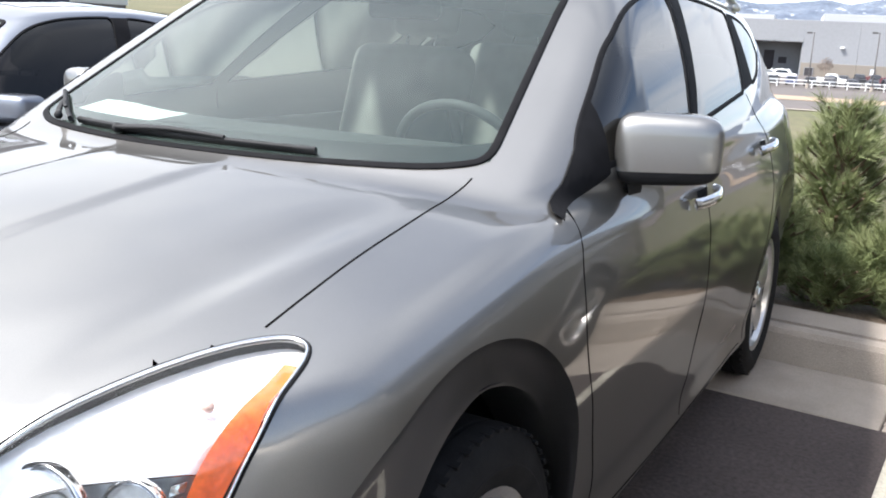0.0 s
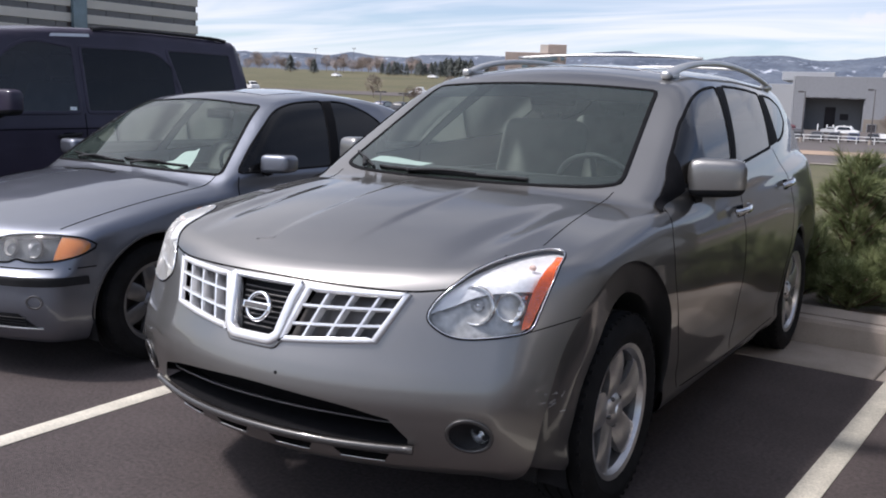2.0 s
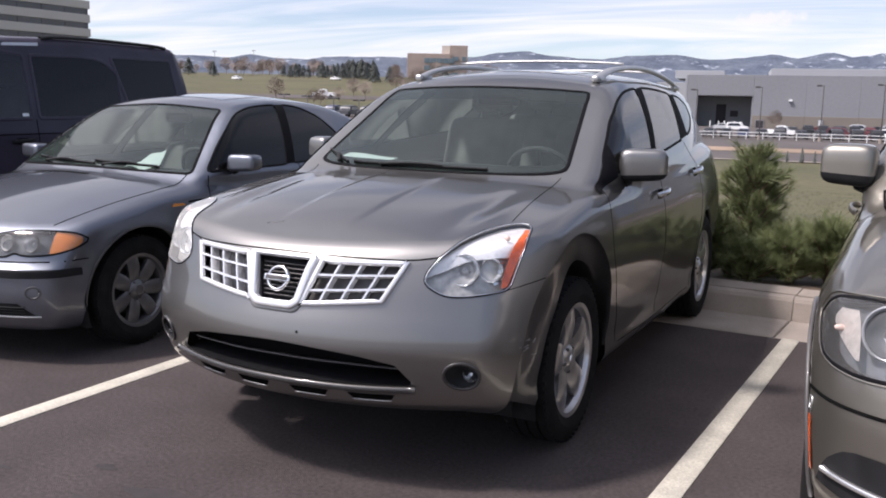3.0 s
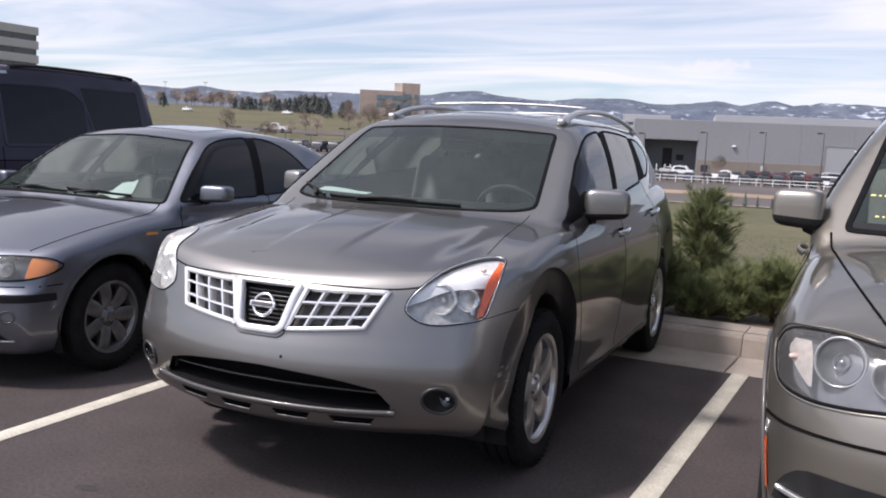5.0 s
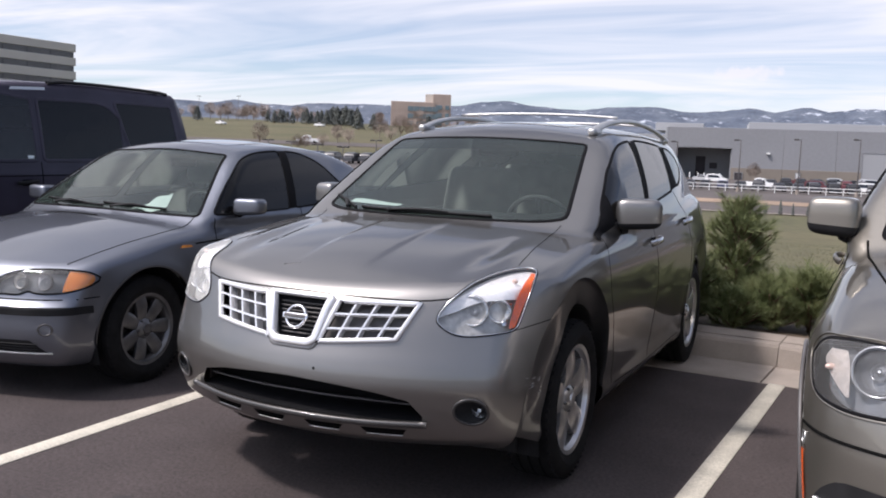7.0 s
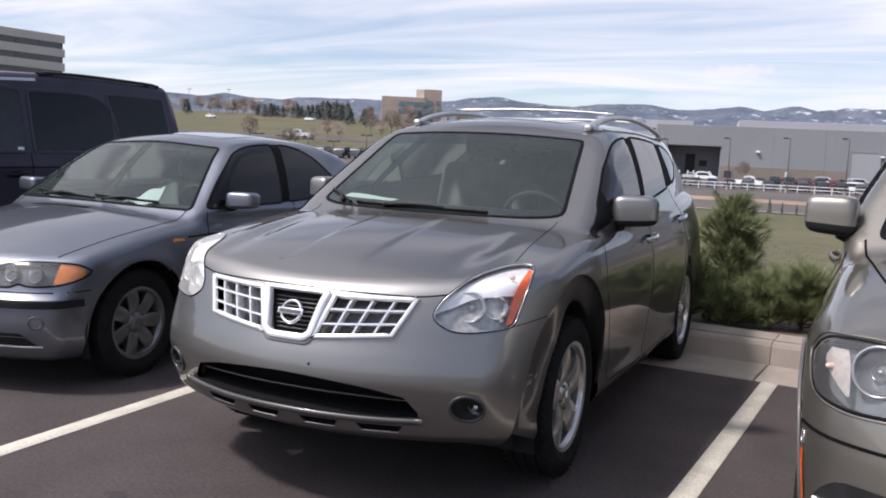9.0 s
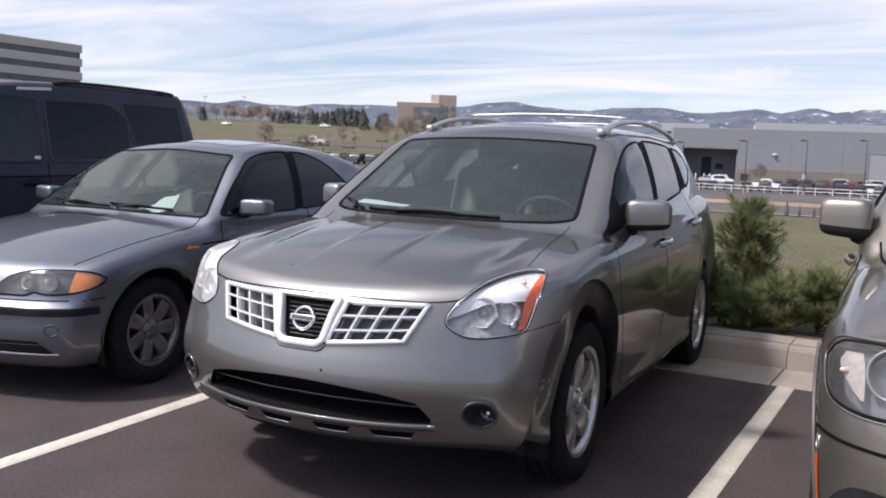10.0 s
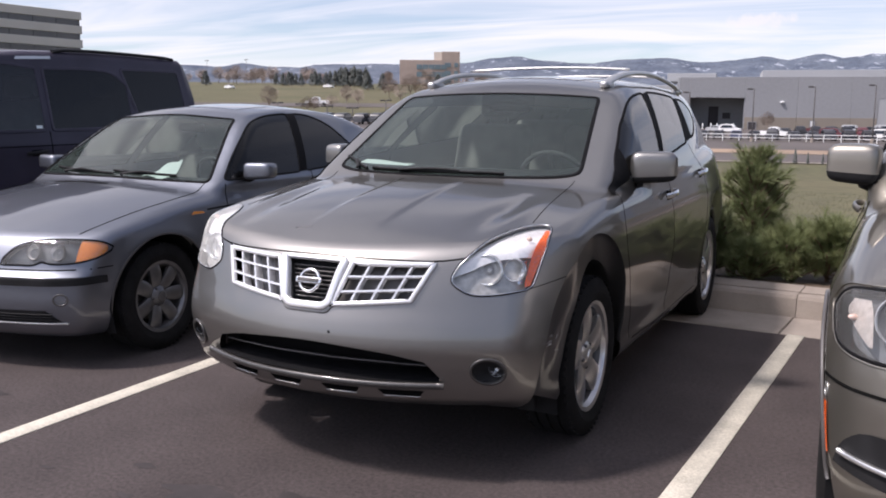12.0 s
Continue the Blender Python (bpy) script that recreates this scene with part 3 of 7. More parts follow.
def wheel_well(parent, y0, z0, r, s, x_in, x_out):
    a = np.linspace(0, math.pi, 25)
    xs = (x_in, x_out)
    g = np.array([[(s * x, y0 - r * math.cos(t), z0 + r * math.sin(t)) for x in xs] for t in np.concatenate([[-0.4], a, [math.pi + 0.4]])])
    v, f = sheet(g)
    k = len(v)
    inner = [tuple(g[i, 0]) for i in range(len(g))]
    v = [tuple(p) for p in v] + inner
    f = f + [tuple(range(k, k + len(inner)))]
    return part("wheel_well", (v, f), M_BLACK, parent, smooth=False)


def seat(parent, x, y, z, mat=None, scale=1.0):
    mat = mat or M_SEAT
    st = new("seat")
    st.parent = parent
    st.matrix_basis = pose(x, y, z)
    part("cushion", box(0.50, 0.52, 0.16, (0, 0, 0.08), 0.06, 4), mat, st)
    part("backrest", box(0.50, 0.16, 0.62, (0, 0, 0.31), 0.07, 4, m=pose(0, 0.30, 0.12, -18, 0, 0)), mat, st)
    part("headrest", box(0.27, 0.11, 0.19, (0, 0, 0), 0.05, 4, m=pose(0, 0.56, 0.84, -12, 0, 0)), mat, st)
    for q in (-0.06, 0.06):
        part("headrest_post", tube([(q, 0.50, 0.66), (q, 0.54, 0.78)], 0.006, up=(1, 0, 0)), M_CHROME, st)
    return st


def steering_wheel(parent, at, tilt=-62, r=0.185):
    sw = new("steering_wheel")
    sw.parent = parent
    sw.matrix_basis = pose(*at, tilt, 0, 0)
    a = np.linspace(0, 2 * math.pi, 41)[:-1]
    part("rim", tube(np.stack([r * np.cos(a), r * np.sin(a), 0 * a], 1), 0.013, closed=True), M_CABIN, sw)
    part("hub", box(0.15, 0.12, 0.05, (0, 0, -0.01), 0.03, 3), M_CABIN, sw)
    for q in ((-1, 0.15), (1, 0.15), (0, -1)):
        part("spoke", tube([(0, 0, -0.01), (q[0] * r * 0.97, q[1] * r * 0.97, 0)], 0.014), M_CABIN, sw)
    return sw


def cabin(parent, half, y_dash, z_dash, y_front, y_rear, z_floor, y_end, wheel_x=0.37, seat_mat=None, wheel_at=None):
    """Dashboard, floor, seats and steering wheel inside the glass."""
    ys = np.linspace(-1, 1, 25)
    prof = [(-0.30, -0.02), (-0.05, 0.015), (0.12, 0.02), (0.24, 0.0), (0.30, -0.05), (0.32, -0.14), (0.28, -0.40)]
    g = np.array([[(t * half, y_dash + dy + 0.10 * t * t, z_dash + dz - 0.01 * t * t) for dy, dz in prof] for t in ys])
    part("dashboard", flip(sheet(g)), M_CABIN, parent, "dark grey moulded dashboard")
    part("cabin_floor", box(2 * half, y_end - y_dash, 0.04, (0, (y_end + y_dash) / 2, z_floor)), M_CABIN, parent)
    for q in (-1, 1):
        seat(parent, q * half * 0.52, y_front, z_floor + 0.18, seat_mat)
        seat(parent, q * half * 0.50, y_rear, z_floor + 0.20, seat_mat)
        part("door_lining", box(0.03, y_end - y_dash, 0.55, (q * (half + 0.02), (y_end + y_dash) / 2, z_dash - 0.32), 0.01), M_CABIN, parent)
    steering_wheel(parent, wheel_at or (wheel_x, y_dash + 0.42, z_dash - 0.02))
    part("mirror_inside", box(0.24, 0.03, 0.06, (0, y_dash + 0.56, z_dash + 0.34), 0.02, 3), M_BLACK, parent)


def only(v, faces):
    """The given faces with no points left over."""
    ids = sorted({i for q in faces for i in q})
    at = {i: k for k, i in enumerate(ids)}
    return [v[i] for i in ids], [[at[i] for i in q] for q in faces]


def door_mirror(parent, at, s, size, paint, stalk_to, lower=True, yaw=8, cut=-0.30):
    """A door mirror: painted cap, dark lower half, glass at the back, arm to the door."""
    mr = new("door_mirror")
    mr.parent = parent
    w, d, h = size
    x, y, z = at
    cap = ball(1, (0, 0, 0), (w / 2, d / 2, h / 2), 4.6, 32, 22)
    v = [(p[0], p[1], p[2] * (1.0 - 0.10 * (0.5 + p[0] * s / w)) + 0.03 * p[0] * s) for p in cap[0]]
    mr.matrix_basis = pose(x, y, z, 0, 0, s * yaw)
    top_f = [q for q in cap[1] if np.mean([cap[0][i][2] for i in q]) > h * cut and np.mean([cap[0][i][1] for i in q]) < d * 0.42]
    low_f = [q for q in cap[1] if q not in top_f and np.mean([cap[0][i][1] for i in q]) < d * 0.42]
    back = [q for q in cap[1] if np.mean([cap[0][i][1] for i in q]) >= d * 0.42]
    part("cap", only(v, top_f), paint, mr)
    part("lower_cap", only(v, low_f), M_BLACK if lower else paint, mr)
    part("mirror_glass", only(v, back), M_CHROME, mr)
    vx, vy, vz = Vector(stalk_to) - Vector(at)
    arm = [(-s * w * 0.30, d * 0.05, -h * 0.36), (-s * w * 0.48, d * 0.05, -h * 0.46), (vx * 0.7, vy * 0.6, vz * 0.9), (vx, vy, vz)]
    pts = path(arm, 8)
    part("arm", sweep(pts, np.tile([0, -1.0, 0.3], (8, 1)), np.linspace(0.05, 0.07, 8), 0.06, shape=ROUND, sink=0.03), M_BLACK, mr)
    return mr


def outline(lower, upper, n=24):
    lo = line(lower, n) if len(lower) < 3 else path(lower, n)
    hi = line(upper, n) if len(upper) < 3 else path(upper, n)
    return lo, hi, np.vstack([lo, hi[::-1]])


def grown(poly, d):
    """A closed outline moved outwards by d."""
    p = np.asarray(poly, float)
    keep = np.linalg.norm(p - np.roll(p, 1, 0), axis=1) > 1e-6
    p = p[keep]
    t = np.roll(p, -1, 0) - np.roll(p, 1, 0)
    t /= np.linalg.norm(t, axis=1, keepdims=True) + 1e-9
    area = np.sum(p[:, 0] * np.roll(p[:, 1], -1) - np.roll(p[:, 0], -1) * p[:, 1])
    n = np.stack([t[:, 1], -t[:, 0]], 1) * (1 if area > 0 else -1)
    return p + n * d


def arch_outline(y0, z0, r):
    a = np.linspace(0, math.pi, 40)
    return np.vstack([np.stack([y0 - r * np.cos(a), z0 + r * np.sin(a)], 1), [(y0 + r, -0.2), (y0 - r, -0.2)]])


def car_holes(ws, wins, arches, y_screen, front=()):
    """The openings of a car's skin: windshield, side windows, wheel arches and whatever is set into the nose."""
    hs = [(ws[2], "front", lambda x, y, z, n: (y > 0.10) & (y < y_screen))]
    hs += [(w[2], "side", lambda x, y, z, n: (x > 0.4) & (n[:, 0] > 0.35)) for w in wins.values()]
    hs += [(arch_outline(*a), "side", lambda x, y, z, n: x > 0.42) for a in arches]
    hs += [(f, "front", lambda x, y, z, n: y < -0.22) for f in front]
    return hs


def rounded(poly, r=0.014, step=0.010):
    """A closed outline in even steps with its corners eased."""
    p = np.asarray(poly, float)
    p = p[np.linalg.norm(p - np.roll(p, 1, 0), axis=1) > 1e-6]
    ring = np.vstack([p, p[:1]])
    n = int(np.linalg.norm(np.diff(ring, axis=0), axis=1).sum() / step)
    q = line(ring, n + 1)[:-1]
    k = max(1, int(r / step + 0.5))
    for _ in range(2):
        q = sum(np.roll(q, i, 0) for i in range(-k, k + 1)) / (2 * k + 1)
    return q


def framed(shell, cast, poly, w, h, mat, parent, name="window_seal", off=0.0, grow=0.25, **kw):
    """A closed strip along an outline."""
    p = rounded(grown(rounded(poly), w * grow), 0.01)
    part(name, shell.band(cast, p, w, h, closed=True, off=off, **kw), mat, parent)


# ---- the silver-grey crossover in the middle ----
def suv_solid():
    deck = spline((-1.0, 0.80), (-0.84, 0.862), (-0.6, 0.948), (-0.3, 1.012), (0.0, 1.056), (0.3, 1.088), (0.6, 1.098), (1.5, 1.13), (3.0, 1.20), (3.9, 1.18))
    plan = spline((-1.0, 0.80), (-0.6, 0.862), (-0.2, 0.893), (0.3, 0.90), (1.3, 0.905), (2.3, 0.900), (2.7, 0.886), (3.1, 0.855), (3.5, 0.732), (3.8, 0.62))
    sec = spline((0.10, 0.12), (0.20, 0.085), (0.275, 0.042), (0.305, 0.031), (0.36, 0.034), (0.44, 0.022), (0.55, 0.012), (0.70, 0.0), (0.85, 0.006), (0.97, 0.028), (1.10, 0.065), (1.2, 0.10))
    nose = spline((0.12, -0.60), (0.20, -0.70), (0.27, -0.780), (0.33, -0.838), (0.37, -0.862), (0.42, -0.882), (0.48, -0.901), (0.54, -0.912), (0.575, -0.909), (0.61, -0.901), (0.68, -0.877), (0.76, -0.849), (0.84, -0.818), (0.92, -0.785), (1.1, -0.66))
    tail = spline((0.2, 3.52), (0.4, 3.70), (0.6, 3.72), (0.9, 3.66), (1.15, 3.58), (1.3, 3.5))
    roof = spline((0.5, 1.36), (0.8, 1.475), (1.1, 1.555), (1.5, 1.60), (2.0, 1.612), (2.6, 1.597), (3.2, 1.575), (3.7, 1.48))

    def f(x, y, z):
        r1 = np.hypot(y - 2.735, z - 0.355)
        u1 = np.clip((0.51 - r1) / 0.15, 0, 1)
        tuck = 0.062 * u1 ** 0.75
        lip = 0.012 * np.exp(-((r1 - 0.395) / 0.012) ** 2)
        bulge = 0.006 * np.exp(-((r1 - 0.54) / 0.12) ** 2)
        fade = np.clip((0.30 - y) * 4, 0, 1) * np.clip((y + 0.72) * 2.2, 0, 1)
        crease = fade * (0.0075 * (1 - np.tanh((x - 0.158) / 0.014)) / 2 - 0.010 * np.clip(0.5 - 2 * y, 0, 1) * np.exp(-((x - 0.545 - 0.06 * y) / 0.055) ** 2)
                         + 0.004 * np.clip(0.5 - 2 * y, 0, 1) * np.exp(-((x - 0.625 - 0.02 * y) / 0.035) ** 2))
        hood = deck(y) - 0.030 * (x / 0.6) ** 2 + crease
        side = x - (plan(y) - sec(z) - tuck + lip + bulge)
        front = nose(z) + 0.42 * x**2 + 6.0 * np.maximum(x - 0.72, 0) ** 2 - y
        back = y - tail(z) + 0.187 * x**2
        low = smax(smax(z - hood, side, 0.07), smax(front, back, 0.02), 0.05)
        low = smax(low, 0.21 + 0.075 * np.clip((-0.30 - y) / 0.3, 0, 1) - z, 0.06)
        scr = (z - (1.103 + (y - 0.254 - 0.30 * x**2) * 0.575)) * 0.85
        up = np.maximum(z - 1.08, 0)
        glass_side = x - (0.862 - 0.35 * up - 0.42 * up**2 - 0.036 * np.clip(y - 1.4, 0, 3) - np.clip(y - 2.0, 0, 2) * (0.050 * np.clip(y - 2.0, 0, 2) - 0.064 * up) - 0.12 * np.clip(0.9 - y, 0, 1))
        top = z - (roof(y) - 0.055 * (x / 0.6) ** 2)
        rear = y - (3.60 - 0.593 * (z - 1.1)) + 0.187 * x**2
        cab = smax(smax(scr, top, 0.05), smax(glass_side, rear, 0.06), 0.07)
        cab = smax(cab, 0.6 - z, 0.05)
        return smin(low, cab, 0.025)
    return f


def trapezoid(tl, tr, br, bl, n=12):
    """Lower and upper lines and outline of a four-cornered panel seen from the front."""
    return outline([bl, br], [tl, tr], n)


def ellipse(cx, cy, rx, ry, n=32):
    a = np.linspace(0, 2 * math.pi, n, endpoint=False)
    return np.stack([cx + rx * np.cos(a), cy + ry * np.sin(a)], 1)


def mirror_x(poly, s):
    q = np.array(poly, float)
    q[:, 0] *= s
    return q


def bars(parent, sh, tl, tr, br, bl, cols, rows, w, h, mat, s, off):
    """A grille's crossbars between four corners."""
    c = [np.array(p) * [s, 1] for p in (tl, tr, br, bl)]
    for i in range(1, cols):
        u = i / cols
        part("grille_bar", sh.band(sh.front, line([c[3] * (1 - u) + c[2] * u, c[0] * (1 - u) + c[1] * u], 6), w, h, off=off), mat, parent, sharp=50)
    for j in range(1, rows):
        u = j / rows
        part("grille_bar", sh.band(sh.front, line([c[3] * (1 - u) + c[0] * u, c[2] * (1 - u) + c[1] * u], 10), w, h, off=off), mat, parent, sharp=50)


def disc_lamp(parent, name, at, nrm, r, mat, depth=0.03, bulb=True, ring=None):
    """A round reflector bowl with a clear bulb, facing along nrm."""
    rot = Vector(nrm).to_track_quat("Z", "Y").to_matrix().to_4x4()
    m = Matrix.Translation(at) @ rot
    prof = [(r * 1.06, 0.002), (r, 0.006), (r * 0.96, 0.0)] + [(r * 0.94 * math.cos(t), -depth * math.sin(t)) for t in np.linspace(0.1, math.pi / 2, 7)]
    lamp = part(name, moved(lathe(prof, 32, "z"), m), mat, parent, sharp=60)
    if ring:
        part("bezel", moved(lathe([(r * 1.02, 0.0), (r * 1.08, 0.008), (r * 1.16, 0.006), (r * 1.18, -0.004)], 32, "z"), m), ring, lamp)
    if bulb:
        part("bulb", moved(ball(r * 0.42, (0, 0, -depth * 0.45), (1, 1, 0.8)), m), M_GLASS_LAMP, lamp)
        part("bulb_core", moved(ball(r * 0.16, (0, 0, -depth * 0.5)), m), M_CHROME, lamp)
    return lamp


def wiper(parent, sh, pts, pivot):
    """A wiper lying on the glass: arm and blade."""
    wp = new("wiper")
    wp.parent = parent
    p, n = sh.front(line(pts, 14))
    part("blade", sweep(p + n * 0.004, n, 0.011, 0.014), M_BLACK, wp)
    q, m = sh.front(line([pivot, tuple(np.mean(pts, axis=0)), tuple(np.array(pts[0]) * 0.3 + np.array(pts[-1]) * 0.7)], 10))
    part("arm", sweep(q + m * (0.016 + 0.006 * np.sin(np.linspace(0, 3.1, 10)))[:, None], m, np.linspace(0.018, 0.009, 10), 0.007), M_BLACK, wp)
    part("pivot", ball(0.011, tuple(q[0] + m[0] * 0.015)), M_BLACK, wp)
    return wp


def handle(parent, sh, y, z, s, mat, length=0.20):
    """A pull handle with a dark recess behind it."""
    c, n = sh.side(np.array([[y, z]]), s=s)
    part("handle_recess", sh.patch(sh.side, line([(y - 0.05, z - 0.028), (y + 0.05, z - 0.028)], 6), line([(y - 0.05, z + 0.022), (y + 0.05, z + 0.022)], 6), 5, off=0.002, s=s), M_SEAL, parent)
    p, n = sh.side(line([(y - length / 2, z - 0.006), (y + length / 2, z + 0.010)], 11), s=s)
    lift = 0.006 + 0.034 * np.sin(np.linspace(0, math.pi, 11)) ** 0.6
    part("door_handle", sweep(p + n * lift[:, None], n, 0.030, 0.014, shape=ROUND), mat, parent)


def build_suv():
    car = thing("crossover_car", "warm grey metallic crossover with chrome grille and roof rails", "car")
    sh = Shell(suv_solid(), 0.62, 0.15, 3.0, fan=84, mid=150, rear=24, rings=150)
    paint = M_PAINT_SUV
    ws = outline([(-0.655, 1.112), (-0.55, 1.095), (-0.3, 1.090), (0, 1.090), (0.3, 1.090), (0.55, 1.095), (0.655, 1.112)], [(-0.556, 1.472), (-0.3, 1.487), (0, 1.493), (0.3, 1.487), (0.556, 1.472)], 31)
    wins = {
        "front": outline([(0.50, 1.093), (1.215, 1.150)], [(0.505, 1.105), (0.57, 1.165), (0.72, 1.262), (0.87, 1.353), (1.05, 1.428), (1.24, 1.472), (1.42, 1.494), (1.565, 1.503)], 24),
        "rear": outline([(1.285, 1.155), (2.11, 1.213)], [(1.715, 1.510), (1.95, 1.510), (2.2, 1.503), (2.44, 1.490)], 20),
        "quarter": outline([(2.375, 1.236), (2.62, 1.270), (2.92, 1.343)], [(2.56, 1.484), (2.80, 1.466), (2.985, 1.418)], 16),
    }
    hl_low = path([(0.528, 0.785), (0.548, 0.765), (0.587, 0.742), (0.628, 0.733), (0.681, 0.735), (0.747, 0.745), (0.784, 0.754), (0.792, 0.775)], 30)
    hl_high = path([(0.528, 0.794), (0.546, 0.834), (0.566, 0.861), (0.593, 0.891), (0.616, 0.919), (0.642, 0.939), (0.668, 0.951), (0.700, 0.959), (0.740, 0.962), (0.778, 0.955), (0.803, 0.936), (0.809, 0.905)], 30)
    hl = np.vstack([hl_low, hl_high[::-1]])
    gr = ((0.160, 0.840), (0.474, 0.846), (0.408, 0.705), (0.100, 0.675))
    gc = ((-0.137, 0.842), (0.137, 0.842), (0.088, 0.668), (-0.088, 0.668))
    grill = trapezoid(*gr)
    centre = trapezoid(*gc)
    low = outline([(-0.525, 0.412), (-0.3, 0.410), (0, 0.412), (0.3, 0.410), (0.525, 0.412)], [(-0.468, 0.490), (-0.3, 0.524), (0, 0.545), (0.3, 0.524), (0.468, 0.490)], 31)
    fog = ellipse(0.675, 0.455, 0.056, 0.050)
    arches = ((0.060, 0.360, 0.408), (2.735, 0.355, 0.388))
    flare = (-0.070, 0.430, 0.475)

    def sort(x, y, z, n, s):
        nm = np.full(x.shape, "body", dtype=object)
        edge = np.interp(y, [-0.9, -0.6, -0.327, -0.06, 0.26, 0.36], [0.60, 0.63, 0.697, 0.666, 0.640, 0.642])
        nm[(n[:, 2] > 0.3) & (y < 0.38) & (x < edge) & (z > 0.845)] = "hood"
        nm[(y < -0.28) & (z < 0.755)] = "front_bumper"
        nm[(n[:, 0] * s > 0.3) & (y > 0.40) & (y < 1.31) & (z > 0.31) & (z < 1.13)] = "front_door_left" if s > 0 else "front_door_right"
        nm[(n[:, 0] * s > 0.3) & (y >= 1.31) & (y < 2.26) & (z > 0.31) & (z < 1.18) & (np.hypot(y - 2.735, z - 0.355) > 0.46)] = "rear_door_left" if s > 0 else "rear_door_right"
        return nm
    for k, g in sh.split(sort, car_holes(ws, wins, (flare, arches[1]), 1.30, (hl, grill[2], centre[2], low[2], fog))).items():
        part(k.replace("_left", "").replace("_right", ""), g, paint, car)

    # glass
    part("windshield", sh.patch(sh.front, ws[0], ws[1], 14, off=0.001), M_GLASS_WS, car, "clear tinted windshield").visible_shadow = False
    framed(sh, sh.front, ws[2], 0.019, 0.004, M_SEAL, car, "windshield_seal", grow=-0.1)
    shade_low = ws[0] * 0.16 + ws[1] * 0.84
    part("sun_band", sh.patch(sh.front, shade_low, ws[1], 5, off=-0.003), M_GLASS_BAND, car).visible_shadow = False
    part("cowl", sh.patch(sh.front, ws[0] * [1.0, 1] - [0, 0.004], ws[0] * 0.90 + ws[1] * 0.10, 4, off=-0.002), M_BLACK, car, "black frit band and cowl below the glass")
    wiper(car, sh, [(-0.40, 1.104), (0.32, 1.102)], (-0.22, 1.098))
    wiper(car, sh, [(-0.635, 1.150), (-0.44, 1.102)], (-0.50, 1.102))
    for s in (1, -1):
        for k, w in wins.items():
            part("side_window", sh.patch(sh.side, w[0], w[1], 8, off=0.001, s=s), M_GLASS_SIDE, car).visible_shadow = False
            framed(sh, sh.side, w[2], 0.015, 0.004, M_SEAL, car, s=s, grow=0.1)
        for y0, z0, r in arches:
            if y0 > 1:
                part("arch_lip", arch_geo(sh, y0, z0, r, s, w=0.022, h=0.010), M_CLAD, car)
            else:
                # body-paint channel: its shade and dark reflection are put in as dark colour
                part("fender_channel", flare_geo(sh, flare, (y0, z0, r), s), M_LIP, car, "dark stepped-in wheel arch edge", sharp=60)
            wheel_well(car, y0, z0, r + 0.01, s, 0.50, 0.82 if y0 < 1 else 0.76)
        # pillar strips and mirror sail
        part("pillar_trim", sh.patch(sh.side, line([(1.222, 1.152), (1.580, 1.503)], 9), line([(1.278, 1.155), (1.700, 1.509)], 9), 3, off=0.005, s=s), M_SEAL, car)
        part("pillar_trim", sh.patch(sh.side, line([(2.12, 1.216), (2.45, 1.488)], 9), line([(2.365, 1.236), (2.55, 1.484)], 9), 3, off=0.005, s=s), M_SEAL, car)
        part("mirror_sail", sh.patch(sh.side, line([(0.350, 1.020), (0.45, 1.045), (0.615, 1.085)], 13), line([(0.355, 1.034), (0.45, 1.085), (0.665, 1.228)], 13), 7, off=0.006, s=s), M_SEAL, car)

    # shut lines
    def gap(cast, pts, w=0.0034, h=0.0012, **kw):
        part("shut_or_crease_line", sh.band(cast, path(pts, 30), w, h, **kw), M_GAP, car)
    gap(sh.front, [(-0.566, 0.864), (-0.467, 0.852), (-0.28, 0.853), (0, 0.857), (0.28, 0.853), (0.467, 0.852), (0.566, 0.864)], w=0.006)
    for s in (1, -1):
        gap(sh.top, [(s * 0.697, -0.327), (s * 0.682, -0.199), (s * 0.666, -0.06), (s * 0.652, 0.10), (s * 0.638, 0.26), (s * 0.644, 0.345)])
        gap(sh.side, [(-0.572, 0.752), (-0.51, 0.763), (-0.44, 0.773), (-0.395, 0.778)], s=s)
        gap(sh.side, [(0.42, 1.045), (0.37, 0.97), (0.355, 0.88), (0.375, 0.76), (0.45, 0.60), (0.52, 0.45), (0.56, 0.32)], s=s)
        gap(sh.side, [(1.25, 1.14), (1.305, 0.97), (1.32, 0.70), (1.30, 0.50), (1.29, 0.32)], s=s)
        gap(sh.side, [(2.16, 1.205), (2.30, 1.04), (2.32, 0.88), (2.26, 0.70), (2.19, 0.54), (2.15, 0.32)], s=s)
        gap(sh.side, [(0.60, 0.315), (1.2, 0.305), (2.10, 0.315)], s=s)
        handle(car, sh, 1.245, 0.962, s, M_CHROME)
        handle(car, sh, 2.19, 1.022, s, M_CHROME)

    # head lamps
    for s in (1, -1):
        lamp = new("headlamp")
        lamp.parent = car
        tagged(lamp, "clear headlamp with amber side strip")
        lo, hi = mirror_x(hl_low, s), mirror_x(hl_high, s)
        g = sh.patch(sh.front, lo, hi, 14, off=-0.038)
        part("housing", g, M_LAMP_MID, lamp)
        mid = lo * 0.43 + hi * 0.57
        part("upper_reflector", sh.patch(sh.front, mid[1:29], hi[1:29], 8, off=-0.018), M_REFLECT_WHITE, lamp)
        part("divider", sh.band(sh.front, mid[5:27], 0.006, 0.010, off=-0.030), M_CHROME, lamp)
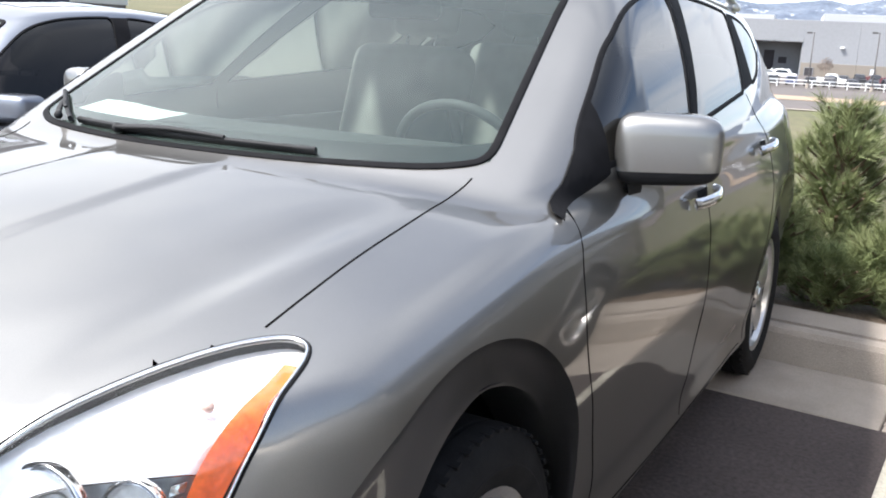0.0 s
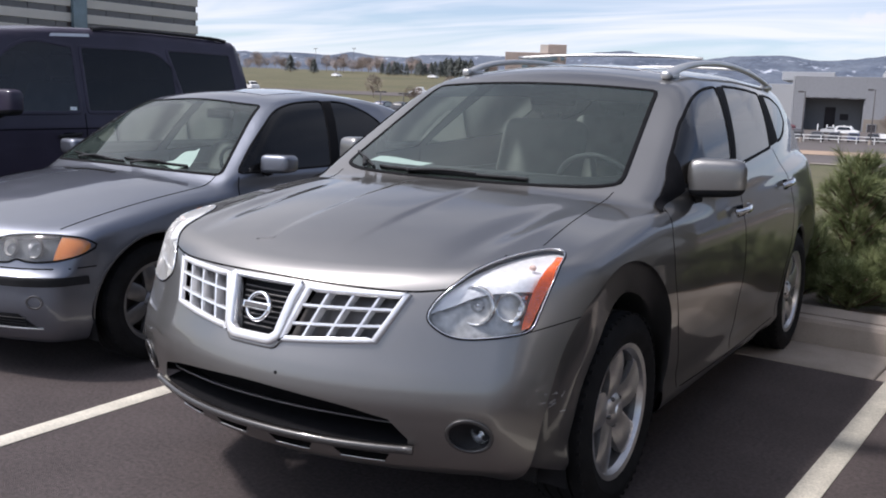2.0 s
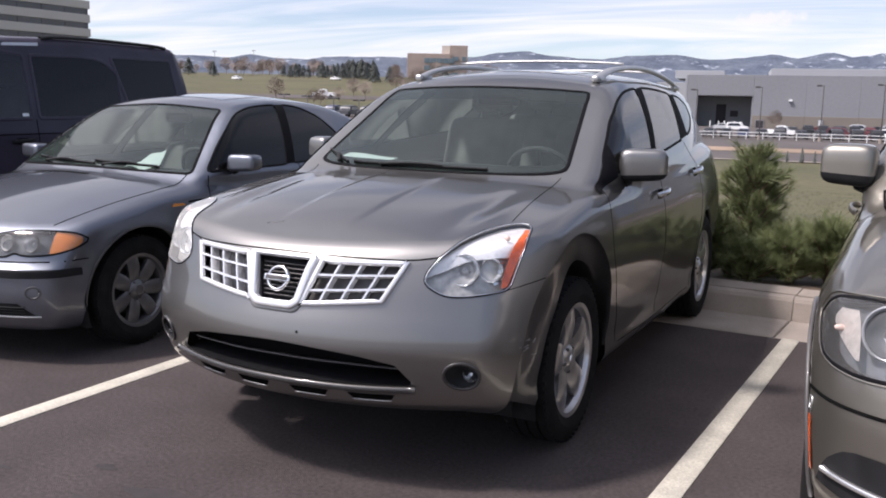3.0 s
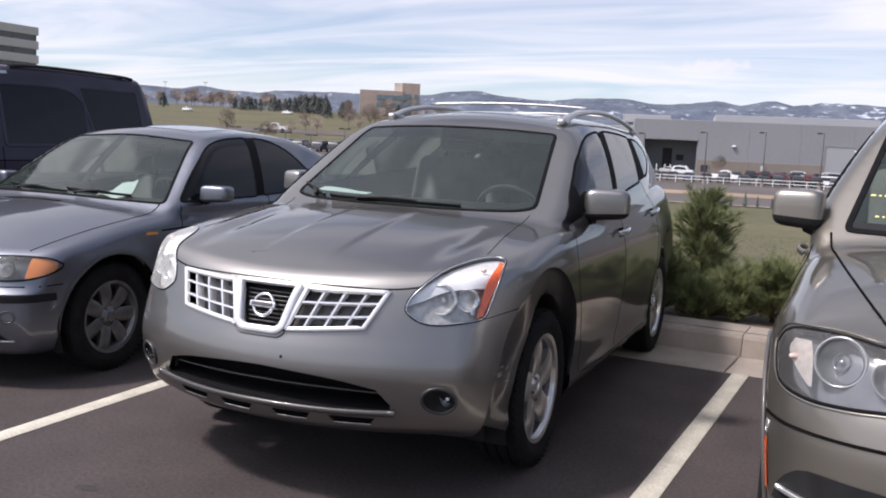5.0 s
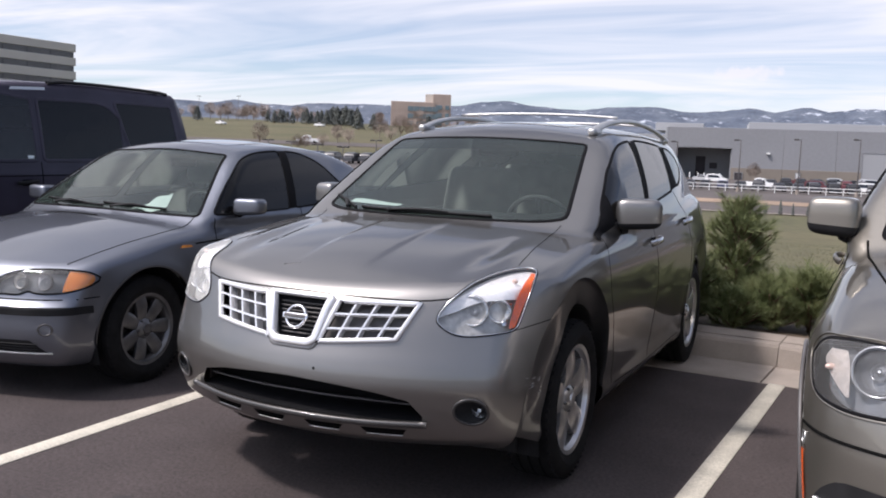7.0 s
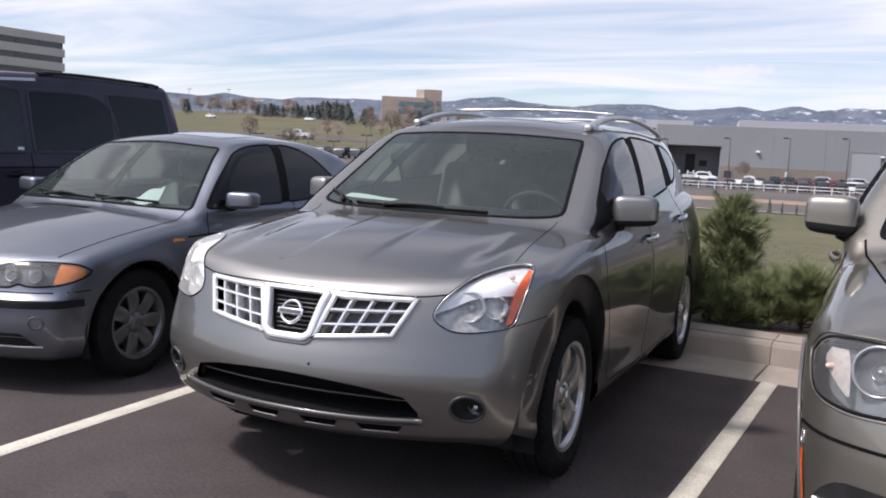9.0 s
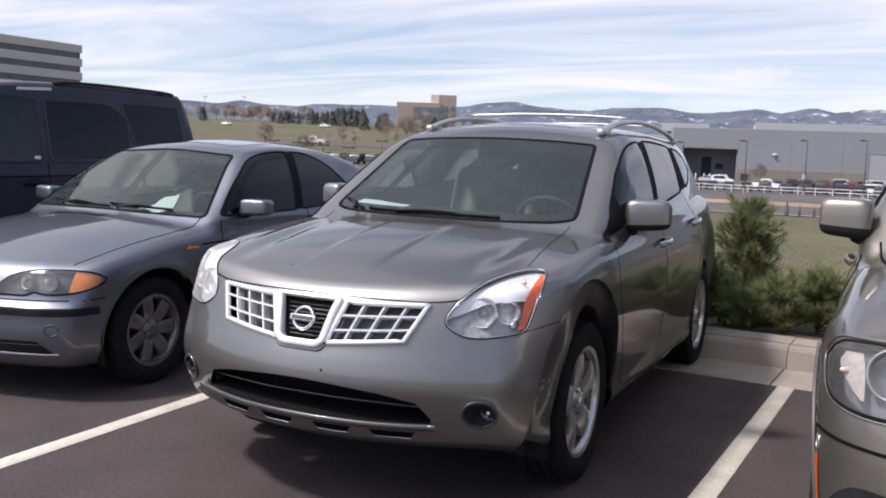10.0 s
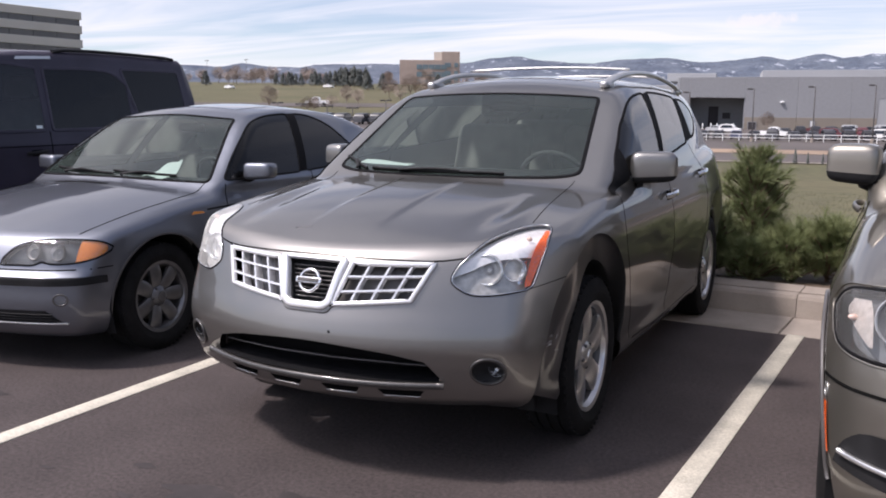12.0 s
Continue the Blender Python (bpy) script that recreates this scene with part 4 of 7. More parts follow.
        for (cx, cz), rr, b in (((0.636, 0.818), 0.050, True), ((0.722, 0.818), 0.038, False)):
            p, n = sh.front(np.array([[s * cx, cz]]))
            nd = Vector(n[0]).lerp(Vector((0, -1, 0.03)), 0.65).normalized()
            disc_lamp(lamp, "projector" if b else "high_beam", tuple(p[0] + np.array([0, 0.034, 0])), nd, rr, M_REFLECT, bulb=b, ring=M_CHROME)
        for k in range(6):
            z = 0.772 + 0.014 * k
            edge_a, edge_b = (mirror_x(line([(0.752 + 0.002 * k, z + d), (0.769 + 0.001 * k, z + d + 0.003)], 4), s) for d in (0.0, 0.011))
            part("reflector_facet", sh.patch(sh.front, edge_a, edge_b, 3, off=-0.020 - 0.006 * (k % 2)), M_REFLECT, lamp)
        # pinkish ball stands in for the amber tint reflected in the lamp
        part("amber_tint_spot", ball(0.008, tuple(sh.front(np.array([[s * 0.745, 0.925]]))[0][0] + [0, 0.016, 0.0]), (1.5, 1, 1.2)), M_AMBER_DIM, lamp)
        am_a, am_b = path([(0.768, 0.760), (0.769, 0.80), (0.772, 0.833), (0.776, 0.871), (0.781, 0.906), (0.780, 0.933), (0.768, 0.949)], 16), path([(0.783, 0.764), (0.788, 0.785), (0.792, 0.810), (0.800, 0.857), (0.806, 0.897), (0.799, 0.933), (0.785, 0.948)], 16)
        if s > 0:
            part("amber_strip", sh.patch(sh.front, mirror_x(am_a, s), mirror_x(am_b, s), 5, off=-0.003), M_AMBER, lamp, "amber turn signal strip")
        part("lens", sh.patch(sh.front, lo, hi, 14, off=0.003), M_GLASS_LAMP if s > 0 else M_GLASS_MILKY, lamp).visible_shadow = False
        rp, rn = sh.front(mirror_x(rounded(hl, 0.008, 0.006), s))
        rp = np.median([np.roll(rp, k, 0) for k in range(-4, 5)], axis=0)
        for _ in range(3):
            rp = (np.roll(rp, 1, 0) + 2 * rp + np.roll(rp, -1, 0)) / 4
        for _ in range(14):
            rn = (np.roll(rn, 1, 0) + rn + np.roll(rn, -1, 0)) / 3
        rn /= np.linalg.norm(rn, axis=1, keepdims=True) + 1e-9
        run = np.roll(rp, -1, 0) - np.roll(rp, 1, 0)
        out = np.cross(run, rn)
        out /= np.linalg.norm(out, axis=1, keepdims=True) + 1e-9
        out *= np.sign(((rp - rp.mean(0)) * out).sum())
        part("lamp_rim", sweep(rp + out * 0.011, rn, 0.026, 0.002, closed=True, sink=0.005), paint, lamp)
        part("lens_edge", sweep(rp - out * 0.0015, rn, 0.0035, 0.004, closed=True), M_CHROME, lamp)
        part("seal", sweep(rp + out * 0.0025, rn, 0.0045, 0.0025, closed=True), M_SEAL, lamp)

    # grille: two chrome wings and a centre shield
    grille = new("grille")
    grille.parent = car
    tagged(grille, "chrome grille in three sections")
    for s in (1, -1):
        g = sh.patch(sh.front, mirror_x(grill[0], s), mirror_x(grill[1], s), 6, off=-0.050)
        part("grille_back", g, M_CLAD, grille)
        part("grille_frame", sh.band(sh.front, mirror_x(grown(grill[2], -0.006), s), 0.020, 0.016, closed=True, off=-0.004), M_BRIGHT, grille, sharp=50)
        bars(grille, sh, *gr, 4, 3, 0.011, 0.034, M_BRIGHT, s, -0.030)
    part("grille_back", sh.patch(sh.front, centre[0], centre[1], 6, off=-0.040), M_BLACK, grille)
    part("shield_frame", sh.band(sh.front, line([gc[0], (-0.122, 0.80), (-0.098, 0.69), (-0.075, 0.672), (0.075, 0.672), (0.098, 0.69), (0.122, 0.80), gc[1]], 44), 0.034, 0.024, off=-0.006), M_BRIGHT, grille, sharp=50)
    part("shield_top", sh.band(sh.front, line([gc[0], gc[1]], 12), 0.018, 0.018, off=-0.004), M_BRIGHT, grille, sharp=50)
    part("shield_surround", sh.band(sh.front, line([(-0.152, 0.835), (-0.112, 0.685), (-0.088, 0.655), (0.088, 0.655), (0.112, 0.685), (0.152, 0.835)], 40), 0.016, 0.007, off=-0.001), paint, grille)
    for z in np.arange(0.705, 0.83, 0.016):
        w = 0.070 + (z - 0.69) * 0.28
        part("slat", sh.band(sh.front, line([(-w, z), (w, z)], 8), 0.006, 0.014, off=-0.036), M_CLAD, grille)
    c, n = sh.front(np.array([[0.0, 0.760]]))
    em = Matrix.Translation(tuple(c[0] + n[0] * 0.004)) @ Vector(n[0]).to_track_quat("Z", "Y").to_matrix().to_4x4()
    part("badge_ring", moved(lathe([(0.036, 0.0), (0.037, 0.008), (0.043, 0.010), (0.048, 0.006), (0.049, 0.0)], 36, "z"), em), M_CHROME, grille, "round chrome badge")
    part("badge_bar", moved(box(0.112, 0.024, 0.012, (0, 0, 0.008), 0.003), em), M_CHROME, grille)
    part("badge_panel", moved(box(0.094, 0.015, 0.003, (0, 0, 0.0145), 0.001), em), M_CLAD, grille)

    # lower intake, lip and slots
    intake = new("lower_intake")
    intake.parent = car
    part("intake_back", sh.patch(sh.front, low[0], low[1], 6, off=-0.095), M_SEAL, intake)
    for q, zz in ((low[0], 0.0), (low[1], 0.0)):
        p, n = sh.front(q)
        part("intake_wall", sheet(np.stack([p + n * 0.001, p - n * 0.095])), M_SEAL, intake)
    part("intake_strip", sh.band(sh.front, line([(-0.47, 0.462), (-0.3, 0.470), (0, 0.475), (0.3, 0.470), (0.47, 0.462)], 30), 0.007, 0.010, off=-0.036), M_LIP, intake)
    part("lip", sh.band(sh.front, path([(-0.56, 0.410), (-0.3, 0.402), (0, 0.403), (0.3, 0.402), (0.525, 0.405)], 36), 0.028, 0.022, off=0.006, shape=ROUND), M_LIP, intake, "dark metallic lip")
    for x0, x1 in ((-0.44, -0.27), (-0.20, -0.04), (0.05, 0.21), (0.28, 0.45)):
        part("slot", sh.patch(sh.front, line([(x0 + 0.02, 0.346), (x1 - 0.02, 0.346)], 10), line([(x0, 0.370), (x1, 0.370)], 10), 4, off=0.002), M_GAP, intake)
        part("slot_edge", sh.band(sh.front, line([(x0 + 0.018, 0.345), (x1 - 0.018, 0.345)], 10), 0.004, 0.005), M_SATIN, intake)
    for s in (1, -1):
        fl = new("fog_lamp")
        fl.parent = car
        rim = mirror_x(fog, s)
        part("fog_rim", sh.band(sh.front, rim, 0.012, 0.008, closed=True), M_LIP, fl)
        p, n = sh.front(rim)
        mid = p.mean(0) + np.array([0.012 * s, 0.055, 0])
        part("fog_bowl", sheet(np.stack([np.vstack([p, p[:1]]), np.vstack([p * 0.45 + mid * 0.55, (p * 0.45 + mid * 0.55)[:1]]), np.vstack([p * 0 + mid, (p * 0 + mid)[:1]])])), M_BLACK, fl)
        disc_lamp(fl, "fog_light", tuple(mid + [0.010 * s, -0.022, 0.004]), (0.15 * s, -1, 0.05), 0.030, M_REFLECT, depth=0.02)

    # scraped paint at the bumper's corner and a small dark mark on the hood
    rs = random.Random(12)
    for _ in range(9):
        y, z = rs.uniform(-0.56, -0.47), rs.uniform(0.50, 0.60)
        part("scrape", sh.band(sh.side, line([(y, z), (y + rs.uniform(0.010, 0.030), z + rs.uniform(-0.004, 0.016))], 4), rs.uniform(0.002, 0.005), 0.0006, off=0.0002, s=1), M_SCUFF, car)
    part("hood_mark", sh.band(sh.top, path([(-0.20, -0.655), (-0.165, -0.645), (-0.135, -0.635)], 6), 0.012, 0.0008), M_CLAD, car)
    part("chip", ball(0.006, tuple(sh.front(np.array([[0.113, 0.585]]))[0][0]), (1, 0.4, 1)), M_BLACK, car)

    # roof rails and cross bars
    for s in (1, -1):
        rail = new("roof_rail")
        rail.parent = car
        yy = np.linspace(1.19, 3.05, 30)
        base, n = sh.top(np.stack([0 * yy + s * (0.528 - 0.01 * (yy - 2) ** 2), yy], 1))
        lift = 0.060 * np.clip(np.sin(np.linspace(0.05, 3.09, 30)), 0, 1) ** 0.6
        part("rail", sweep(base + np.array([0, 0, 1]) * lift[:, None], n, 0.032 + 0.030 * np.abs(np.linspace(-1, 1, 30)) ** 2.0, 0.030, shape=ROUND, sink=0.010), M_RAIL, rail)
        for yy0 in (1.24, 3.0):
            b0, n0 = sh.top(np.array([[s * 0.522, yy0]]))
            part("rail_foot", box(0.046, 0.15, 0.036, tuple(b0[0] + [0, 0, 0.010]), 0.014, 3), M_RAIL, rail)
    for y0 in (1.72, 2.62):
        xs = np.linspace(-0.515, 0.515, 21)
        z = 1.645 + 0.016 * (1 - (xs / 0.515) ** 2) - 0.02 * (y0 > 2)
        bar = new("cross_bar")
        bar.parent = car
        part("bar", tube(np.stack([xs, 0 * xs + y0, z], 1), 0.0075, up=(0, 1, 0)), M_RAIL, bar)
    g = sh.patch(sh.top, np.stack([np.linspace(-0.33, 0.33, 9), np.full(9, 1.32)], 1), np.stack([np.linspace(-0.36, 0.36, 9), np.full(9, 1.95)], 1), 7, off=0.002)
    part("sunroof", g, M_GLASS_ROOF, car, "dark glass sunroof")

    for y0 in (0.065, 2.735):
        for s in (1, -1):
            wheel_parts(car, (s * 0.740, y0, 0.35), s, 0.35, 0.215, 0.236, 5, M_ALLOY, hub=0.03)
    for s in (1, -1):
        door_mirror(car, (0.913, 0.735, 1.138) if s > 0 else (-0.872, 0.745, 1.142), s, (0.225 if s > 0 else 0.145, 0.15, 0.160 if s > 0 else 0.14), paint, (s * 0.83, 0.72, 1.065), yaw=16)
    cabin(car, 0.70, 0.56, 1.085, 1.32, 2.25, 0.42, 3.1, wheel_at=(0.39, 0.80, 1.03))
    part("underbody", box(1.36, 3.5, 0.05, (0, 1.45, 0.24), 0.01, 1), M_BLACK, car, smooth=False)
    # added black panels that block the sunlit tyre and darken below the bumper
    for s in (1, -1):
        part("dark_tyre_screen", box(0.30, 0.02, 0.12, (s * 0.60, -0.40, 0.285), 0.006, 1), M_BLACK, car, smooth=False)
    # letter lying on the dashboard
    pap = sheet(np.array([[(-0.60 + 0.28 * i / 6 + 0.02 * j / 4, 0.42 + 0.02 * i / 6 + 0.12 * j / 4, 1.110 + 0.003 * math.sin(i) + (0.030 - 0.016 * i / 6) * j / 4) for j in range(5)] for i in range(7)]))
    tagged(part("paper_sheet", pap, M_PAPER), "white paper sheet on the dark dashboard", "paper")
    return car, sh


# ---- the silver sedan ----
def sedan_solid():
    deck = spline((-0.85, 0.62), (-0.70, 0.70), (-0.45, 0.775), (0.0, 0.875), (0.35, 0.925), (0.6, 0.945), (1.5, 0.95), (2.4, 0.985), (2.9, 1.02), (3.6, 1.0))
    plan = spline((-0.85, 0.76), (-0.5, 0.815), (-0.1, 0.85), (0.5, 0.868), (2.5, 0.868), (3.1, 0.845), (3.7, 0.76))
    sec = spline((0.1, 0.12), (0.2, 0.06), (0.3, 0.03), (0.5, 0.01), (0.65, 0.0), (0.8, 0.015), (0.92, 0.05), (1.05, 0.10))
    nose = spline((0.12, -0.55), (0.18, -0.70), (0.25, -0.755), (0.40, -0.785), (0.50, -0.785), (0.54, -0.745), (0.60, -0.72), (0.70, -0.66), (0.8, -0.55))
    tail = spline((0.2, 3.55), (0.4, 3.67), (0.6, 3.69), (0.9, 3.62), (1.05, 3.5))
    roof = spline((0.7, 1.21), (1.0, 1.35), (1.3, 1.412), (1.7, 1.434), (2.1, 1.417), (2.5, 1.355), (2.9, 1.22))

    def f(x, y, z):
        flare = 0.012 * np.exp(-((np.hypot(y, z - 0.315) - 0.37) / 0.06) ** 2) + 0.012 * np.exp(-((np.hypot(y - 2.725, z - 0.315) - 0.37) / 0.06) ** 2)
        hood = deck(y) - 0.035 * (x / 0.6) ** 2
        side = x - (plan(y) - sec(z) + flare)
        front = nose(z) + 0.30 * x**2 + 1.6 * np.maximum(x - 0.62, 0) ** 2 - y
        back = y - tail(z) + 0.14 * x**2
        low = smax(smax(z - hood, side, 0.06), smax(front, back, 0.02), 0.04)
        low = smax(low, 0.17 - z, 0.03)
        scr = (z - (0.935 + (y - 0.40 - 0.24 * x**2) * 0.66)) * 0.82
        gs = x - (0.842 - 0.42 * np.maximum(z - 0.93, 0) - 0.45 * np.maximum(z - 0.93, 0) ** 2 - 0.10 * np.clip(y - 2.2, 0, 2) - 0.06 * np.clip(0.9 - y, 0, 1))
        top = z - (roof(y) - 0.045 * (x / 0.55) ** 2)
        rear = z - (1.0 + (3.06 - y) * 0.60)
        cab = smax(smax(scr, top, 0.05), smax(gs, rear, 0.05), 0.06)
        cab = smax(cab, 0.5 - z, 0.05)
        return smin(low, cab, 0.02)
    return f


def build_sedan():
    car = thing("sedan_car", "silver grey four-door sedan with tinted side glass", "car")
    sh = Shell(sedan_solid(), 0.55, 0.15, 3.0)
    paint = M_PAINT_SEDAN
    ws = outline([(-0.752, 0.944), (-0.35, 0.955), (0, 0.957), (0.35, 0.950), (0.735, 0.940)], [(-0.525, 1.325), (0, 1.352), (0.515, 1.325)], 27)
    wins = {
        "front": outline([(0.61, 0.952), (1.40, 0.963)], [(0.615, 0.960), (0.76, 1.076), (0.93, 1.195), (1.10, 1.293), (1.27, 1.338), (1.44, 1.356), (1.60, 1.363)], 24),
        "rear": outline([(1.48, 0.967), (2.24, 1.003)], [(1.68, 1.364), (1.83, 1.352), (1.96, 1.313), (2.07, 1.255), (2.22, 1.110)], 22),
    }
    arches = ((-0.005, 0.315, 0.372), (2.725, 0.315, 0.360))
    hl_low = path([(0.355, 0.570), (0.45, 0.572), (0.535, 0.573), (0.580, 0.591), (0.625, 0.582), (0.69, 0.581), (0.76, 0.590), (0.812, 0.612), (0.826, 0.640)], 28)
    hl_high = path([(0.362, 0.600), (0.385, 0.630), (0.42, 0.660), (0.50, 0.688), (0.64, 0.699), (0.76, 0.694), (0.812, 0.680), (0.827, 0.658)], 28)
    hl = np.vstack([hl_low, hl_high[::-1]])
    kid_low, kid_high = line([(0.050, 0.545), (0.225, 0.552)], 8), line([(0.038, 0.645), (0.255, 0.640)], 8)
    kid = np.vstack([kid_low, kid_high[::-1]])

    def sort(x, y, z, n, s):
        nm = np.full(x.shape, "body", dtype=object)
        nm[(n[:, 2] > 0.45) & (y < 0.62) & (x < 0.66) & (z > 0.62)] = "hood"
        nm[(y < -0.36) & (z < 0.56)] = "front_bumper"
        nm[(n[:, 0] * s > 0.3) & (y > 0.55) & (y < 1.53) & (z > 0.3) & (z < 0.98)] = "front_door_left" if s > 0 else "front_door_right"
        nm[(n[:, 0] * s > 0.3) & (y >= 1.53) & (y < 2.36) & (z > 0.3) & (z < 1.0) & (np.hypot(y - 2.725, z - 0.315) > 0.40)] = "rear_door_left" if s > 0 else "rear_door_right"
        return nm
    for k, g in sh.split(sort, car_holes(ws, wins, arches, 1.35, (hl, kid))).items():
        part(k.replace("_left", "").replace("_right", ""), g, paint, car)
    part("windshield", sh.patch(sh.front, ws[0], ws[1], 12, off=0.001), M_GLASS_WS, car).visible_shadow = False
    framed(sh, sh.front, ws[2], 0.018, 0.005, M_SEAL, car, "windshield_seal", grow=0.1)
    for s in (1, -1):
        for w in wins.values():
            part("side_window", sh.patch(sh.side, w[0], w[1], 8, off=0.001, s=s), M_GLASS_DARK, car).visible_shadow = False
            if w is wins["front"]:
                part("pillar_trim", sh.patch(sh.side, line([(1.395, 0.963), (1.595, 1.361)], 9), line([(1.485, 0.967), (1.685, 1.362)], 9), 3, off=0.006, s=s), M_SEAL, car)
            framed(sh, sh.side, w[2], 0.013, 0.005, M_SEAL, car, s=s, grow=0.1)
        for y0, z0, r in arches:
            part("arch_lip", arch_geo(sh, y0, z0, r, s, w=0.012, h=0.004), M_CLAD, car)
            wheel_well(car, y0, z0, r + 0.01, s, 0.45, 0.82)
    def gap(cast, pts, w=0.006, h=0.002, **kw):
        part("shut_or_crease_line", sh.band(cast, path(pts, 26), w, h, **kw), M_GAP, car)
    for s in (1, -1):
        gap(sh.top, [(s * 0.69, -0.46), (s * 0.715, -0.1), (s * 0.73, 0.25), (s * 0.715, 0.52)])
        gap(sh.side, [(-0.46, 0.550), (-0.40, 0.551), (-0.365, 0.551)], s=s)
        gap(sh.side, [(0.60, 0.93), (0.565, 0.75), (0.56, 0.5), (0.60, 0.30)], s=s)
        gap(sh.side, [(1.53, 0.97), (1.545, 0.75), (1.54, 0.5), (1.53, 0.30)], s=s)
        gap(sh.side, [(2.38, 0.99), (2.42, 0.80), (2.32, 0.60), (2.25, 0.45)], s=s)
        # body crease: the shade along it put in as a black line
        gap(sh.side, [(0.38, 0.790), (1.2, 0.815), (2.4, 0.85), (3.2, 0.86)], w=0.010, s=s)
        handle(car, sh, 1.42, 0.86, s, paint)
        handle(car, sh, 2.28, 0.88, s, paint)
        part("side_marker", sh.patch(sh.side, line([(0.235, 0.770), (0.345, 0.772)], 6), line([(0.255, 0.788), (0.335, 0.784)], 6), 3, off=0.006, s=s), M_ORANGE, car, "orange side repeater")
        lamp = new("headlamp")
        lamp.parent = car
        lo, hi = mirror_x(hl_low, s), mirror_x(hl_high, s)
        part("housing", sh.patch(sh.front, lo, hi, 10, off=-0.035), M_HOUSING, lamp)
        for cx, rr, m in ((0.505, 0.040, M_LIGHT_HOUSING), (0.635, 0.042, M_REFLECT)):
            p, n = sh.front(np.array([[s * cx, 0.635]]))
            disc_lamp(lamp, "projector", tuple(p[0] + np.array([0, 0.022, 0])), Vector(n[0]).lerp(Vector((0, -1, 0.03)), 0.6).normalized(), rr, m, ring=M_CLAD)
        part("turn_signal", sh.patch(sh.front, lo[21:], hi[21:], 8, off=-0.003), M_ORANGE, lamp, "orange turn signal lens")
        part("lens", sh.patch(sh.front, lo, hi, 10, off=0.003), M_GLASS_HAZY, lamp).visible_shadow = False
        part("seal", sh.band(sh.front, mirror_x(grown(hl, 0.003), s), 0.010, 0.004, closed=True), M_SEAL, lamp)
        kd = mirror_x(kid, s)
        part("kidney_frame", sh.band(sh.front, kd, 0.018, 0.014, closed=True), M_CHROME, car)
        part("kidney_back", sh.patch(sh.front, mirror_x(kid_low, s), mirror_x(kid_high, s), 5, off=-0.025), M_BLACK, car)
        for x in np.linspace(0.07, 0.235, 7):
            part("kidney_slat", sh.band(sh.front, line([(s * x, 0.55), (s * x, 0.645)], 5), 0.007, 0.010, off=-0.018), M_CLAD, car)
        fp, fn = sh.front(np.array([[s * 0.705, 0.393]]))
        part("fog_rim", sh.band(sh.front, mirror_x(ellipse(0.705, 0.393, 0.030, 0.030), s), 0.010, 0.005, closed=True), M_CLAD, car)
        disc_lamp(car, "fog_light", tuple(fp[0] + [0, 0.012, 0]), (0.3 * s, -1, 0), 0.026, M_REFLECT, depth=0.02)
        sx = np.linspace(0.02, 0.818, 34)
        part("bumper_strip", sh.patch(sh.front, np.stack([s * sx, 0 * sx + 0.468], 1), np.stack([s * sx, 0 * sx + 0.509], 1), 7, off=0.007), M_BLACK, car, "black rubber bumper strip")
    gap(sh.front, [(-0.80, 0.548), (-0.5, 0.546), (0, 0.546), (0.5, 0.546), (0.80, 0.548)], w=0.008)
    part("lower_grille", sh.patch(sh.front, line([(-0.70, 0.268), (0.70, 0.268)], 22), line([(-0.63, 0.335), (0.63, 0.335)], 22), 5, off=0.002), M_BLACK, car)
    for z in (0.285, 0.300, 0.315):
        part("lower_grille_bar", sh.band(sh.front, line([(-0.66, z), (0.66, z)], 22), 0.005, 0.006, off=0.002), M_BLACK, car)
    part("lower_grille_trim", sh.band(sh.front, line([(-0.72, 0.262), (0.72, 0.262)], 22), 0.009, 0.008), M_SATIN, car)
    vp, vn = sh.top(line([(-0.42, 0.36), (0.10, 0.31)], 16))
    part("hood_vent", sweep(vp + vn * 0.001, vn, 0.028, 0.003), M_SEAL, car)
    wiper(car, sh, [(-0.60, 0.985), (0.02, 0.968)], (-0.45, 0.962))
    wiper(car, sh, [(0.0, 0.985), (0.50, 0.968)], (0.10, 0.962))
    part("sunroof", sh.patch(sh.top, np.stack([np.linspace(-0.36, 0.36, 9), np.full(9, 1.28)], 1), np.stack([np.linspace(-0.36, 0.36, 9), np.full(9, 1.72)], 1), 6, off=0.002), M_GLASS_ROOF, car)
    for y0 in (0, 2.725):
        for s in (1, -1):
            wheel_parts(car, (s * 0.735, y0, 0.315), s, 0.315, 0.205, 0.205, 7, M_ALLOY_DULL)
    for s in (1, -1):
        door_mirror(car, (s * 0.94, 0.80, 1.005), s, (0.20, 0.14, 0.115), paint, (s * 0.82, 0.82, 0.96), lower=False)
    cabin(car, 0.68, 0.68, 0.92, 1.30, 2.00, 0.15, 2.9, wheel_x=0.36)
    pap = sheet(np.array([[(0.07 + 0.27 * i / 6, 0.64 + 0.028 * j, 0.945 + 0.034 * max(0, j - 1) * (0.25 + i / 6) + 0.012 * math.sin(i * 1.3 + j)) for j in range(5)] for i in range(7)]))
    note = tagged(part("paper_sheet", pap, M_PAPER), "white paper sheet on the sedan dashboard", "paper")
    note.location = (-2.65, 0.287, 0)
    return car, sh


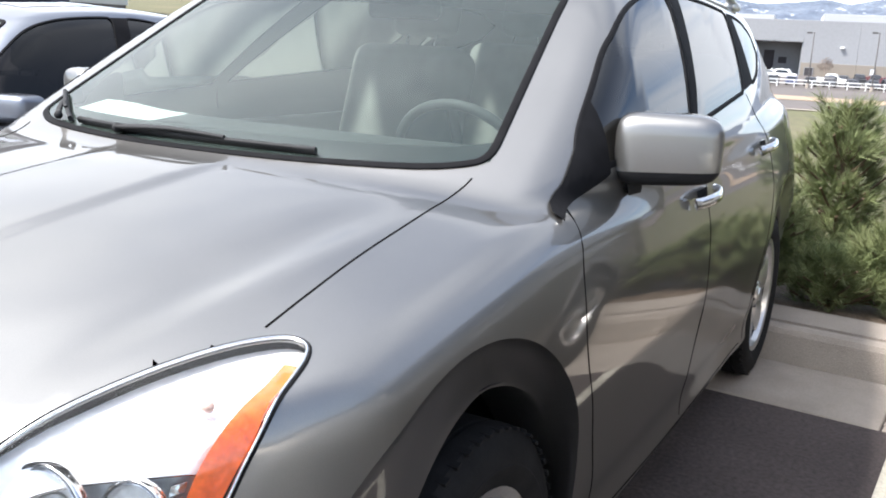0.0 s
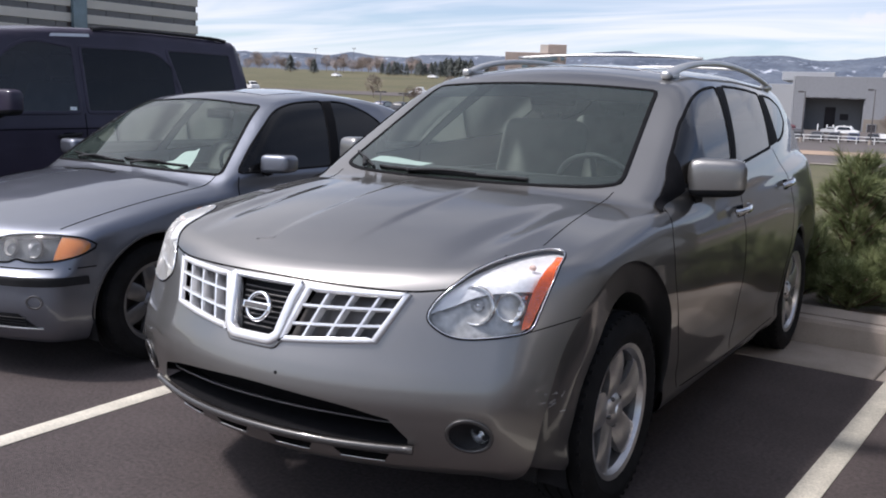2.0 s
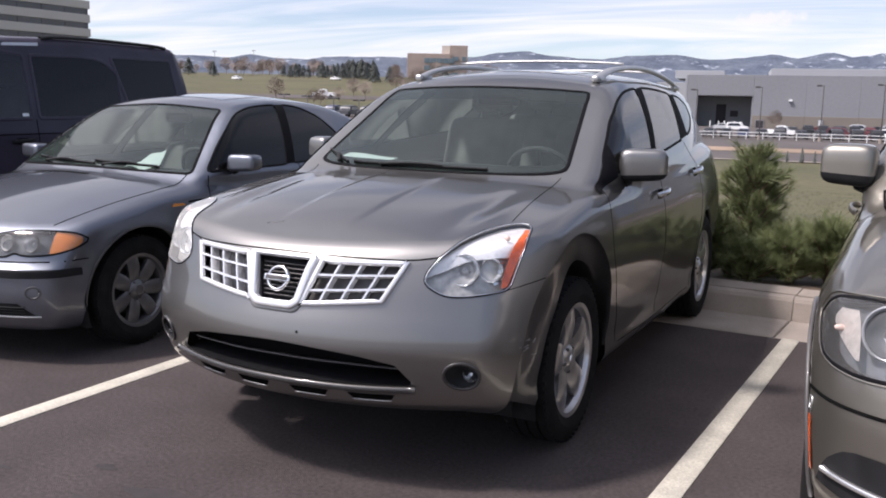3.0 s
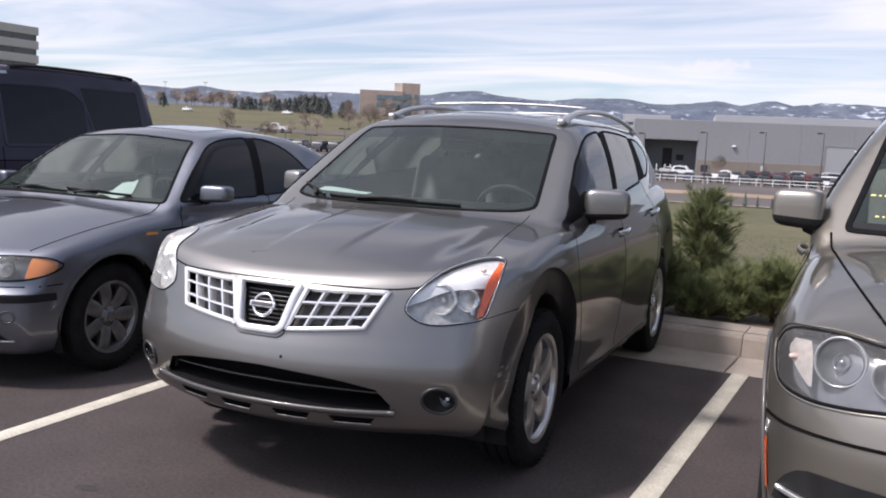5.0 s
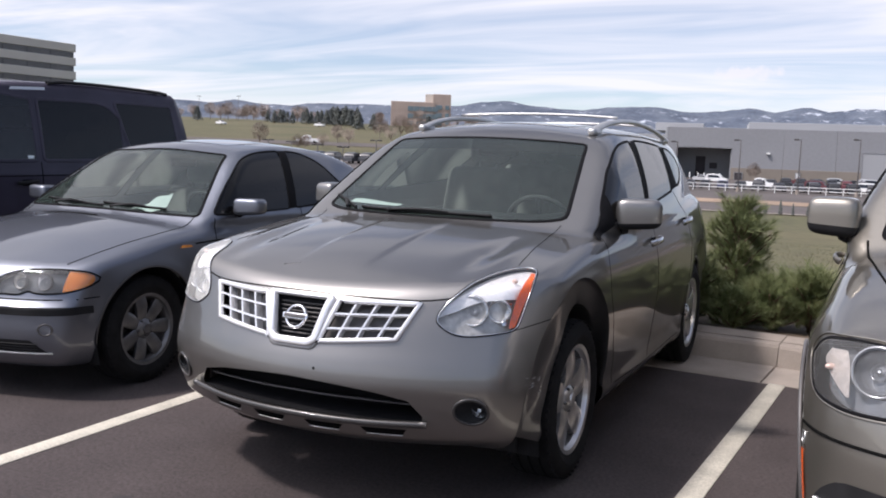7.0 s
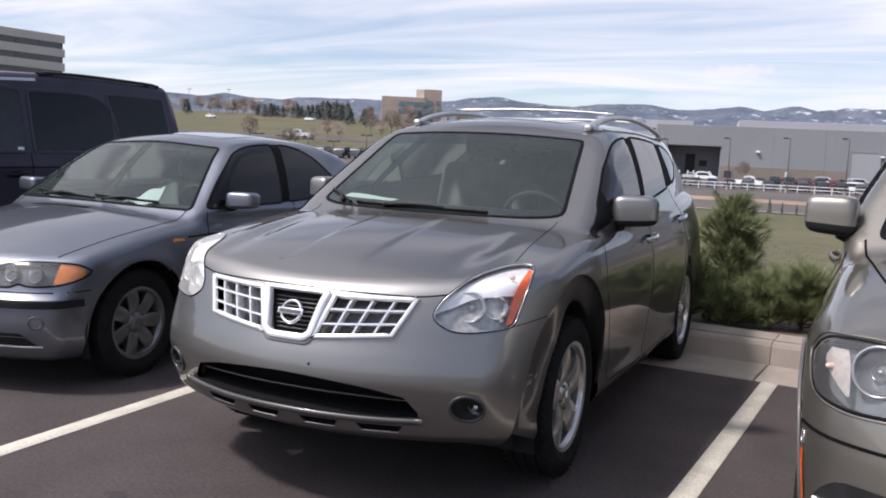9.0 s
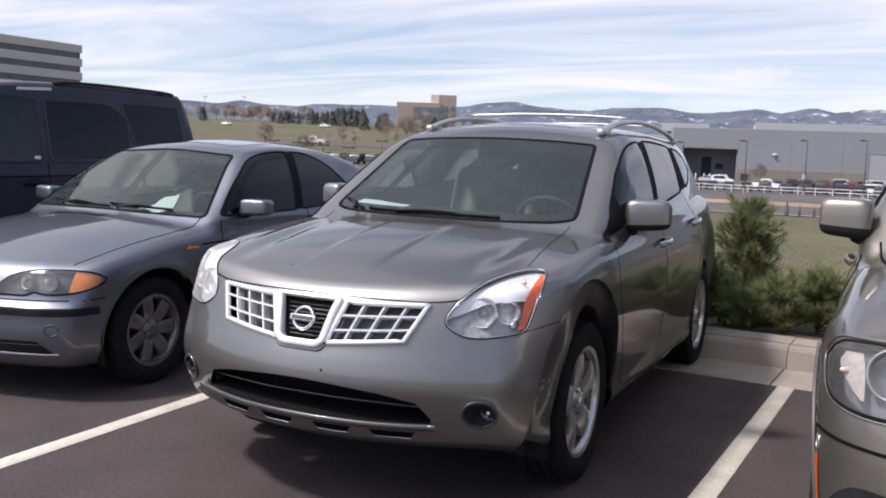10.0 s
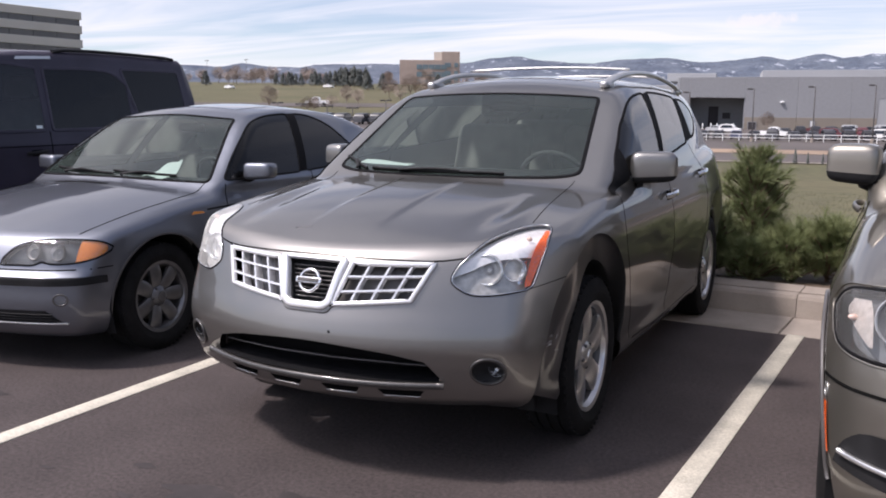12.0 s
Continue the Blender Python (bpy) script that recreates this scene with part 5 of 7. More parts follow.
# ---- the black box-shaped off-roader ----
def boxy_solid():
    deck = spline((-0.95, 0.98), (-0.7, 1.05), (0.0, 1.10), (0.6, 1.13), (1.5, 1.14), (3.9, 1.16))
    plan = spline((-0.9, 0.90), (-0.5, 0.945), (0.3, 0.957), (3.3, 0.957), (3.9, 0.93))
    sec = spline((0.2, 0.06), (0.4, 0.02), (0.8, 0.0), (1.0, 0.004), (1.2, 0.02))
    roof = spline((0.8, 1.74), (1.2, 1.82), (1.6, 1.85), (2.0, 1.885), (2.8, 1.91), (3.8, 1.895))

    def f(x, y, z):
        front = -0.87 + 0.14 * x**2 + 0.10 * np.clip(z - 0.9, 0, 1) - y
        back = y - (4.06 - 0.28 * np.maximum(z - 1.1, 0)) + 0.04 * x**2
        low = smax(smax(z - deck(y) + 0.02 * x**2, x - (plan(y) - sec(z)), 0.05), smax(front, back, 0.04), 0.05)
        low = smax(low, 0.30 - z, 0.03)
        scr = (z - (1.13 + (y - 0.62 - 0.14 * x**2) * 0.95)) * 0.72
        gs = x - (0.945 - 0.15 * np.maximum(z - 1.12, 0) - 0.06 * np.maximum(z - 1.12, 0) ** 2)
        cab = smax(smax(scr, z - (roof(y) - 0.03 * (x / 0.8) ** 2), 0.05), smax(gs, back, 0.05), 0.05)
        cab = smax(cab, 0.6 - z, 0.05)
        return smin(low, cab, 0.02)
    return f


def build_boxy():
    car = thing("offroad_car", "black boxy off-road car with stepped roof", "car")
    sh = Shell(boxy_solid(), 0.75, 0.2, 3.4)
    ws = outline([(-0.80, 1.19), (0.80, 1.19)], [(-0.70, 1.71), (0.70, 1.71)], 21)
    wins = {
        "front": outline([(0.98, 1.20), (2.02, 1.215)], [(0.98, 1.22), (1.55, 1.70), (2.02, 1.715)], 18),
        "rear": outline([(2.10, 1.215), (3.00, 1.225)], [(2.10, 1.715), (2.78, 1.715), (3.00, 1.60)], 14),
        "quarter": outline([(3.12, 1.23), (3.75, 1.24)], [(2.97, 1.74), (3.70, 1.74)], 10),
    }
    arches = ((0.0, 0.38, 0.43), (2.885, 0.38, 0.43))

    def sort(x, y, z, n, s):
        nm = np.full(x.shape, "body", dtype=object)
        nm[(n[:, 2] > 0.45) & (y < 0.75) & (x < 0.75) & (z > 0.9)] = "hood"
        nm[(n[:, 0] * s > 0.3) & (y > 0.75) & (y < 2.06) & (z > 0.45) & (z < 1.2)] = "front_door_left" if s > 0 else "front_door_right"
        nm[(n[:, 0] * s > 0.3) & (y >= 2.06) & (y < 3.05) & (z > 0.45) & (z < 1.21) & (np.hypot(y - 2.885, z - 0.38) > 0.47)] = "rear_door_left" if s > 0 else "rear_door_right"
        return nm
    for k, g in sh.split(sort, car_holes(ws, wins, arches, 1.60, ())).items():
        part(k.replace("_left", "").replace("_right", ""), g, M_PAINT_BLACK, car)
    part("windshield", sh.patch(sh.front, ws[0], ws[1], 10, off=0.001), M_GLASS_DUSTY, car).visible_shadow = False
    framed(sh, sh.front, ws[2], 0.05, 0.006, M_SEAL, car, "windshield_seal")
    for s in (1, -1):
        for k, w in wins.items():
            part("side_window", sh.patch(sh.side, w[0], w[1], 8, off=0.001, s=s), M_GLASS_SIDE if k == "front" else M_GLASS_DARK, car).visible_shadow = False
            framed(sh, sh.side, w[2], 0.028, 0.005, M_PAINT_BLACK, car, s=s)
        for y0, z0, r in arches:
            part("arch_lip", arch_geo(sh, y0, z0, r, s), M_BLACK, car)
            wheel_well(car, y0, z0, r + 0.01, s, 0.5, 0.92)
    for s in (1, -1):
        # the last run is a dark line along the waist, across the doors
        for pts in ([(0.80, 1.20), (0.78, 0.9), (0.80, 0.46)], [(2.06, 1.2), (2.06, 0.9), (2.05, 0.46)], [(3.06, 1.22), (3.08, 1.0), (3.0, 0.86)], [(0.3, 1.07), (1.5, 1.08), (3.8, 1.10)]):
            part("shut_or_crease_line", sh.band(sh.side, path(pts, 20), 0.008, 0.002, s=s), M_GAP, car)
        handle(car, sh, 1.90, 1.03, s, M_BLACK)
        handle(car, sh, 2.85, 1.05, s, M_BLACK)
        part("vent_badge", sh.patch(sh.side, line([(1.18, 1.055), (1.275, 1.055)], 5), line([(1.18, 1.075), (1.275, 1.075)], 5), 3, off=0.005, s=s), M_SATIN, car, "silver fender badge")
        # window glass whose whitish sky reflection is put in as a pale colour
        part("roof_light", sh.patch(sh.side, line([(1.84, 1.782), (2.20, 1.800)], 8), line([(1.86, 1.806), (2.20, 1.824)], 8), 3, off=0.006, s=s), M_PANE_WHITE, car, "pale roof side window")
        part("window_sticker", sh.patch(sh.side, line([(1.93, 1.225), (1.99, 1.225)], 4), line([(1.93, 1.25), (1.99, 1.25)], 4), 3, off=0.004, s=s), M_PAPER, car)
        yy = np.linspace(2.25, 3.70, 16)
        rp, rn_ = sh.top(np.stack([0 * yy + s * 0.78, yy], 1))
        part("roof_rail", sweep(rp + np.array([0, 0, 0.012]) * np.clip(np.sin(np.linspace(0, math.pi, 16)) * 4, 0, 1)[:, None], rn_, 0.035, 0.03, shape=ROUND, sink=0.01), M_BLACK, car)
        part("sill_step", sh.band(sh.side, line([(0.50, 0.37), (2.38, 0.37)], 16), 0.09, 0.03, s=s), M_BLACK, car)
        lo, hi = line([(s * 0.52, 0.86), (s * 0.88, 0.86)], 10), line([(s * 0.52, 0.99), (s * 0.87, 0.99)], 10)
        part("headlamp", sh.patch(sh.front, lo, hi, 6, off=0.004), M_LIGHT_HOUSING, car)
    part("front_grille", sh.patch(sh.front, line([(-0.48, 0.84), (0.48, 0.84)], 14), line([(-0.48, 1.0), (0.48, 1.0)], 14), 6, off=0.004), M_CLAD, car)
    for y0 in (0, 2.885):
        for s in (1, -1):
            wheel_parts(car, (s * 0.80, y0, 0.38), s, 0.38, 0.255, 0.23, 5, M_ALLOY_DULL, detail=False)
    for s in (1, -1):
        door_mirror(car, (s * 1.06, 1.33, 1.28), s, (0.22, 0.13, 0.20), M_PAINT_BLACK, (s * 0.93, 1.30, 1.18))
    cabin(car, 0.78, 0.95, 1.12, 1.65, 2.6, 0.55, 3.6)
    return car, sh


# ---- the champagne sport utility car ----
def beige_solid():
    deck = spline((-0.95, 0.82), (-0.8, 0.90), (-0.5, 0.985), (0.0, 1.07), (0.45, 1.12), (0.7, 1.13), (2.0, 1.15), (3.9, 1.18))
    plan = spline((-0.95, 0.84), (-0.5, 0.915), (0.0, 0.955), (0.5, 0.966), (2.8, 0.966), (3.4, 0.93), (3.9, 0.85))
    sec = spline((0.12, 0.10), (0.25, 0.05), (0.4, 0.02), (0.7, 0.0), (0.85, 0.012), (0.98, 0.06), (1.10, 0.13), (1.2, 0.2))
    nose = spline((0.14, -0.70), (0.25, -0.83), (0.40, -0.875), (0.60, -0.88), (0.70, -0.865), (0.80, -0.83), (0.90, -0.79), (1.0, -0.7))
    roof = spline((0.7, 1.42), (1.1, 1.60), (1.5, 1.70), (2.0, 1.74), (2.8, 1.73), (3.6, 1.66))

    def f(x, y, z):
        flare = 0.02 * np.exp(-((np.hypot(y, z - 0.37) - 0.44) / 0.08) ** 2)
        side = x - (plan(y) - sec(z) + flare)
        hood = deck(y) - 0.035 * (x / 0.6) ** 2 - 0.02 * np.exp(-((x - 0.60) / 0.05) ** 2) * np.clip(0.6 - y, 0, 1)
        front = nose(z) + 0.34 * x**2 + 1.9 * np.maximum(x - 0.68, 0) ** 2 - y
        back = y - (3.97 - 0.3 * np.maximum(z - 1.1, 0)) + 0.1 * x**2
        low = smax(smax(z - hood, side, 0.08), smax(front, back, 0.02), 0.05)
        low = smax(low, 0.21 - z, 0.03)
        scr = (z - (1.115 + (y - 0.50 - 0.26 * x**2) * 0.70)) * 0.82
        gs = x - (0.90 - 0.40 * np.maximum(z - 1.12, 0) - 0.30 * np.maximum(z - 1.12, 0) ** 2 - 0.06 * np.clip(0.9 - y, 0, 1))
        cab = smax(smax(scr, z - (roof(y) - 0.06 * (x / 0.6) ** 2), 0.05), smax(gs, back, 0.06), 0.07)
        cab = smax(cab, 0.6 - z, 0.05)
        return smin(low, cab, 0.03)
    return f


def build_beige():
    car = thing("sport_utility_car", "champagne metallic sport utility car with notes on its windshield", "car")
    sh = Shell(beige_solid(), 0.65, 0.15, 3.2)
    paint = M_PAINT_BEIGE
    ws = outline([(-0.76, 1.13), (0, 1.13), (0.76, 1.13)], [(-0.60, 1.58), (0, 1.62), (0.60, 1.58)], 25)
    wins = {
        "front": outline([(0.90, 1.15), (1.55, 1.17)], [(0.90, 1.16), (1.25, 1.43), (1.55, 1.53)], 16),
        "rear": outline([(1.62, 1.17), (2.55, 1.20)], [(1.62, 1.54), (2.1, 1.56), (2.55, 1.54)], 14),
    }
    arches = ((0.0, 0.375, 0.415), (2.93, 0.375, 0.415))
    hl_low = path([(0.926, 0.800), (0.905, 0.748), (0.83, 0.733), (0.72, 0.743), (0.60, 0.758), (0.50, 0.765)], 28)
    hl_high = path([(0.928, 0.830), (0.902, 0.882), (0.858, 0.905), (0.753, 0.914), (0.63, 0.902), (0.50, 0.880)], 28)
    hl = np.vstack([hl_low, hl_high[::-1]])
    kid_low, kid_high = line([(0.04, 0.69), (0.26, 0.70)], 8), line([(0.03, 0.84), (0.30, 0.83)], 8)
    kid = np.vstack([kid_low, kid_high[::-1]])

    def sort(x, y, z, n, s):
        nm = np.full(x.shape, "body", dtype=object)
        nm[(n[:, 2] > 0.45) & (y < 0.58 + 0.2 * x**2) & (x < 0.70) & (z > 0.85)] = "hood"
        nm[(y < -0.40) & (z < 0.68)] = "front_bumper"
        nm[(n[:, 0] * s > 0.3) & (y > 0.6) & (y < 1.58) & (z > 0.35) & (z < 1.16)] = "front_door_left" if s > 0 else "front_door_right"
        nm[(n[:, 0] * s > 0.3) & (y >= 1.58) & (y < 2.5) & (z > 0.35) & (z < 1.18)] = "rear_door_left" if s > 0 else "rear_door_right"
        return nm
    for k, g in sh.split(sort, car_holes(ws, wins, arches, 1.45, (hl,))).items():
        part(k.replace("_left", "").replace("_right", ""), g, paint, car)
    part("windshield", sh.patch(sh.front, ws[0], ws[1], 12, off=0.001), M_GLASS_WS, car).visible_shadow = False
    framed(sh, sh.front, ws[2], 0.030, 0.005, M_SEAL, car, "windshield_seal", grow=0.0)
    for s in (1, -1):
        for w in wins.values():
            part("side_window", sh.patch(sh.side, w[0], w[1], 8, off=0.001, s=s), M_GLASS_SIDE, car).visible_shadow = False
            framed(sh, sh.side, w[2], 0.018, 0.005, M_SEAL, car, s=s, grow=0.1)
        for y0, z0, r in arches:
            part("arch_lip", arch_geo(sh, y0, z0, r, s), M_CLAD, car)
            wheel_well(car, y0, z0, r + 0.01, s, 0.5, 0.92)
    def gap(cast, pts, w=0.007, h=0.002, n=26, **kw):
        part("shut_or_crease_line", sh.band(cast, path(pts, n), w, h, **kw), M_GAP, car)
    gap(sh.front, [(-0.94, 0.636), (-0.86, 0.639), (-0.68, 0.652), (-0.4, 0.662), (0, 0.665), (0.4, 0.662), (0.68, 0.652), (0.86, 0.639), (0.94, 0.636)], w=0.010, n=90, off=0.002)
    for s in (1, -1):
        gap(sh.top, [(s * 0.62, -0.52), (s * 0.687, -0.256), (s * 0.76, 0.173), (s * 0.80, 0.50), (s * 0.815, 0.674)], w=0.009)
        gap(sh.side, [(0.68, 1.06), (0.64, 0.85), (0.64, 0.6), (0.68, 0.36)], s=s)
        gap(sh.side, [(1.58, 1.16), (1.60, 0.9), (1.59, 0.6), (1.58, 0.36)], s=s)
        handle(car, sh, 1.45, 0.96, s, paint)
        lamp = new("headlamp")
        lamp.parent = car
        lo, hi = mirror_x(hl_low, s), mirror_x(hl_high, s)
        part("housing", sh.patch(sh.front, lo, hi, 10, off=-0.045), M_LAMP_GREY, lamp)
        for cx, cz, rr in ((0.760, 0.846, 0.063), (0.625, 0.832, 0.050)):
            p, n = sh.front(np.array([[s * cx, cz]]))
            disc_lamp(lamp, "projector", tuple(p[0] + np.array([-0.01 * s, 0.028, 0])), Vector(n[0]).lerp(Vector((0, -1, 0.03)), 0.55).normalized(), rr, M_LAMP_DARK, ring=M_LAMP_RING)
        ca, cb = path([(0.828, 0.764), (0.829, 0.80), (0.832, 0.85), (0.840, 0.888)], 10), path([(0.838, 0.764), (0.872, 0.795), (0.903, 0.840), (0.886, 0.880)], 10)
        part("corner_reflector", sh.patch(sh.front, mirror_x(ca, s), mirror_x(cb, s), 5, off=-0.012), M_CORNER, lamp)
        pm, nm_ = sh.front(np.array([[s * 0.882, 0.828]]))
        part("amber_bulb", ball(0.012, tuple(pm[0] - nm_[0] * 0.008), (1.3, 1, 0.8)), M_AMBER_DIM, lamp)
        part("lens", sh.patch(sh.front, lo, hi, 10, off=0.003), M_GLASS_HAZY, lamp).visible_shadow = False
        part("seal", sh.band(sh.front, mirror_x(grown(hl, 0.003), s), 0.012, 0.004, closed=True), M_SEAL, lamp)
        part("lens_edge", sh.band(sh.front, mirror_x(grown(hl, 0.011), s), 0.007, 0.004, closed=True), paint, lamp)
        part("side_marker", sh.patch(sh.side, line([(-0.462, 0.41), (-0.440, 0.56)], 8), line([(-0.435, 0.41), (-0.415, 0.56)], 8), 3, off=0.004, s=s), M_AMBER, car, "orange side marker reflector")
        part("marker_badge", sh.band(sh.side, np.array([(-0.435, 0.575), (-0.415, 0.575), (-0.412, 0.61), (-0.432, 0.61)]), 0.005, 0.003, closed=True, s=s), M_SATIN, car)
        part("side_intake", sh.patch(sh.front, line([(s * 0.90, 0.40), (s * 0.52, 0.38)], 14), path([(s * 0.885, 0.46), (s * 0.853, 0.508), (s * 0.78, 0.540), (s * 0.52, 0.545)], 14), 6, off=0.003), M_BLACK, car)
        part("intake_blade", sh.band(sh.front, line([(s * 0.88, 0.447), (s * 0.52, 0.452)], 14), 0.016, 0.014, off=0.002), M_SATIN, car)
        fp, fn = sh.front(np.array([[s * 0.655, 0.572]]))
        disc_lamp(car, "fog_light", tuple(fp[0] + [0, 0.015, 0]), Vector(fn[0]), 0.040, M_REFLECT, depth=0.03, ring=paint)
        kd = mirror_x(kid, s)
        part("kidney_frame", sh.band(sh.front, kd, 0.020, 0.018, closed=True), M_CHROME, car)
        part("kidney_back", sh.patch(sh.front, mirror_x(kid_low, s), mirror_x(kid_high, s), 5, off=0.003), M_BLACK, car)
    part("cowl", sh.patch(sh.front, ws[0] - [0, 0.006], ws[0] * 0.93 + ws[1] * 0.07, 4, off=0.003), M_BLACK, car)
    # sale notes painted in yellow on the glass, as unreadable strokes
    rn = random.Random(4)
    note = new("painted_note")
    note.parent = car
    tagged(note, "yellow hand-painted sale notes on glass")
    for z, x0, n in ((1.49, -0.585, 5), (1.455, -0.60, 5), (1.42, -0.61, 5), (1.385, -0.625, 5), (1.30, -0.62, 4), (1.265, -0.68, 6), (1.185, -0.66, 6)):
        x = x0
        for _ in range(n):
            w = rn.uniform(0.010, 0.022)
            part("stroke", sh.patch(sh.front, line([(x, z), (x + w, z)], 3), line([(x + 0.004, z + 0.007), (x + w, z + 0.006)], 3), 2, off=0.004), M_YELLOW, note)
            x += w + 0.009
    part("price_sheet", sh.patch(sh.front, line([(-0.56, 1.50), (-0.42, 1.49)], 4), line([(-0.55, 1.58), (-0.42, 1.58)], 4), 4, off=0.003), M_PAPER, note, "white sheet behind the windshield")
    for y0 in (0, 2.93):
        for s in (1, -1):
            wheel_parts(car, (s * 0.82, y0, 0.37), s, 0.37, 0.255, 0.235, 5, M_ALLOY, twin=True, detail=False)
    for s in (1, -1):
        door_mirror(car, (s * 0.948, 0.80, 1.20), s, (0.20, 0.16, 0.170), paint, (s * 0.90, 0.86, 1.12), cut=-0.17)
    cabin(car, 0.78, 0.85, 1.10, 1.50, 2.45, 0.48, 3.4)
    return car, sh


suv, suv_shell = build_suv()
sedan, sedan_shell = build_sedan()
sedan.matrix_basis = pose(-2.65, 0.287, 0, 0, 0, 0)
boxy, boxy_shell = build_boxy()
boxy.matrix_basis = pose(-5.31, -0.31, 0)
beige, beige_shell = build_beige()
beige.matrix_basis = pose(2.76, -0.40, 0)

# ---- land ----
M_ASPHALT = material("worn_asphalt", (0.047, 0.036, 0.035), rough=0.88, color2=(0.076, 0.060, 0.058), noise_scale=1.7, fine=0.45, fine_scale=60, bump=0.8, bump_scale=240)
M_STAIN = material("oil_stain", (0.034, 0.027, 0.027), rough=0.7, noise_amt=0.3, noise_scale=9, fine=0.3, fine_scale=170)
M_LINE = material("faded_line_paint", (0.46, 0.43, 0.36), rough=0.8, noise_amt=0.16, noise_scale=6, fine=0.25, fine_scale=110)
M_CONCRETE = material("concrete_kerb", (0.27, 0.233, 0.20), rough=0.9, noise_amt=0.18, noise_scale=3.0, fine=0.15, fine_scale=180, bump=0.35, bump_scale=150, rnd=0.06)
M_GRASS = material("dry_grass", (0.062, 0.064, 0.024), rough=0.95, color2=(0.112, 0.095, 0.047), noise_scale=0.045, fine=0.35, fine_scale=1.4, bump=0.6, bump_scale=3)
M_SOIL = material("mulch_soil", (0.085, 0.060, 0.042), rough=0.95, color2=(0.14, 0.105, 0.075), noise_scale=5, fine=0.35, fine_scale=45, bump=0.8, bump_scale=50)
M_ROAD = material("far_asphalt", (0.088, 0.075, 0.069), rough=0.9, noise_amt=0.12, noise_scale=0.05, fine=0.1, fine_scale=2)
M_DIRT = material("tan_dirt", (0.27, 0.195, 0.135), rough=0.95, noise_amt=0.22, noise_scale=0.08, fine=0.15, fine_scale=2)
EYE0 = (1.96, -3.70, 1.405)
right_z = spline((0, 0.05), (4.5, 0.10), (9, -0.25), (30, -1.5), (72, -2.75), (100, -3.05), (150, -3.3), (240, -3.1), (500, -3.0), (4500, -6.0))
left_z = spline((0, 0.05), (4.5, 0.10), (9, -0.25), (30, -1.5), (80, -1.9), (120, -1.5), (165, -0.6), (200, 1.2), (350, 8.9), (600, 17.0), (1200, 24), (4500, 30))


def land(x, y):
    """Height of the land beyond the car park: falling towards the warehouse, rising to a field on the other side."""
    x, y = np.asarray(x, float), np.asarray(y, float)
    far = np.hypot(x - EYE0[0], y - EYE0[1]) - 6.6
    az = np.degrees(np.arctan2(x - EYE0[0], y - EYE0[1]))
    mix = np.clip((-15.5 - az) / 8, 0, 1)
    mix = mix * mix * (3 - 2 * mix)
    return right_z(np.maximum(far, 0)) * (1 - mix) + left_z(np.maximum(far, 0)) * mix


def polar(az, d, el=None):
    """A place by its bearing and distance from where the walk ends: on the land, or at an elevation in degrees."""
    a = radians(az)
    x, y = EYE0[0] + d * math.sin(a), EYE0[1] + d * math.cos(a)
    return (x, y, float(land(x, y)) if el is None else EYE0[2] + d * math.tan(radians(el)))


def build_ground():
    xs = np.concatenate([-np.geomspace(3500, 12, 70), np.linspace(-11.5, 11.5, 47), np.geomspace(12, 3500, 70)])
    ys = np.concatenate([-np.geomspace(3000, 40, 14), np.linspace(-38, 3.0, 26), np.linspace(3.4, 12, 24), np.geomspace(12.6, 4600, 110)])
    X, Y = np.meshgrid(xs, ys, indexing="ij")
    bank = 3.2 * np.clip((X - 22) / 20, 0, 1) ** 1.3
    Z = np.where(Y > 3.2, land(X, Y), -0.03) + np.where(Y < 25, bank, bank * np.clip((60 - Y) / 35, 0, 1))
    g = sheet(np.stack([X, Y, Z], -1))
    return tagged(part("ground", flip(g), M_GRASS), "dry spring grass land sloping away from the car park", "ground", kind="structure")


def strip(name, mat, az0, az1, d0, d1, label, category, lift=0.05, n=40, rows=6):
    g = []
    for i in range(rows):
        d = d0 + (d1 - d0) * i / (rows - 1)
        g.append([(lambda p: (p[0], p[1], p[2] + lift))(polar(az0 + (az1 - az0) * j / (n - 1), d)) for j in range(n)])
    v, f, *_ = sheet(np.array(g))
    ob = part(name, flip((v, f)), mat)
    return tagged(ob, label, category, kind="structure")


build_ground()
lot_geo = sheet(np.array([[(x, y, 0.0) for x in np.linspace(-40, 21, 41)] for y in np.concatenate([np.linspace(-40, -5, 12), np.linspace(-4.5, 2.44, 16)])]))
tagged(part("asphalt", lot_geo, M_ASPHALT), "worn dark brown-grey asphalt car park surface", "asphalt", kind="structure")
for x0, y0, tilt, length in ((-1.385, 0.05, 0, 4.7), (1.354, 0.10, -3.05, 4.55), (-4.02, 0.05, 0, 4.7), (4.15, 0.05, 0, 4.7)):
    v, f = box(0.105, length, 0.006, (0, 0, 0), 0.002, 1, m=pose(x0, y0, 0.002, 0, 0, tilt))
    tagged(part("parking_line", (v, f), M_LINE), "faded off-white painted parking bay line", "parking line", group="parking lines", kind="structure")

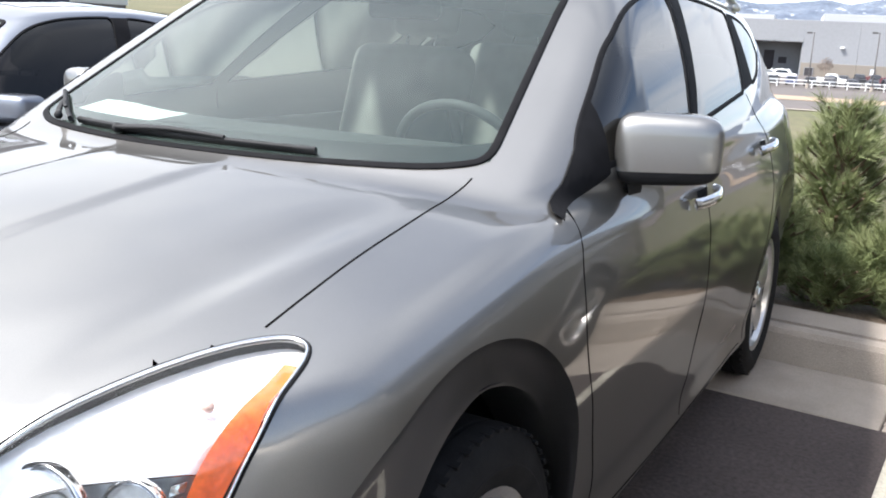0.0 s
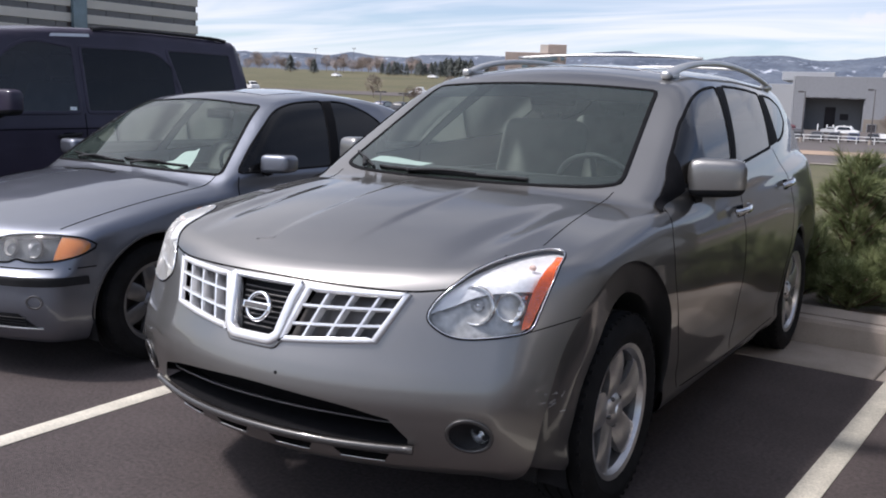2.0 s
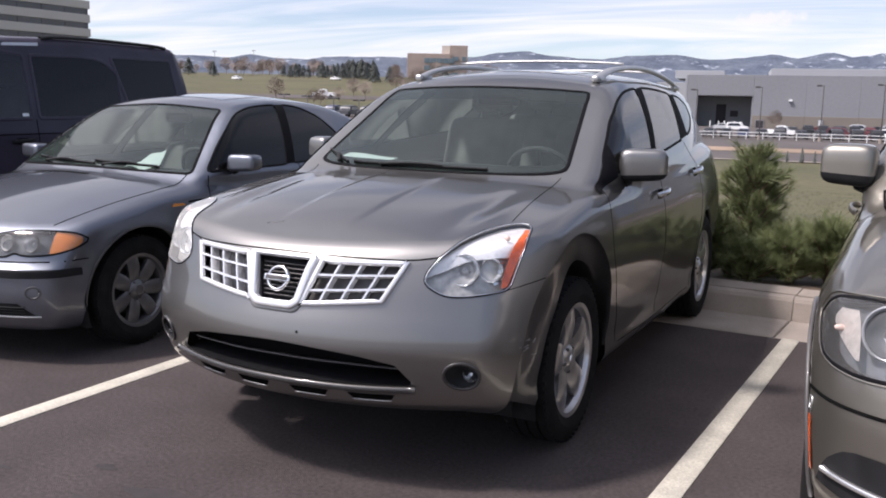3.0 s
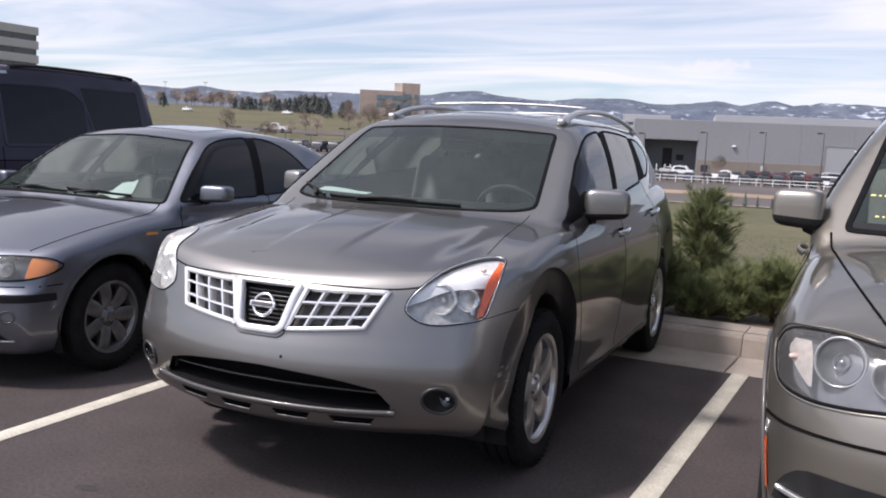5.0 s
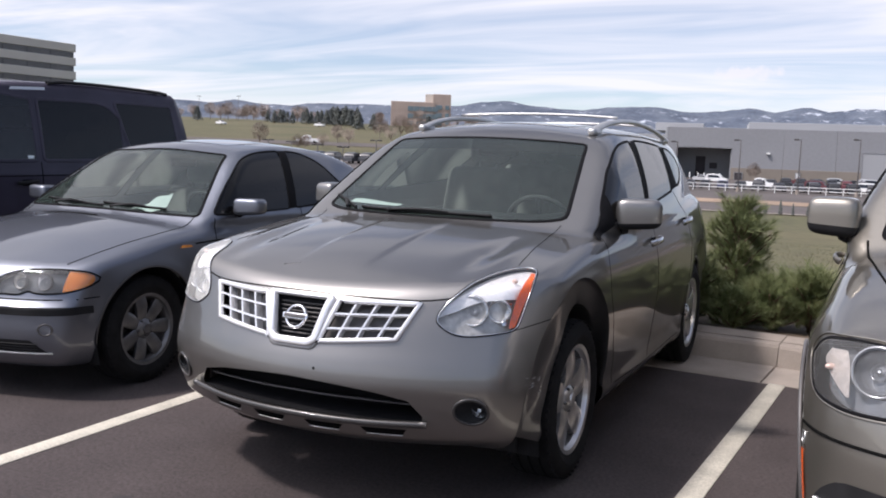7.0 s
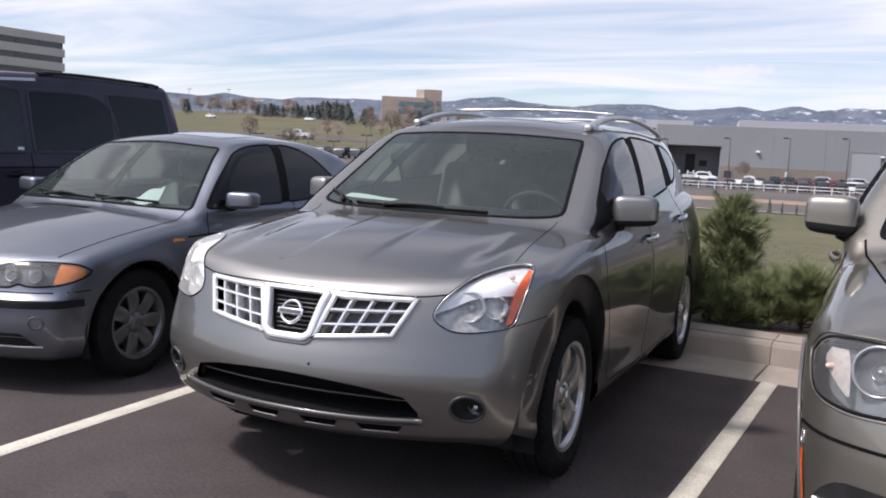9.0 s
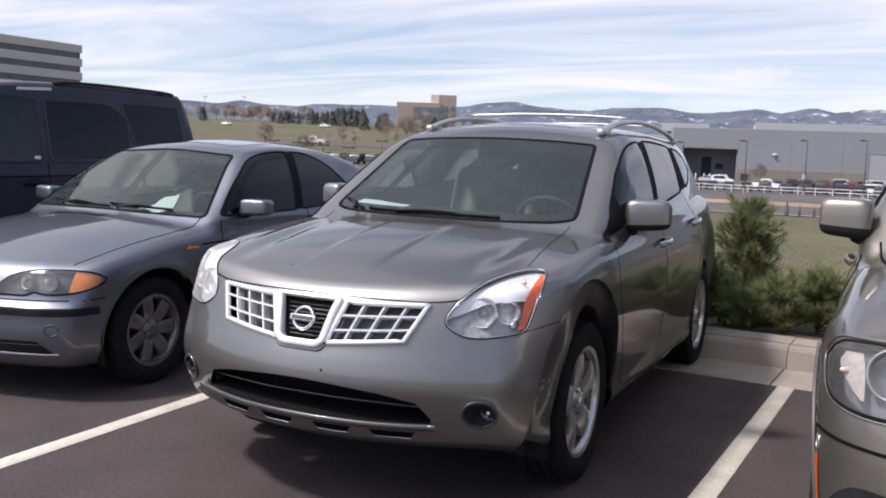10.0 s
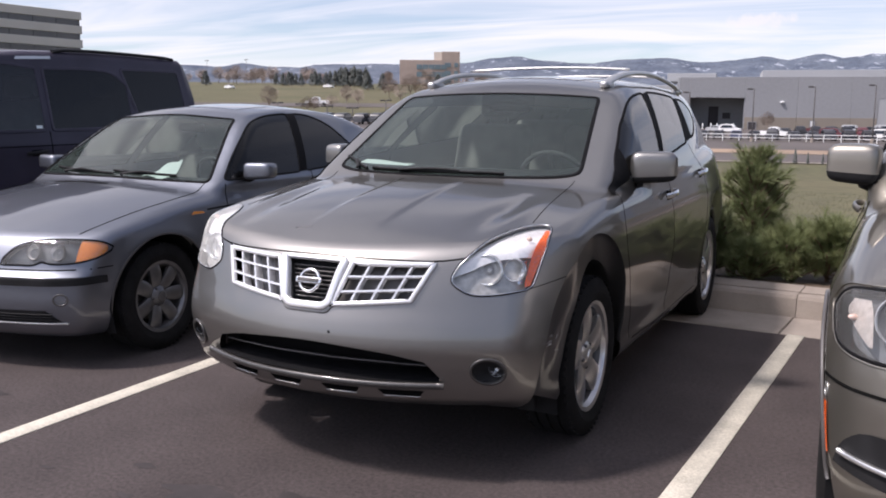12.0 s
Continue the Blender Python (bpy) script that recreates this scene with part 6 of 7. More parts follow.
# gutter slabs and kerb stones, laid slightly askew to the bays
kerb = tagged(new("kerb"), "grey concrete kerb with gutter slabs and joints", "kerb", kind="structure")
kerb.matrix_basis = pose(1.42, 2.91, 0, 0, 0, -4)
slab = make_mesh("gutter_slab", box(3.035, 0.54, 0.05, (0, 0, 0), 0.006, 1), M_CONCRETE, smooth=False)
KS = [(-0.100, -0.04), (-0.092, 0.01), (-0.065, 0.125), (-0.050, 0.148), (-0.02, 0.156), (0.012, 0.156), (0.016, 0.128), (0.042, 0.128), (0.046, 0.158), (0.285, 0.163), (0.295, 0.155), (0.30, -0.04)]
kv, kf = [], []
for i, x in enumerate((-1.518, 1.518)):
    kv += [(x, a, b) for a, b in KS]
k = len(KS)
kf = [(i, (i + 1) % k, k + (i + 1) % k, k + i) for i in range(k)] + [tuple(range(k))[::-1], tuple(range(k, 2 * k))]
stone = make_mesh("kerb_stone", (kv, [q[::-1] for q in kf]), M_CONCRETE, smooth=False)
for i in range(-9, 7):
    for nm, me, y, z in (("gutter_slab", slab, -0.275, -0.022), ("kerb_stone", stone, 0.085, 0)):
        ob = new(nm, me)
        ob.parent = kerb
        ob.matrix_basis = pose(1.52 + 3.04 * i + (0.0 if nm == "kerb_stone" else -0.01), y, z + 0.002 * (i % 3))

# soil bed behind the kerb
sb = []
for j in range(12):
    row = []
    for i in range(80):
        x, y = -26 + 50 * i / 79, 3.27 + 1.75 * j / 11 - 0.07 * (-26 + 50 * i / 79 - 1.42)
        row.append((x, y, 0.125 + 0.03 * noise.noise((x * 1.7, y * 1.7, 0)) - 0.16 * max(0, (j - 7) / 4) ** 2))
    sb.append(row)
tagged(part("planting_bed", sheet(np.array(sb)), M_SOIL), "brown mulch planting bed behind the kerb", "planting bed", kind="structure")


def stain(x, y, r, seed):
    rnd = random.Random(seed)
    n = 26
    vs = [(x, y, 0.0022)]
    for i in range(n):
        a = 2 * math.pi * i / n
        q = r * (0.65 + 0.5 * noise.noise((math.cos(a) * 1.6 + seed * 7.1, math.sin(a) * 1.6, seed)))
        vs.append((x + q * math.cos(a) * 1.5, y + q * math.sin(a) * 0.8, 0.0018))
    tagged(part("oil_stain", (vs, [(0, 1 + i, 1 + (i + 1) % n) for i in range(n)]), M_STAIN), "dark oil stain on the asphalt", "stain", group="oil stains", kind="structure")


for k, (x, y, r) in enumerate(((-0.25, -1.22, 0.13), (0.05, -1.32, 0.08), (0.28, -1.18, 0.06), (-0.62, -1.12, 0.05), (0.40, -1.45, 0.04), (0.12, -1.10, 0.10), (0.55, -1.22, 0.07), (-0.48, -1.36, 0.035), (-0.05, -1.52, 0.045), (-1.95, -0.75, 0.06), (-0.95, -1.30, 0.03), (0.75, -1.05, 0.05))):
    stain(x, y, r, k + 1)
strip("road", M_ROAD, -15, 30, 82, 101, "grey road below the grass slope", "road")
strip("pavement", M_CONCRETE, -15, 30, 78.5, 80.5, "pale concrete pavement beside the road", "pavement", lift=0.08)
strip("dirt_verge", M_DIRT, -15, 30, 101.5, 114, "bare tan dirt verge", "verge", lift=0.07)
strip("bank", M_ROAD, -15, 30, 114.5, 152, "brown-grey asphalt drive", "road", lift=0.04)
strip("far_car_park", M_ROAD, -16, 30, 153, 262, "grey asphalt car park by the warehouse", "car park", lift=0.06, rows=10)
strip("lower_car_park", M_ROAD, -52, -23, 128, 162, "grey asphalt car park below the field", "car park", lift=0.07)
strip("field_road", M_ROAD, -62, -24, 215, 232, "grey road across the field", "road", lift=0.10)

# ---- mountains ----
# the blue of distance haze is put into the hill colours
M_MOUNTAIN = material("haze_blue_wooded_hills", (0.050, 0.066, 0.098), rough=1.0, color2=(0.115, 0.135, 0.170), noise_scale=0.0085, fine=0.25, fine_scale=0.06)
M_SNOW = material("snow_field", (0.70, 0.74, 0.80), rough=0.9, noise_amt=0.1, noise_scale=0.02)
M_FOOTHILL = material("foothill_scrub", (0.15, 0.155, 0.135), rough=1.0, color2=(0.24, 0.21, 0.165), noise_scale=0.02, fine=0.25, fine_scale=0.1)


def ridge_el(az, k):
    base = spline((-80, 2.2), (-45, 2.4), (-41.1, 2.47), (-39.9, 2.38), (-38.3, 2.64), (-36.9, 2.45), (-35.2, 2.43), (-33.9, 2.62), (-31, 2.68), (-24.8, 2.82), (-23.4, 3.06), (-21.9, 3.2),
                  (-20.3, 2.97), (-18.6, 2.85), (-17.2, 2.80), (-15.1, 3.03), (-12.8, 3.09), (-10.8, 2.83), (-8.9, 2.95), (-7.3, 3.14), (-6, 2.94), (-4.2, 3.24), (-3, 2.99), (-1.5, 3.2), (2, 3.1), (6, 3.0), (30, 2.8), (60, 2.5))
    return float(base(az)) + 0.06 * noise.noise((az * 0.9, k, 0)) + 0.05 * noise.noise((az * 2.2, k, 3)) + 0.035 * noise.noise((az * 5.6, k, 5))


def mountain_range(name, d, k, scale, mat, label):
    rows = []
    az = np.linspace(-85, 60, 300)
    for a in az:
        top = ridge_el(a, k) * scale
        col = []
        for j in range(9):
            u = j / 8
            dd = d - (1 - u) * 700
            x, y, z = polar(a, dd, top * (0.15 + 0.85 * u) + 0.18 * (u - u * u) * noise.noise((a * 2.0, u * 3, k)) * 4)
            col.append((x, y, z if j else -30))
        rows.append(col)
    v, f, *_ = sheet(np.array(rows))
    ob = tagged(part(name, flip((v, f)), mat), label, "mountains", kind="structure")
    return ob


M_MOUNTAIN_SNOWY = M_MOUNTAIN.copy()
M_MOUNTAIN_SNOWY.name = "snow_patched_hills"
nt = M_MOUNTAIN_SNOWY.node_tree
b = nt.nodes["Principled BSDF"]
src = b.inputs["Base Color"].links[0].from_socket
tcn = nt.nodes.new("ShaderNodeTexCoord")
sn = nt.nodes.new("ShaderNodeTexNoise")
sn.inputs["Scale"].default_value, sn.inputs["Detail"].default_value, sn.inputs["Roughness"].default_value = 0.013, 8, 0.7
nt.links.new(tcn.outputs["Object"], sn.inputs["Vector"])
mr = nt.nodes.new("ShaderNodeMapRange")
mr.inputs["From Min"].default_value, mr.inputs["From Max"].default_value = 0.57, 0.68
nt.links.new(sn.outputs["Fac"], mr.inputs["Value"])
mxs = nt.nodes.new("ShaderNodeMix")
mxs.data_type = "RGBA"
nt.links.new(mr.outputs[0], mxs.inputs["Factor"])
nt.links.new(src, mxs.inputs["A"])
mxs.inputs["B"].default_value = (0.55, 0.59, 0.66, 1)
nt.links.new(mxs.outputs["Result"], b.inputs["Base Color"])
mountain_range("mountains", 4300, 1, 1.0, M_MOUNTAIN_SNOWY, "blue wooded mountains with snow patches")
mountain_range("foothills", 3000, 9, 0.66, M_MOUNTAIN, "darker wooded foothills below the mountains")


# ---- buildings ----
M_PANEL = material("grey_wall_panel", (0.25, 0.255, 0.268), rough=0.8, noise_amt=0.04, noise_scale=0.06, fine=0.05, fine_scale=1.5)
M_PANEL_LIGHT = material("white_wall_panel", (0.34, 0.348, 0.36), rough=0.8, noise_amt=0.04, noise_scale=0.06)
M_PLINTH = material("tan_plinth", (0.23, 0.20, 0.168), rough=0.85, noise_amt=0.06, noise_scale=0.2)
M_DARK = material("dark_recess", (0.055, 0.05, 0.055), rough=0.9, noise_amt=0.2, noise_scale=0.3)
# red brick, paled so that distance haze sits in its colour
M_BRICK = material("haze_paled_brick", (0.42, 0.33, 0.285), rough=0.9, noise_amt=0.1, noise_scale=0.2)
M_TAN = material("tan_concrete_band", (0.60, 0.56, 0.50), rough=0.85, noise_amt=0.05, noise_scale=0.1)
M_BAND = material("dark_window_band", (0.10, 0.085, 0.085), rough=0.12, noise_amt=0.15, noise_scale=0.15)
M_WINDOW = material("blue_grey_window", (0.13, 0.18, 0.21), rough=0.1, noise_amt=0.2, noise_scale=0.3)
M_STEEL = material("white_painted_steel", (0.75, 0.75, 0.74), rough=0.5, noise_amt=0.06, noise_scale=2)
M_POLE = material("dark_bronze_pole", (0.045, 0.04, 0.04), rough=0.5, noise_amt=0.15, noise_scale=1)


def facing(az0, d0, az1, d1, base_el=None):
    """The frame of a wall from one bearing to another: x along it, y away from the viewer, and its length."""
    p0, p1 = polar(az0, d0), polar(az1, d1)
    length = math.dist(p0[:2], p1[:2])
    return pose(p0[0], p0[1], min(p0[2], p1[2]), 0, 0, math.degrees(math.atan2(p1[1] - p0[1], p1[0] - p0[0]))), length


def build_warehouse():
    m, L = facing(-11.95, 238, 16, 262)
    wh = thing("warehouse", "long pale grey warehouse with tan plinth and loading bay", "warehouse")
    wh.matrix_basis = m
    H, D = 12.7, 60
    b0, b1, bh = 2.3, 15.6, 7.6
    part("wall", box(b0, 0.6, H, (b0 / 2, 0.3, H / 2), 0.05, 1), M_PANEL, wh, smooth=False)
    part("wall", box(b1 - b0, 0.6, H - bh, ((b0 + b1) / 2, 0.3, (H + bh) / 2), 0.05, 1), M_PANEL, wh, smooth=False)
    n = 9
    for i in range(n):
        w = (L - b1) / n
        part("wall", box(w - 0.03, 0.6, H, (b1 + w * (i + 0.5), 0.3, H / 2), 0.03, 1), M_PANEL, wh, smooth=False)
        part("plinth", box(w - 0.03, 0.2, 3.0, (b1 + w * (i + 0.5), -0.12, 1.5), 0.03, 1), M_PLINTH, wh, smooth=False)
    part("side_wall", box(0.6, D, H, (-0.35, D / 2, H / 2), 0.05, 1), M_PANEL_LIGHT, wh, smooth=False)
    part("annex", box(8, 30, H - 1.5, (-5.2, 34, (H - 1.5) / 2), 0.05, 1), M_PANEL_LIGHT, wh, smooth=False)
    part("roof", box(L, D, 0.4, (L / 2, D / 2 + 0.7, H - 0.4)), M_PANEL, wh, smooth=False)
    for x0, x1, h in ((-5, 8, 2.2), (20, 62, 2.9), (72, 100, 2.4)):
        part("upper_roof", box(x1 - x0, 25, h, ((x0 + x1) / 2, 40, H + h / 2 - 0.2), 0.05, 1), M_PANEL_LIGHT, wh, smooth=False)
    # loading bay
    part("bay_back", box(b1 - b0, 0.3, bh, ((b0 + b1) / 2, 9, bh / 2)), M_PANEL, wh, smooth=False)
    part("bay_ceiling", box(b1 - b0, 9, 0.3, ((b0 + b1) / 2, 4.5, bh + 0.15)), M_DARK, wh, smooth=False)
    for x in (b0, b1):
        part("bay_side", box(0.3, 9, bh, (x + (0.15 if x == b0 else -0.15), 4.9, bh / 2)), M_PANEL, wh, smooth=False)
    part("bay_door", box(2.4, 0.3, 5.6, (b0 + 5.8, 8.7, 2.8)), M_DARK, wh, smooth=False)
    part("bay_door", box(1.9, 0.3, 1.5, (b0 + 9.0, 8.7, 3.3)), M_DARK, wh, smooth=False)
    for x in (3.6, 5.6, 7.0, 9.3, 10.8):
        part("bollard", lathe([(0, 1.5), (0.14, 1.46), (0.16, 1.35), (0.16, 0)], 10, "z"), M_STEEL, wh).location = (b0 + x, -0.8, 0)
    # small doors and wall lights
    for x, w, h, mat in ((b1 + 1.8, 1.9, 1.9, M_DARK), (b1 + 15.5, 1.0, 2.3, M_STEEL), (48.5, 6.5, 7.6, M_PANEL_LIGHT), (57, 1.3, 2.4, M_STEEL)):
        door = part("door", box(w, 0.12, h, (x, -0.26, h / 2), 0.02, 1), mat, wh, smooth=False)
        part("door_frame", join(box(0.15, 0.2, h, (x - w / 2, -0.30, h / 2)), box(0.15, 0.2, h, (x + w / 2, -0.30, h / 2)), box(w + 0.3, 0.2, 0.15, (x, -0.30, h))), M_PANEL, door, smooth=False)
    for x in (b1 + 8.5, b1 + 36.5, b1 + 62):
        part("wall_light", box(0.9, 0.6, 0.45, (x, -0.3, 6.7), 0.12, 2), M_STEEL, wh, smooth=False)


build_warehouse()


def build_brick_office():
    m, L = facing(-28.95, 470, -25.25, 470)
    bo = thing("brick_office", "red brick office block with glass front", "office building")
    bo.matrix_basis = m
    H = 14.5
    part("wall", box(L * 0.78, 16, H, (L * 0.39, 8, H / 2 - 2), 0.1, 1), M_BRICK, bo, smooth=False)
    part("tower", box(L * 0.30, 18, H + 4.2, (L * 0.85, 9, (H + 4.2) / 2 - 2), 0.1, 1), M_BRICK, bo, smooth=False)
    part("upper_floor", box(L * 0.42, 12, 4.2, (L * 0.78, 10, H + 0.2), 0.1, 1), M_TAN, bo, smooth=False)
    for j in range(3):
        for i in range(5):
            part("window", box(2.9, 0.3, 2.4, (L * 0.33 + i * 3.1, -0.1, 1.6 + j * 3.7), 0.05, 1), M_WINDOW, bo, smooth=False)
    for j in range(3):
        part("window", box(3.2, 0.3, 2.2, (L * 0.80, -0.3, 2 + j * 4), 0.05, 1), M_WINDOW, bo, smooth=False)
        part("window", box(2.0, 0.3, 2.2, (L * 0.94, -0.3, 2 + j * 4), 0.05, 1), M_WINDOW, bo, smooth=False)


build_brick_office()


def build_banded_office():
    m, L = facing(-66, 215, -47.35, 262)
    of = thing("office_tower", "tan concrete office tower with dark window bands", "office building")
    of.matrix_basis = m
    base = m.translation.z
    top = EYE0[2] + 262 * math.tan(radians(5.28)) - base
    fl = 3.55
    z = top
    k = 0
    while z > 0.5:
        part("spandrel", box(L, 26, 2.05, (L / 2, 13, z - 1.02), 0.06, 1), M_TAN, of, smooth=False)
        z -= 2.05
        part("window_band", box(L - 0.8, 25.2, fl - 2.05, (L / 2, 13, z - (fl - 2.05) / 2)), M_BAND, of, smooth=False)
        for i in range(14):
            part("mullion", box(0.14, 0.1, fl - 2.05, (0.8 + (L - 1.6) * i / 13, 0.38, z - (fl - 2.05) / 2)), M_DARK, of, smooth=False)
        z -= fl - 2.05
        k += 1
    part("roof_house", box(L * 0.55, 14, 3.2, (L * 0.42, 15, top + 1.6), 0.06, 1), M_TAN, of, smooth=False)
    part("stair_glass", box(3.6, 1.2, top + 1.0, (L * 0.60, -0.5, (top + 1.0) / 2), 0.05, 1), M_WINDOW, of, smooth=False)


build_banded_office()


def light_pole(az, d, top_el, arms=2):
    x, y, z = polar(az, d)
    h = EYE0[2] + d * math.tan(radians(top_el)) - z
    lp = thing("lamp_post", "dark bronze car park lamp post with box head", "lamp post", group="lamp posts")
    lp.matrix_basis = pose(x, y, z)
    part("pole", lathe([(0.0, h), (0.075, h), (0.10, 0.9), (0.11, 0.0)], 10, "z"), M_POLE, lp)
    part("base", lathe([(0.0, 0.75), (0.26, 0.75), (0.28, 0.70), (0.28, 0.0)], 14, "z"), M_CONCRETE, lp)
    for s in ((-1, 1) if arms == 2 else (-1,)):
        part("arm", tube([(0, 0, h - 0.12), (s * 0.45, 0, h - 0.08)], 0.04), M_POLE, lp)
        part("lamp_head", box(0.75, 0.45, 0.24, (s * 0.62, 0, h - 0.06), 0.05, 2), M_POLE, lp, smooth=False)


for az, el, arms in ((-11.35, 1.10, 1), (-7.72, 1.30, 1), (-4.40, 1.42, 1), (-1.24, 1.50, 1), (2.0, 1.55, 1)):
    light_pole(az, 150, el, arms)
for az, d, el in ((-31.85, 142, 0.05), (-29.8, 150, 0.52), (-36.4, 150, 0.33), (-35.0, 160, 0.25), (-33.4, 145, 0.15), (-38.2, 440, 2.85), (-40.5, 420, 2.75)):
    light_pole(az, d, el)


def build_railing():
    rl = thing("railing", "white painted steel railing along the far car park", "railing")
    pts = [polar(a, 152.5) for a in np.linspace(-14, 12, 29)]
    for p in pts:
        part("post", box(0.12, 0.12, 1.15, (p[0], p[1], p[2] + 0.57), 0.02, 1), M_STEEL, rl, smooth=False)
    for h in (1.10, 0.58):
        part("rail", tube([(p[0], p[1], p[2] + h) for p in pts], 0.055), M_STEEL, rl)


build_railing()

# ---- far parked cars ----
CAR_COLOURS = {"white": (0.75, 0.75, 0.74), "black": (0.02, 0.02, 0.022), "dark grey": (0.045, 0.045, 0.05), "silver": (0.42, 0.43, 0.44), "dark red": (0.10, 0.025, 0.03), "dark blue": (0.03, 0.04, 0.09)}
FAR_PAINT = {k: material(k.replace(" ", "_") + "_far_paint", c, rough=0.4, coat=0.15, noise_amt=0.05, noise_scale=1) for k, c in CAR_COLOURS.items()}
FAR_KINDS = {
    "saloon": (4.5, 1.75, [(-2.2, 0.55), (-2.1, 0.72), (-0.95, 0.92), (-0.25, 1.38), (0.9, 1.40), (1.55, 1.02), (2.15, 0.98), (2.25, 0.5)], (-0.75, 1.35, 1.30)),
    "van": (4.7, 1.9, [(-2.3, 0.6), (-2.2, 0.85), (-1.2, 1.05), (-0.6, 1.68), (1.9, 1.72), (2.25, 1.1), (2.33, 0.55)], (-0.95, 2.05, 1.55)),
    "pickup": (5.6, 1.95, [(-2.75, 0.65), (-2.65, 1.0), (-1.5, 1.10), (-0.9, 1.78), (0.6, 1.80), (0.85, 1.12), (2.75, 1.10), (2.8, 0.65)], (-1.2, 0.7, 1.66)),
}
FAR_MESH = {}


def far_car(kind, colour, az, d, turn):
    L, W, prof, (g0, g1, gz) = FAR_KINDS[kind]
    if kind not in FAR_MESH:
        yz = path([(a, b) for a, b in prof], 22)
        rows = []
        for x in (-1, -0.92, -0.6, 0, 0.6, 0.92, 1):
            rows.append([(x * W / 2 * (1 - 0.16 * max(0, b - 0.95) / 0.7), a, 0.32 if j in (0, len(yz) - 1) else b - 0.05 * abs(x) ** 4) for j, (a, b) in enumerate(yz)])
        v, f, *_ = sheet(np.array(rows))
        k = len(yz)
        v = [tuple(p) for p in v]
        f = f + [tuple(range(k)), tuple(range(6 * k, 7 * k))[::-1]]
        body = make_mesh("body", (v, f), None, sharp=40)
        win = []
        for s in (-1, 1):
            q = np.array([(s * (W / 2 + 0.012 - 0.02), g0 + 0.15, 1.0), (s * (W / 2 + 0.012 - 0.02), g1 - 0.1, 1.02), (s * (W / 2 - 0.07), g1 - 0.45, gz), (s * (W / 2 - 0.07), g0 + 0.6, gz)])
            win.append(([tuple(p) for p in q], [(0, 1, 2, 3) if s > 0 else (3, 2, 1, 0)]))
        ends = [(prof[2], prof[3], -1), (prof[5], prof[4], 1)] if kind != "pickup" else [(prof[2], prof[3], -1)]
        for (a0, b0), (a1, b1), sy in ends:
            q = [(sx * (W / 2 - 0.16 - 0.06 * up), (a0 + (a1 - a0) * up) + sy * 0.035, (b0 + (b1 - b0) * up) + 0.025) for sx, up in ((-1, 0.1), (1, 0.1), (1, 0.88), (-1, 0.88))]
            win.append((q, [(0, 1, 2, 3) if sy < 0 else (3, 2, 1, 0)]))
        FAR_MESH[kind] = (body, [make_mesh("glass", w, M_GLASS_ROOF, smooth=False) for w in win],
                          make_mesh("wheel", lathe([(0, 0.11), (0.20, 0.11), (0.33, 0.10), (0.34, 0), (0.33, -0.10), (0, -0.11)], 16), M_TYRE))
    body, glass, wheel = FAR_MESH[kind]
    word = {"saloon": "saloon car", "van": "people carrier", "pickup": "pickup truck"}[kind]
    c = thing("parked_car" if kind != "pickup" else "pickup_truck", "%s %s standing on asphalt" % (colour, word), "car", group="far parked cars")
    x, y, z = polar(az, d)
    c.matrix_basis = pose(x, y, z + 0.06, 0, 0, turn)
    b = new("body", body)
    b.parent = c
    if not body.materials:
        body.materials.append(FAR_PAINT["white"])
    b.material_slots[0].link = "OBJECT"
    b.material_slots[0].material = FAR_PAINT[colour]
    for g in glass:
        o = new("window", g)
        o.parent = c
    for wx in (-1, 1):
        for wy in (-0.30, 0.30):
            o = new("wheel", wheel)
            o.parent = c
            o.matrix_basis = pose(wx * (W / 2 - 0.11), wy * L, 0.33)


rnd = random.Random(5)
for az, d, kind, colour, turn in ((-6.55, 176, "pickup", "white", 86), (-8.95, 205, "van", "white", 90), (-9.7, 208, "saloon", "silver", 80), (-0.55, 172, "van", "white", 75),
                                  (-0.6, 215, "van", "silver", 90), (-12.0, 200, "van", "dark red", 20), (-3.3, 176, "van", "dark red", 85), (-34.0, 224, "pickup", "white", -65), (-44.2, 224, "pickup", "white", 60),
                                  (-39.2, 330, "saloon", "white", 70), (-33.3, 360, "saloon", "white", 80)):
    far_car(kind, colour, az, d, turn)
for i in range(12):
    far_car(rnd.choice(("saloon", "van")), rnd.choice(("black", "dark grey", "dark grey", "black", "dark blue")), -11.6 + i * 1.02 + rnd.uniform(-0.1, 0.1), 161 + rnd.uniform(-1, 1), 8 + rnd.uniform(-6, 6))
for i in range(15):
    far_car(rnd.choice(("saloon", "van", "van", "pickup")), rnd.choice(("black", "dark grey", "black", "dark red", "dark blue")), -5.9 + i * 0.82, 188 + rnd.uniform(-2, 2), 5 + rnd.uniform(-8, 8))
for i in range(9):
    far_car(rnd.choice(("saloon", "van")), rnd.choice(("black", "dark grey", "silver", "dark red")), -4.2 + i * 0.95, 214, 90)
for i in range(13):
    far_car(rnd.choice(("saloon", "van")), rnd.choice(("black", "dark grey", "dark grey", "dark blue", "black")), -41 + i * 0.95 + rnd.uniform(-0.2, 0.2), 150 + rnd.uniform(-2, 2), 10)

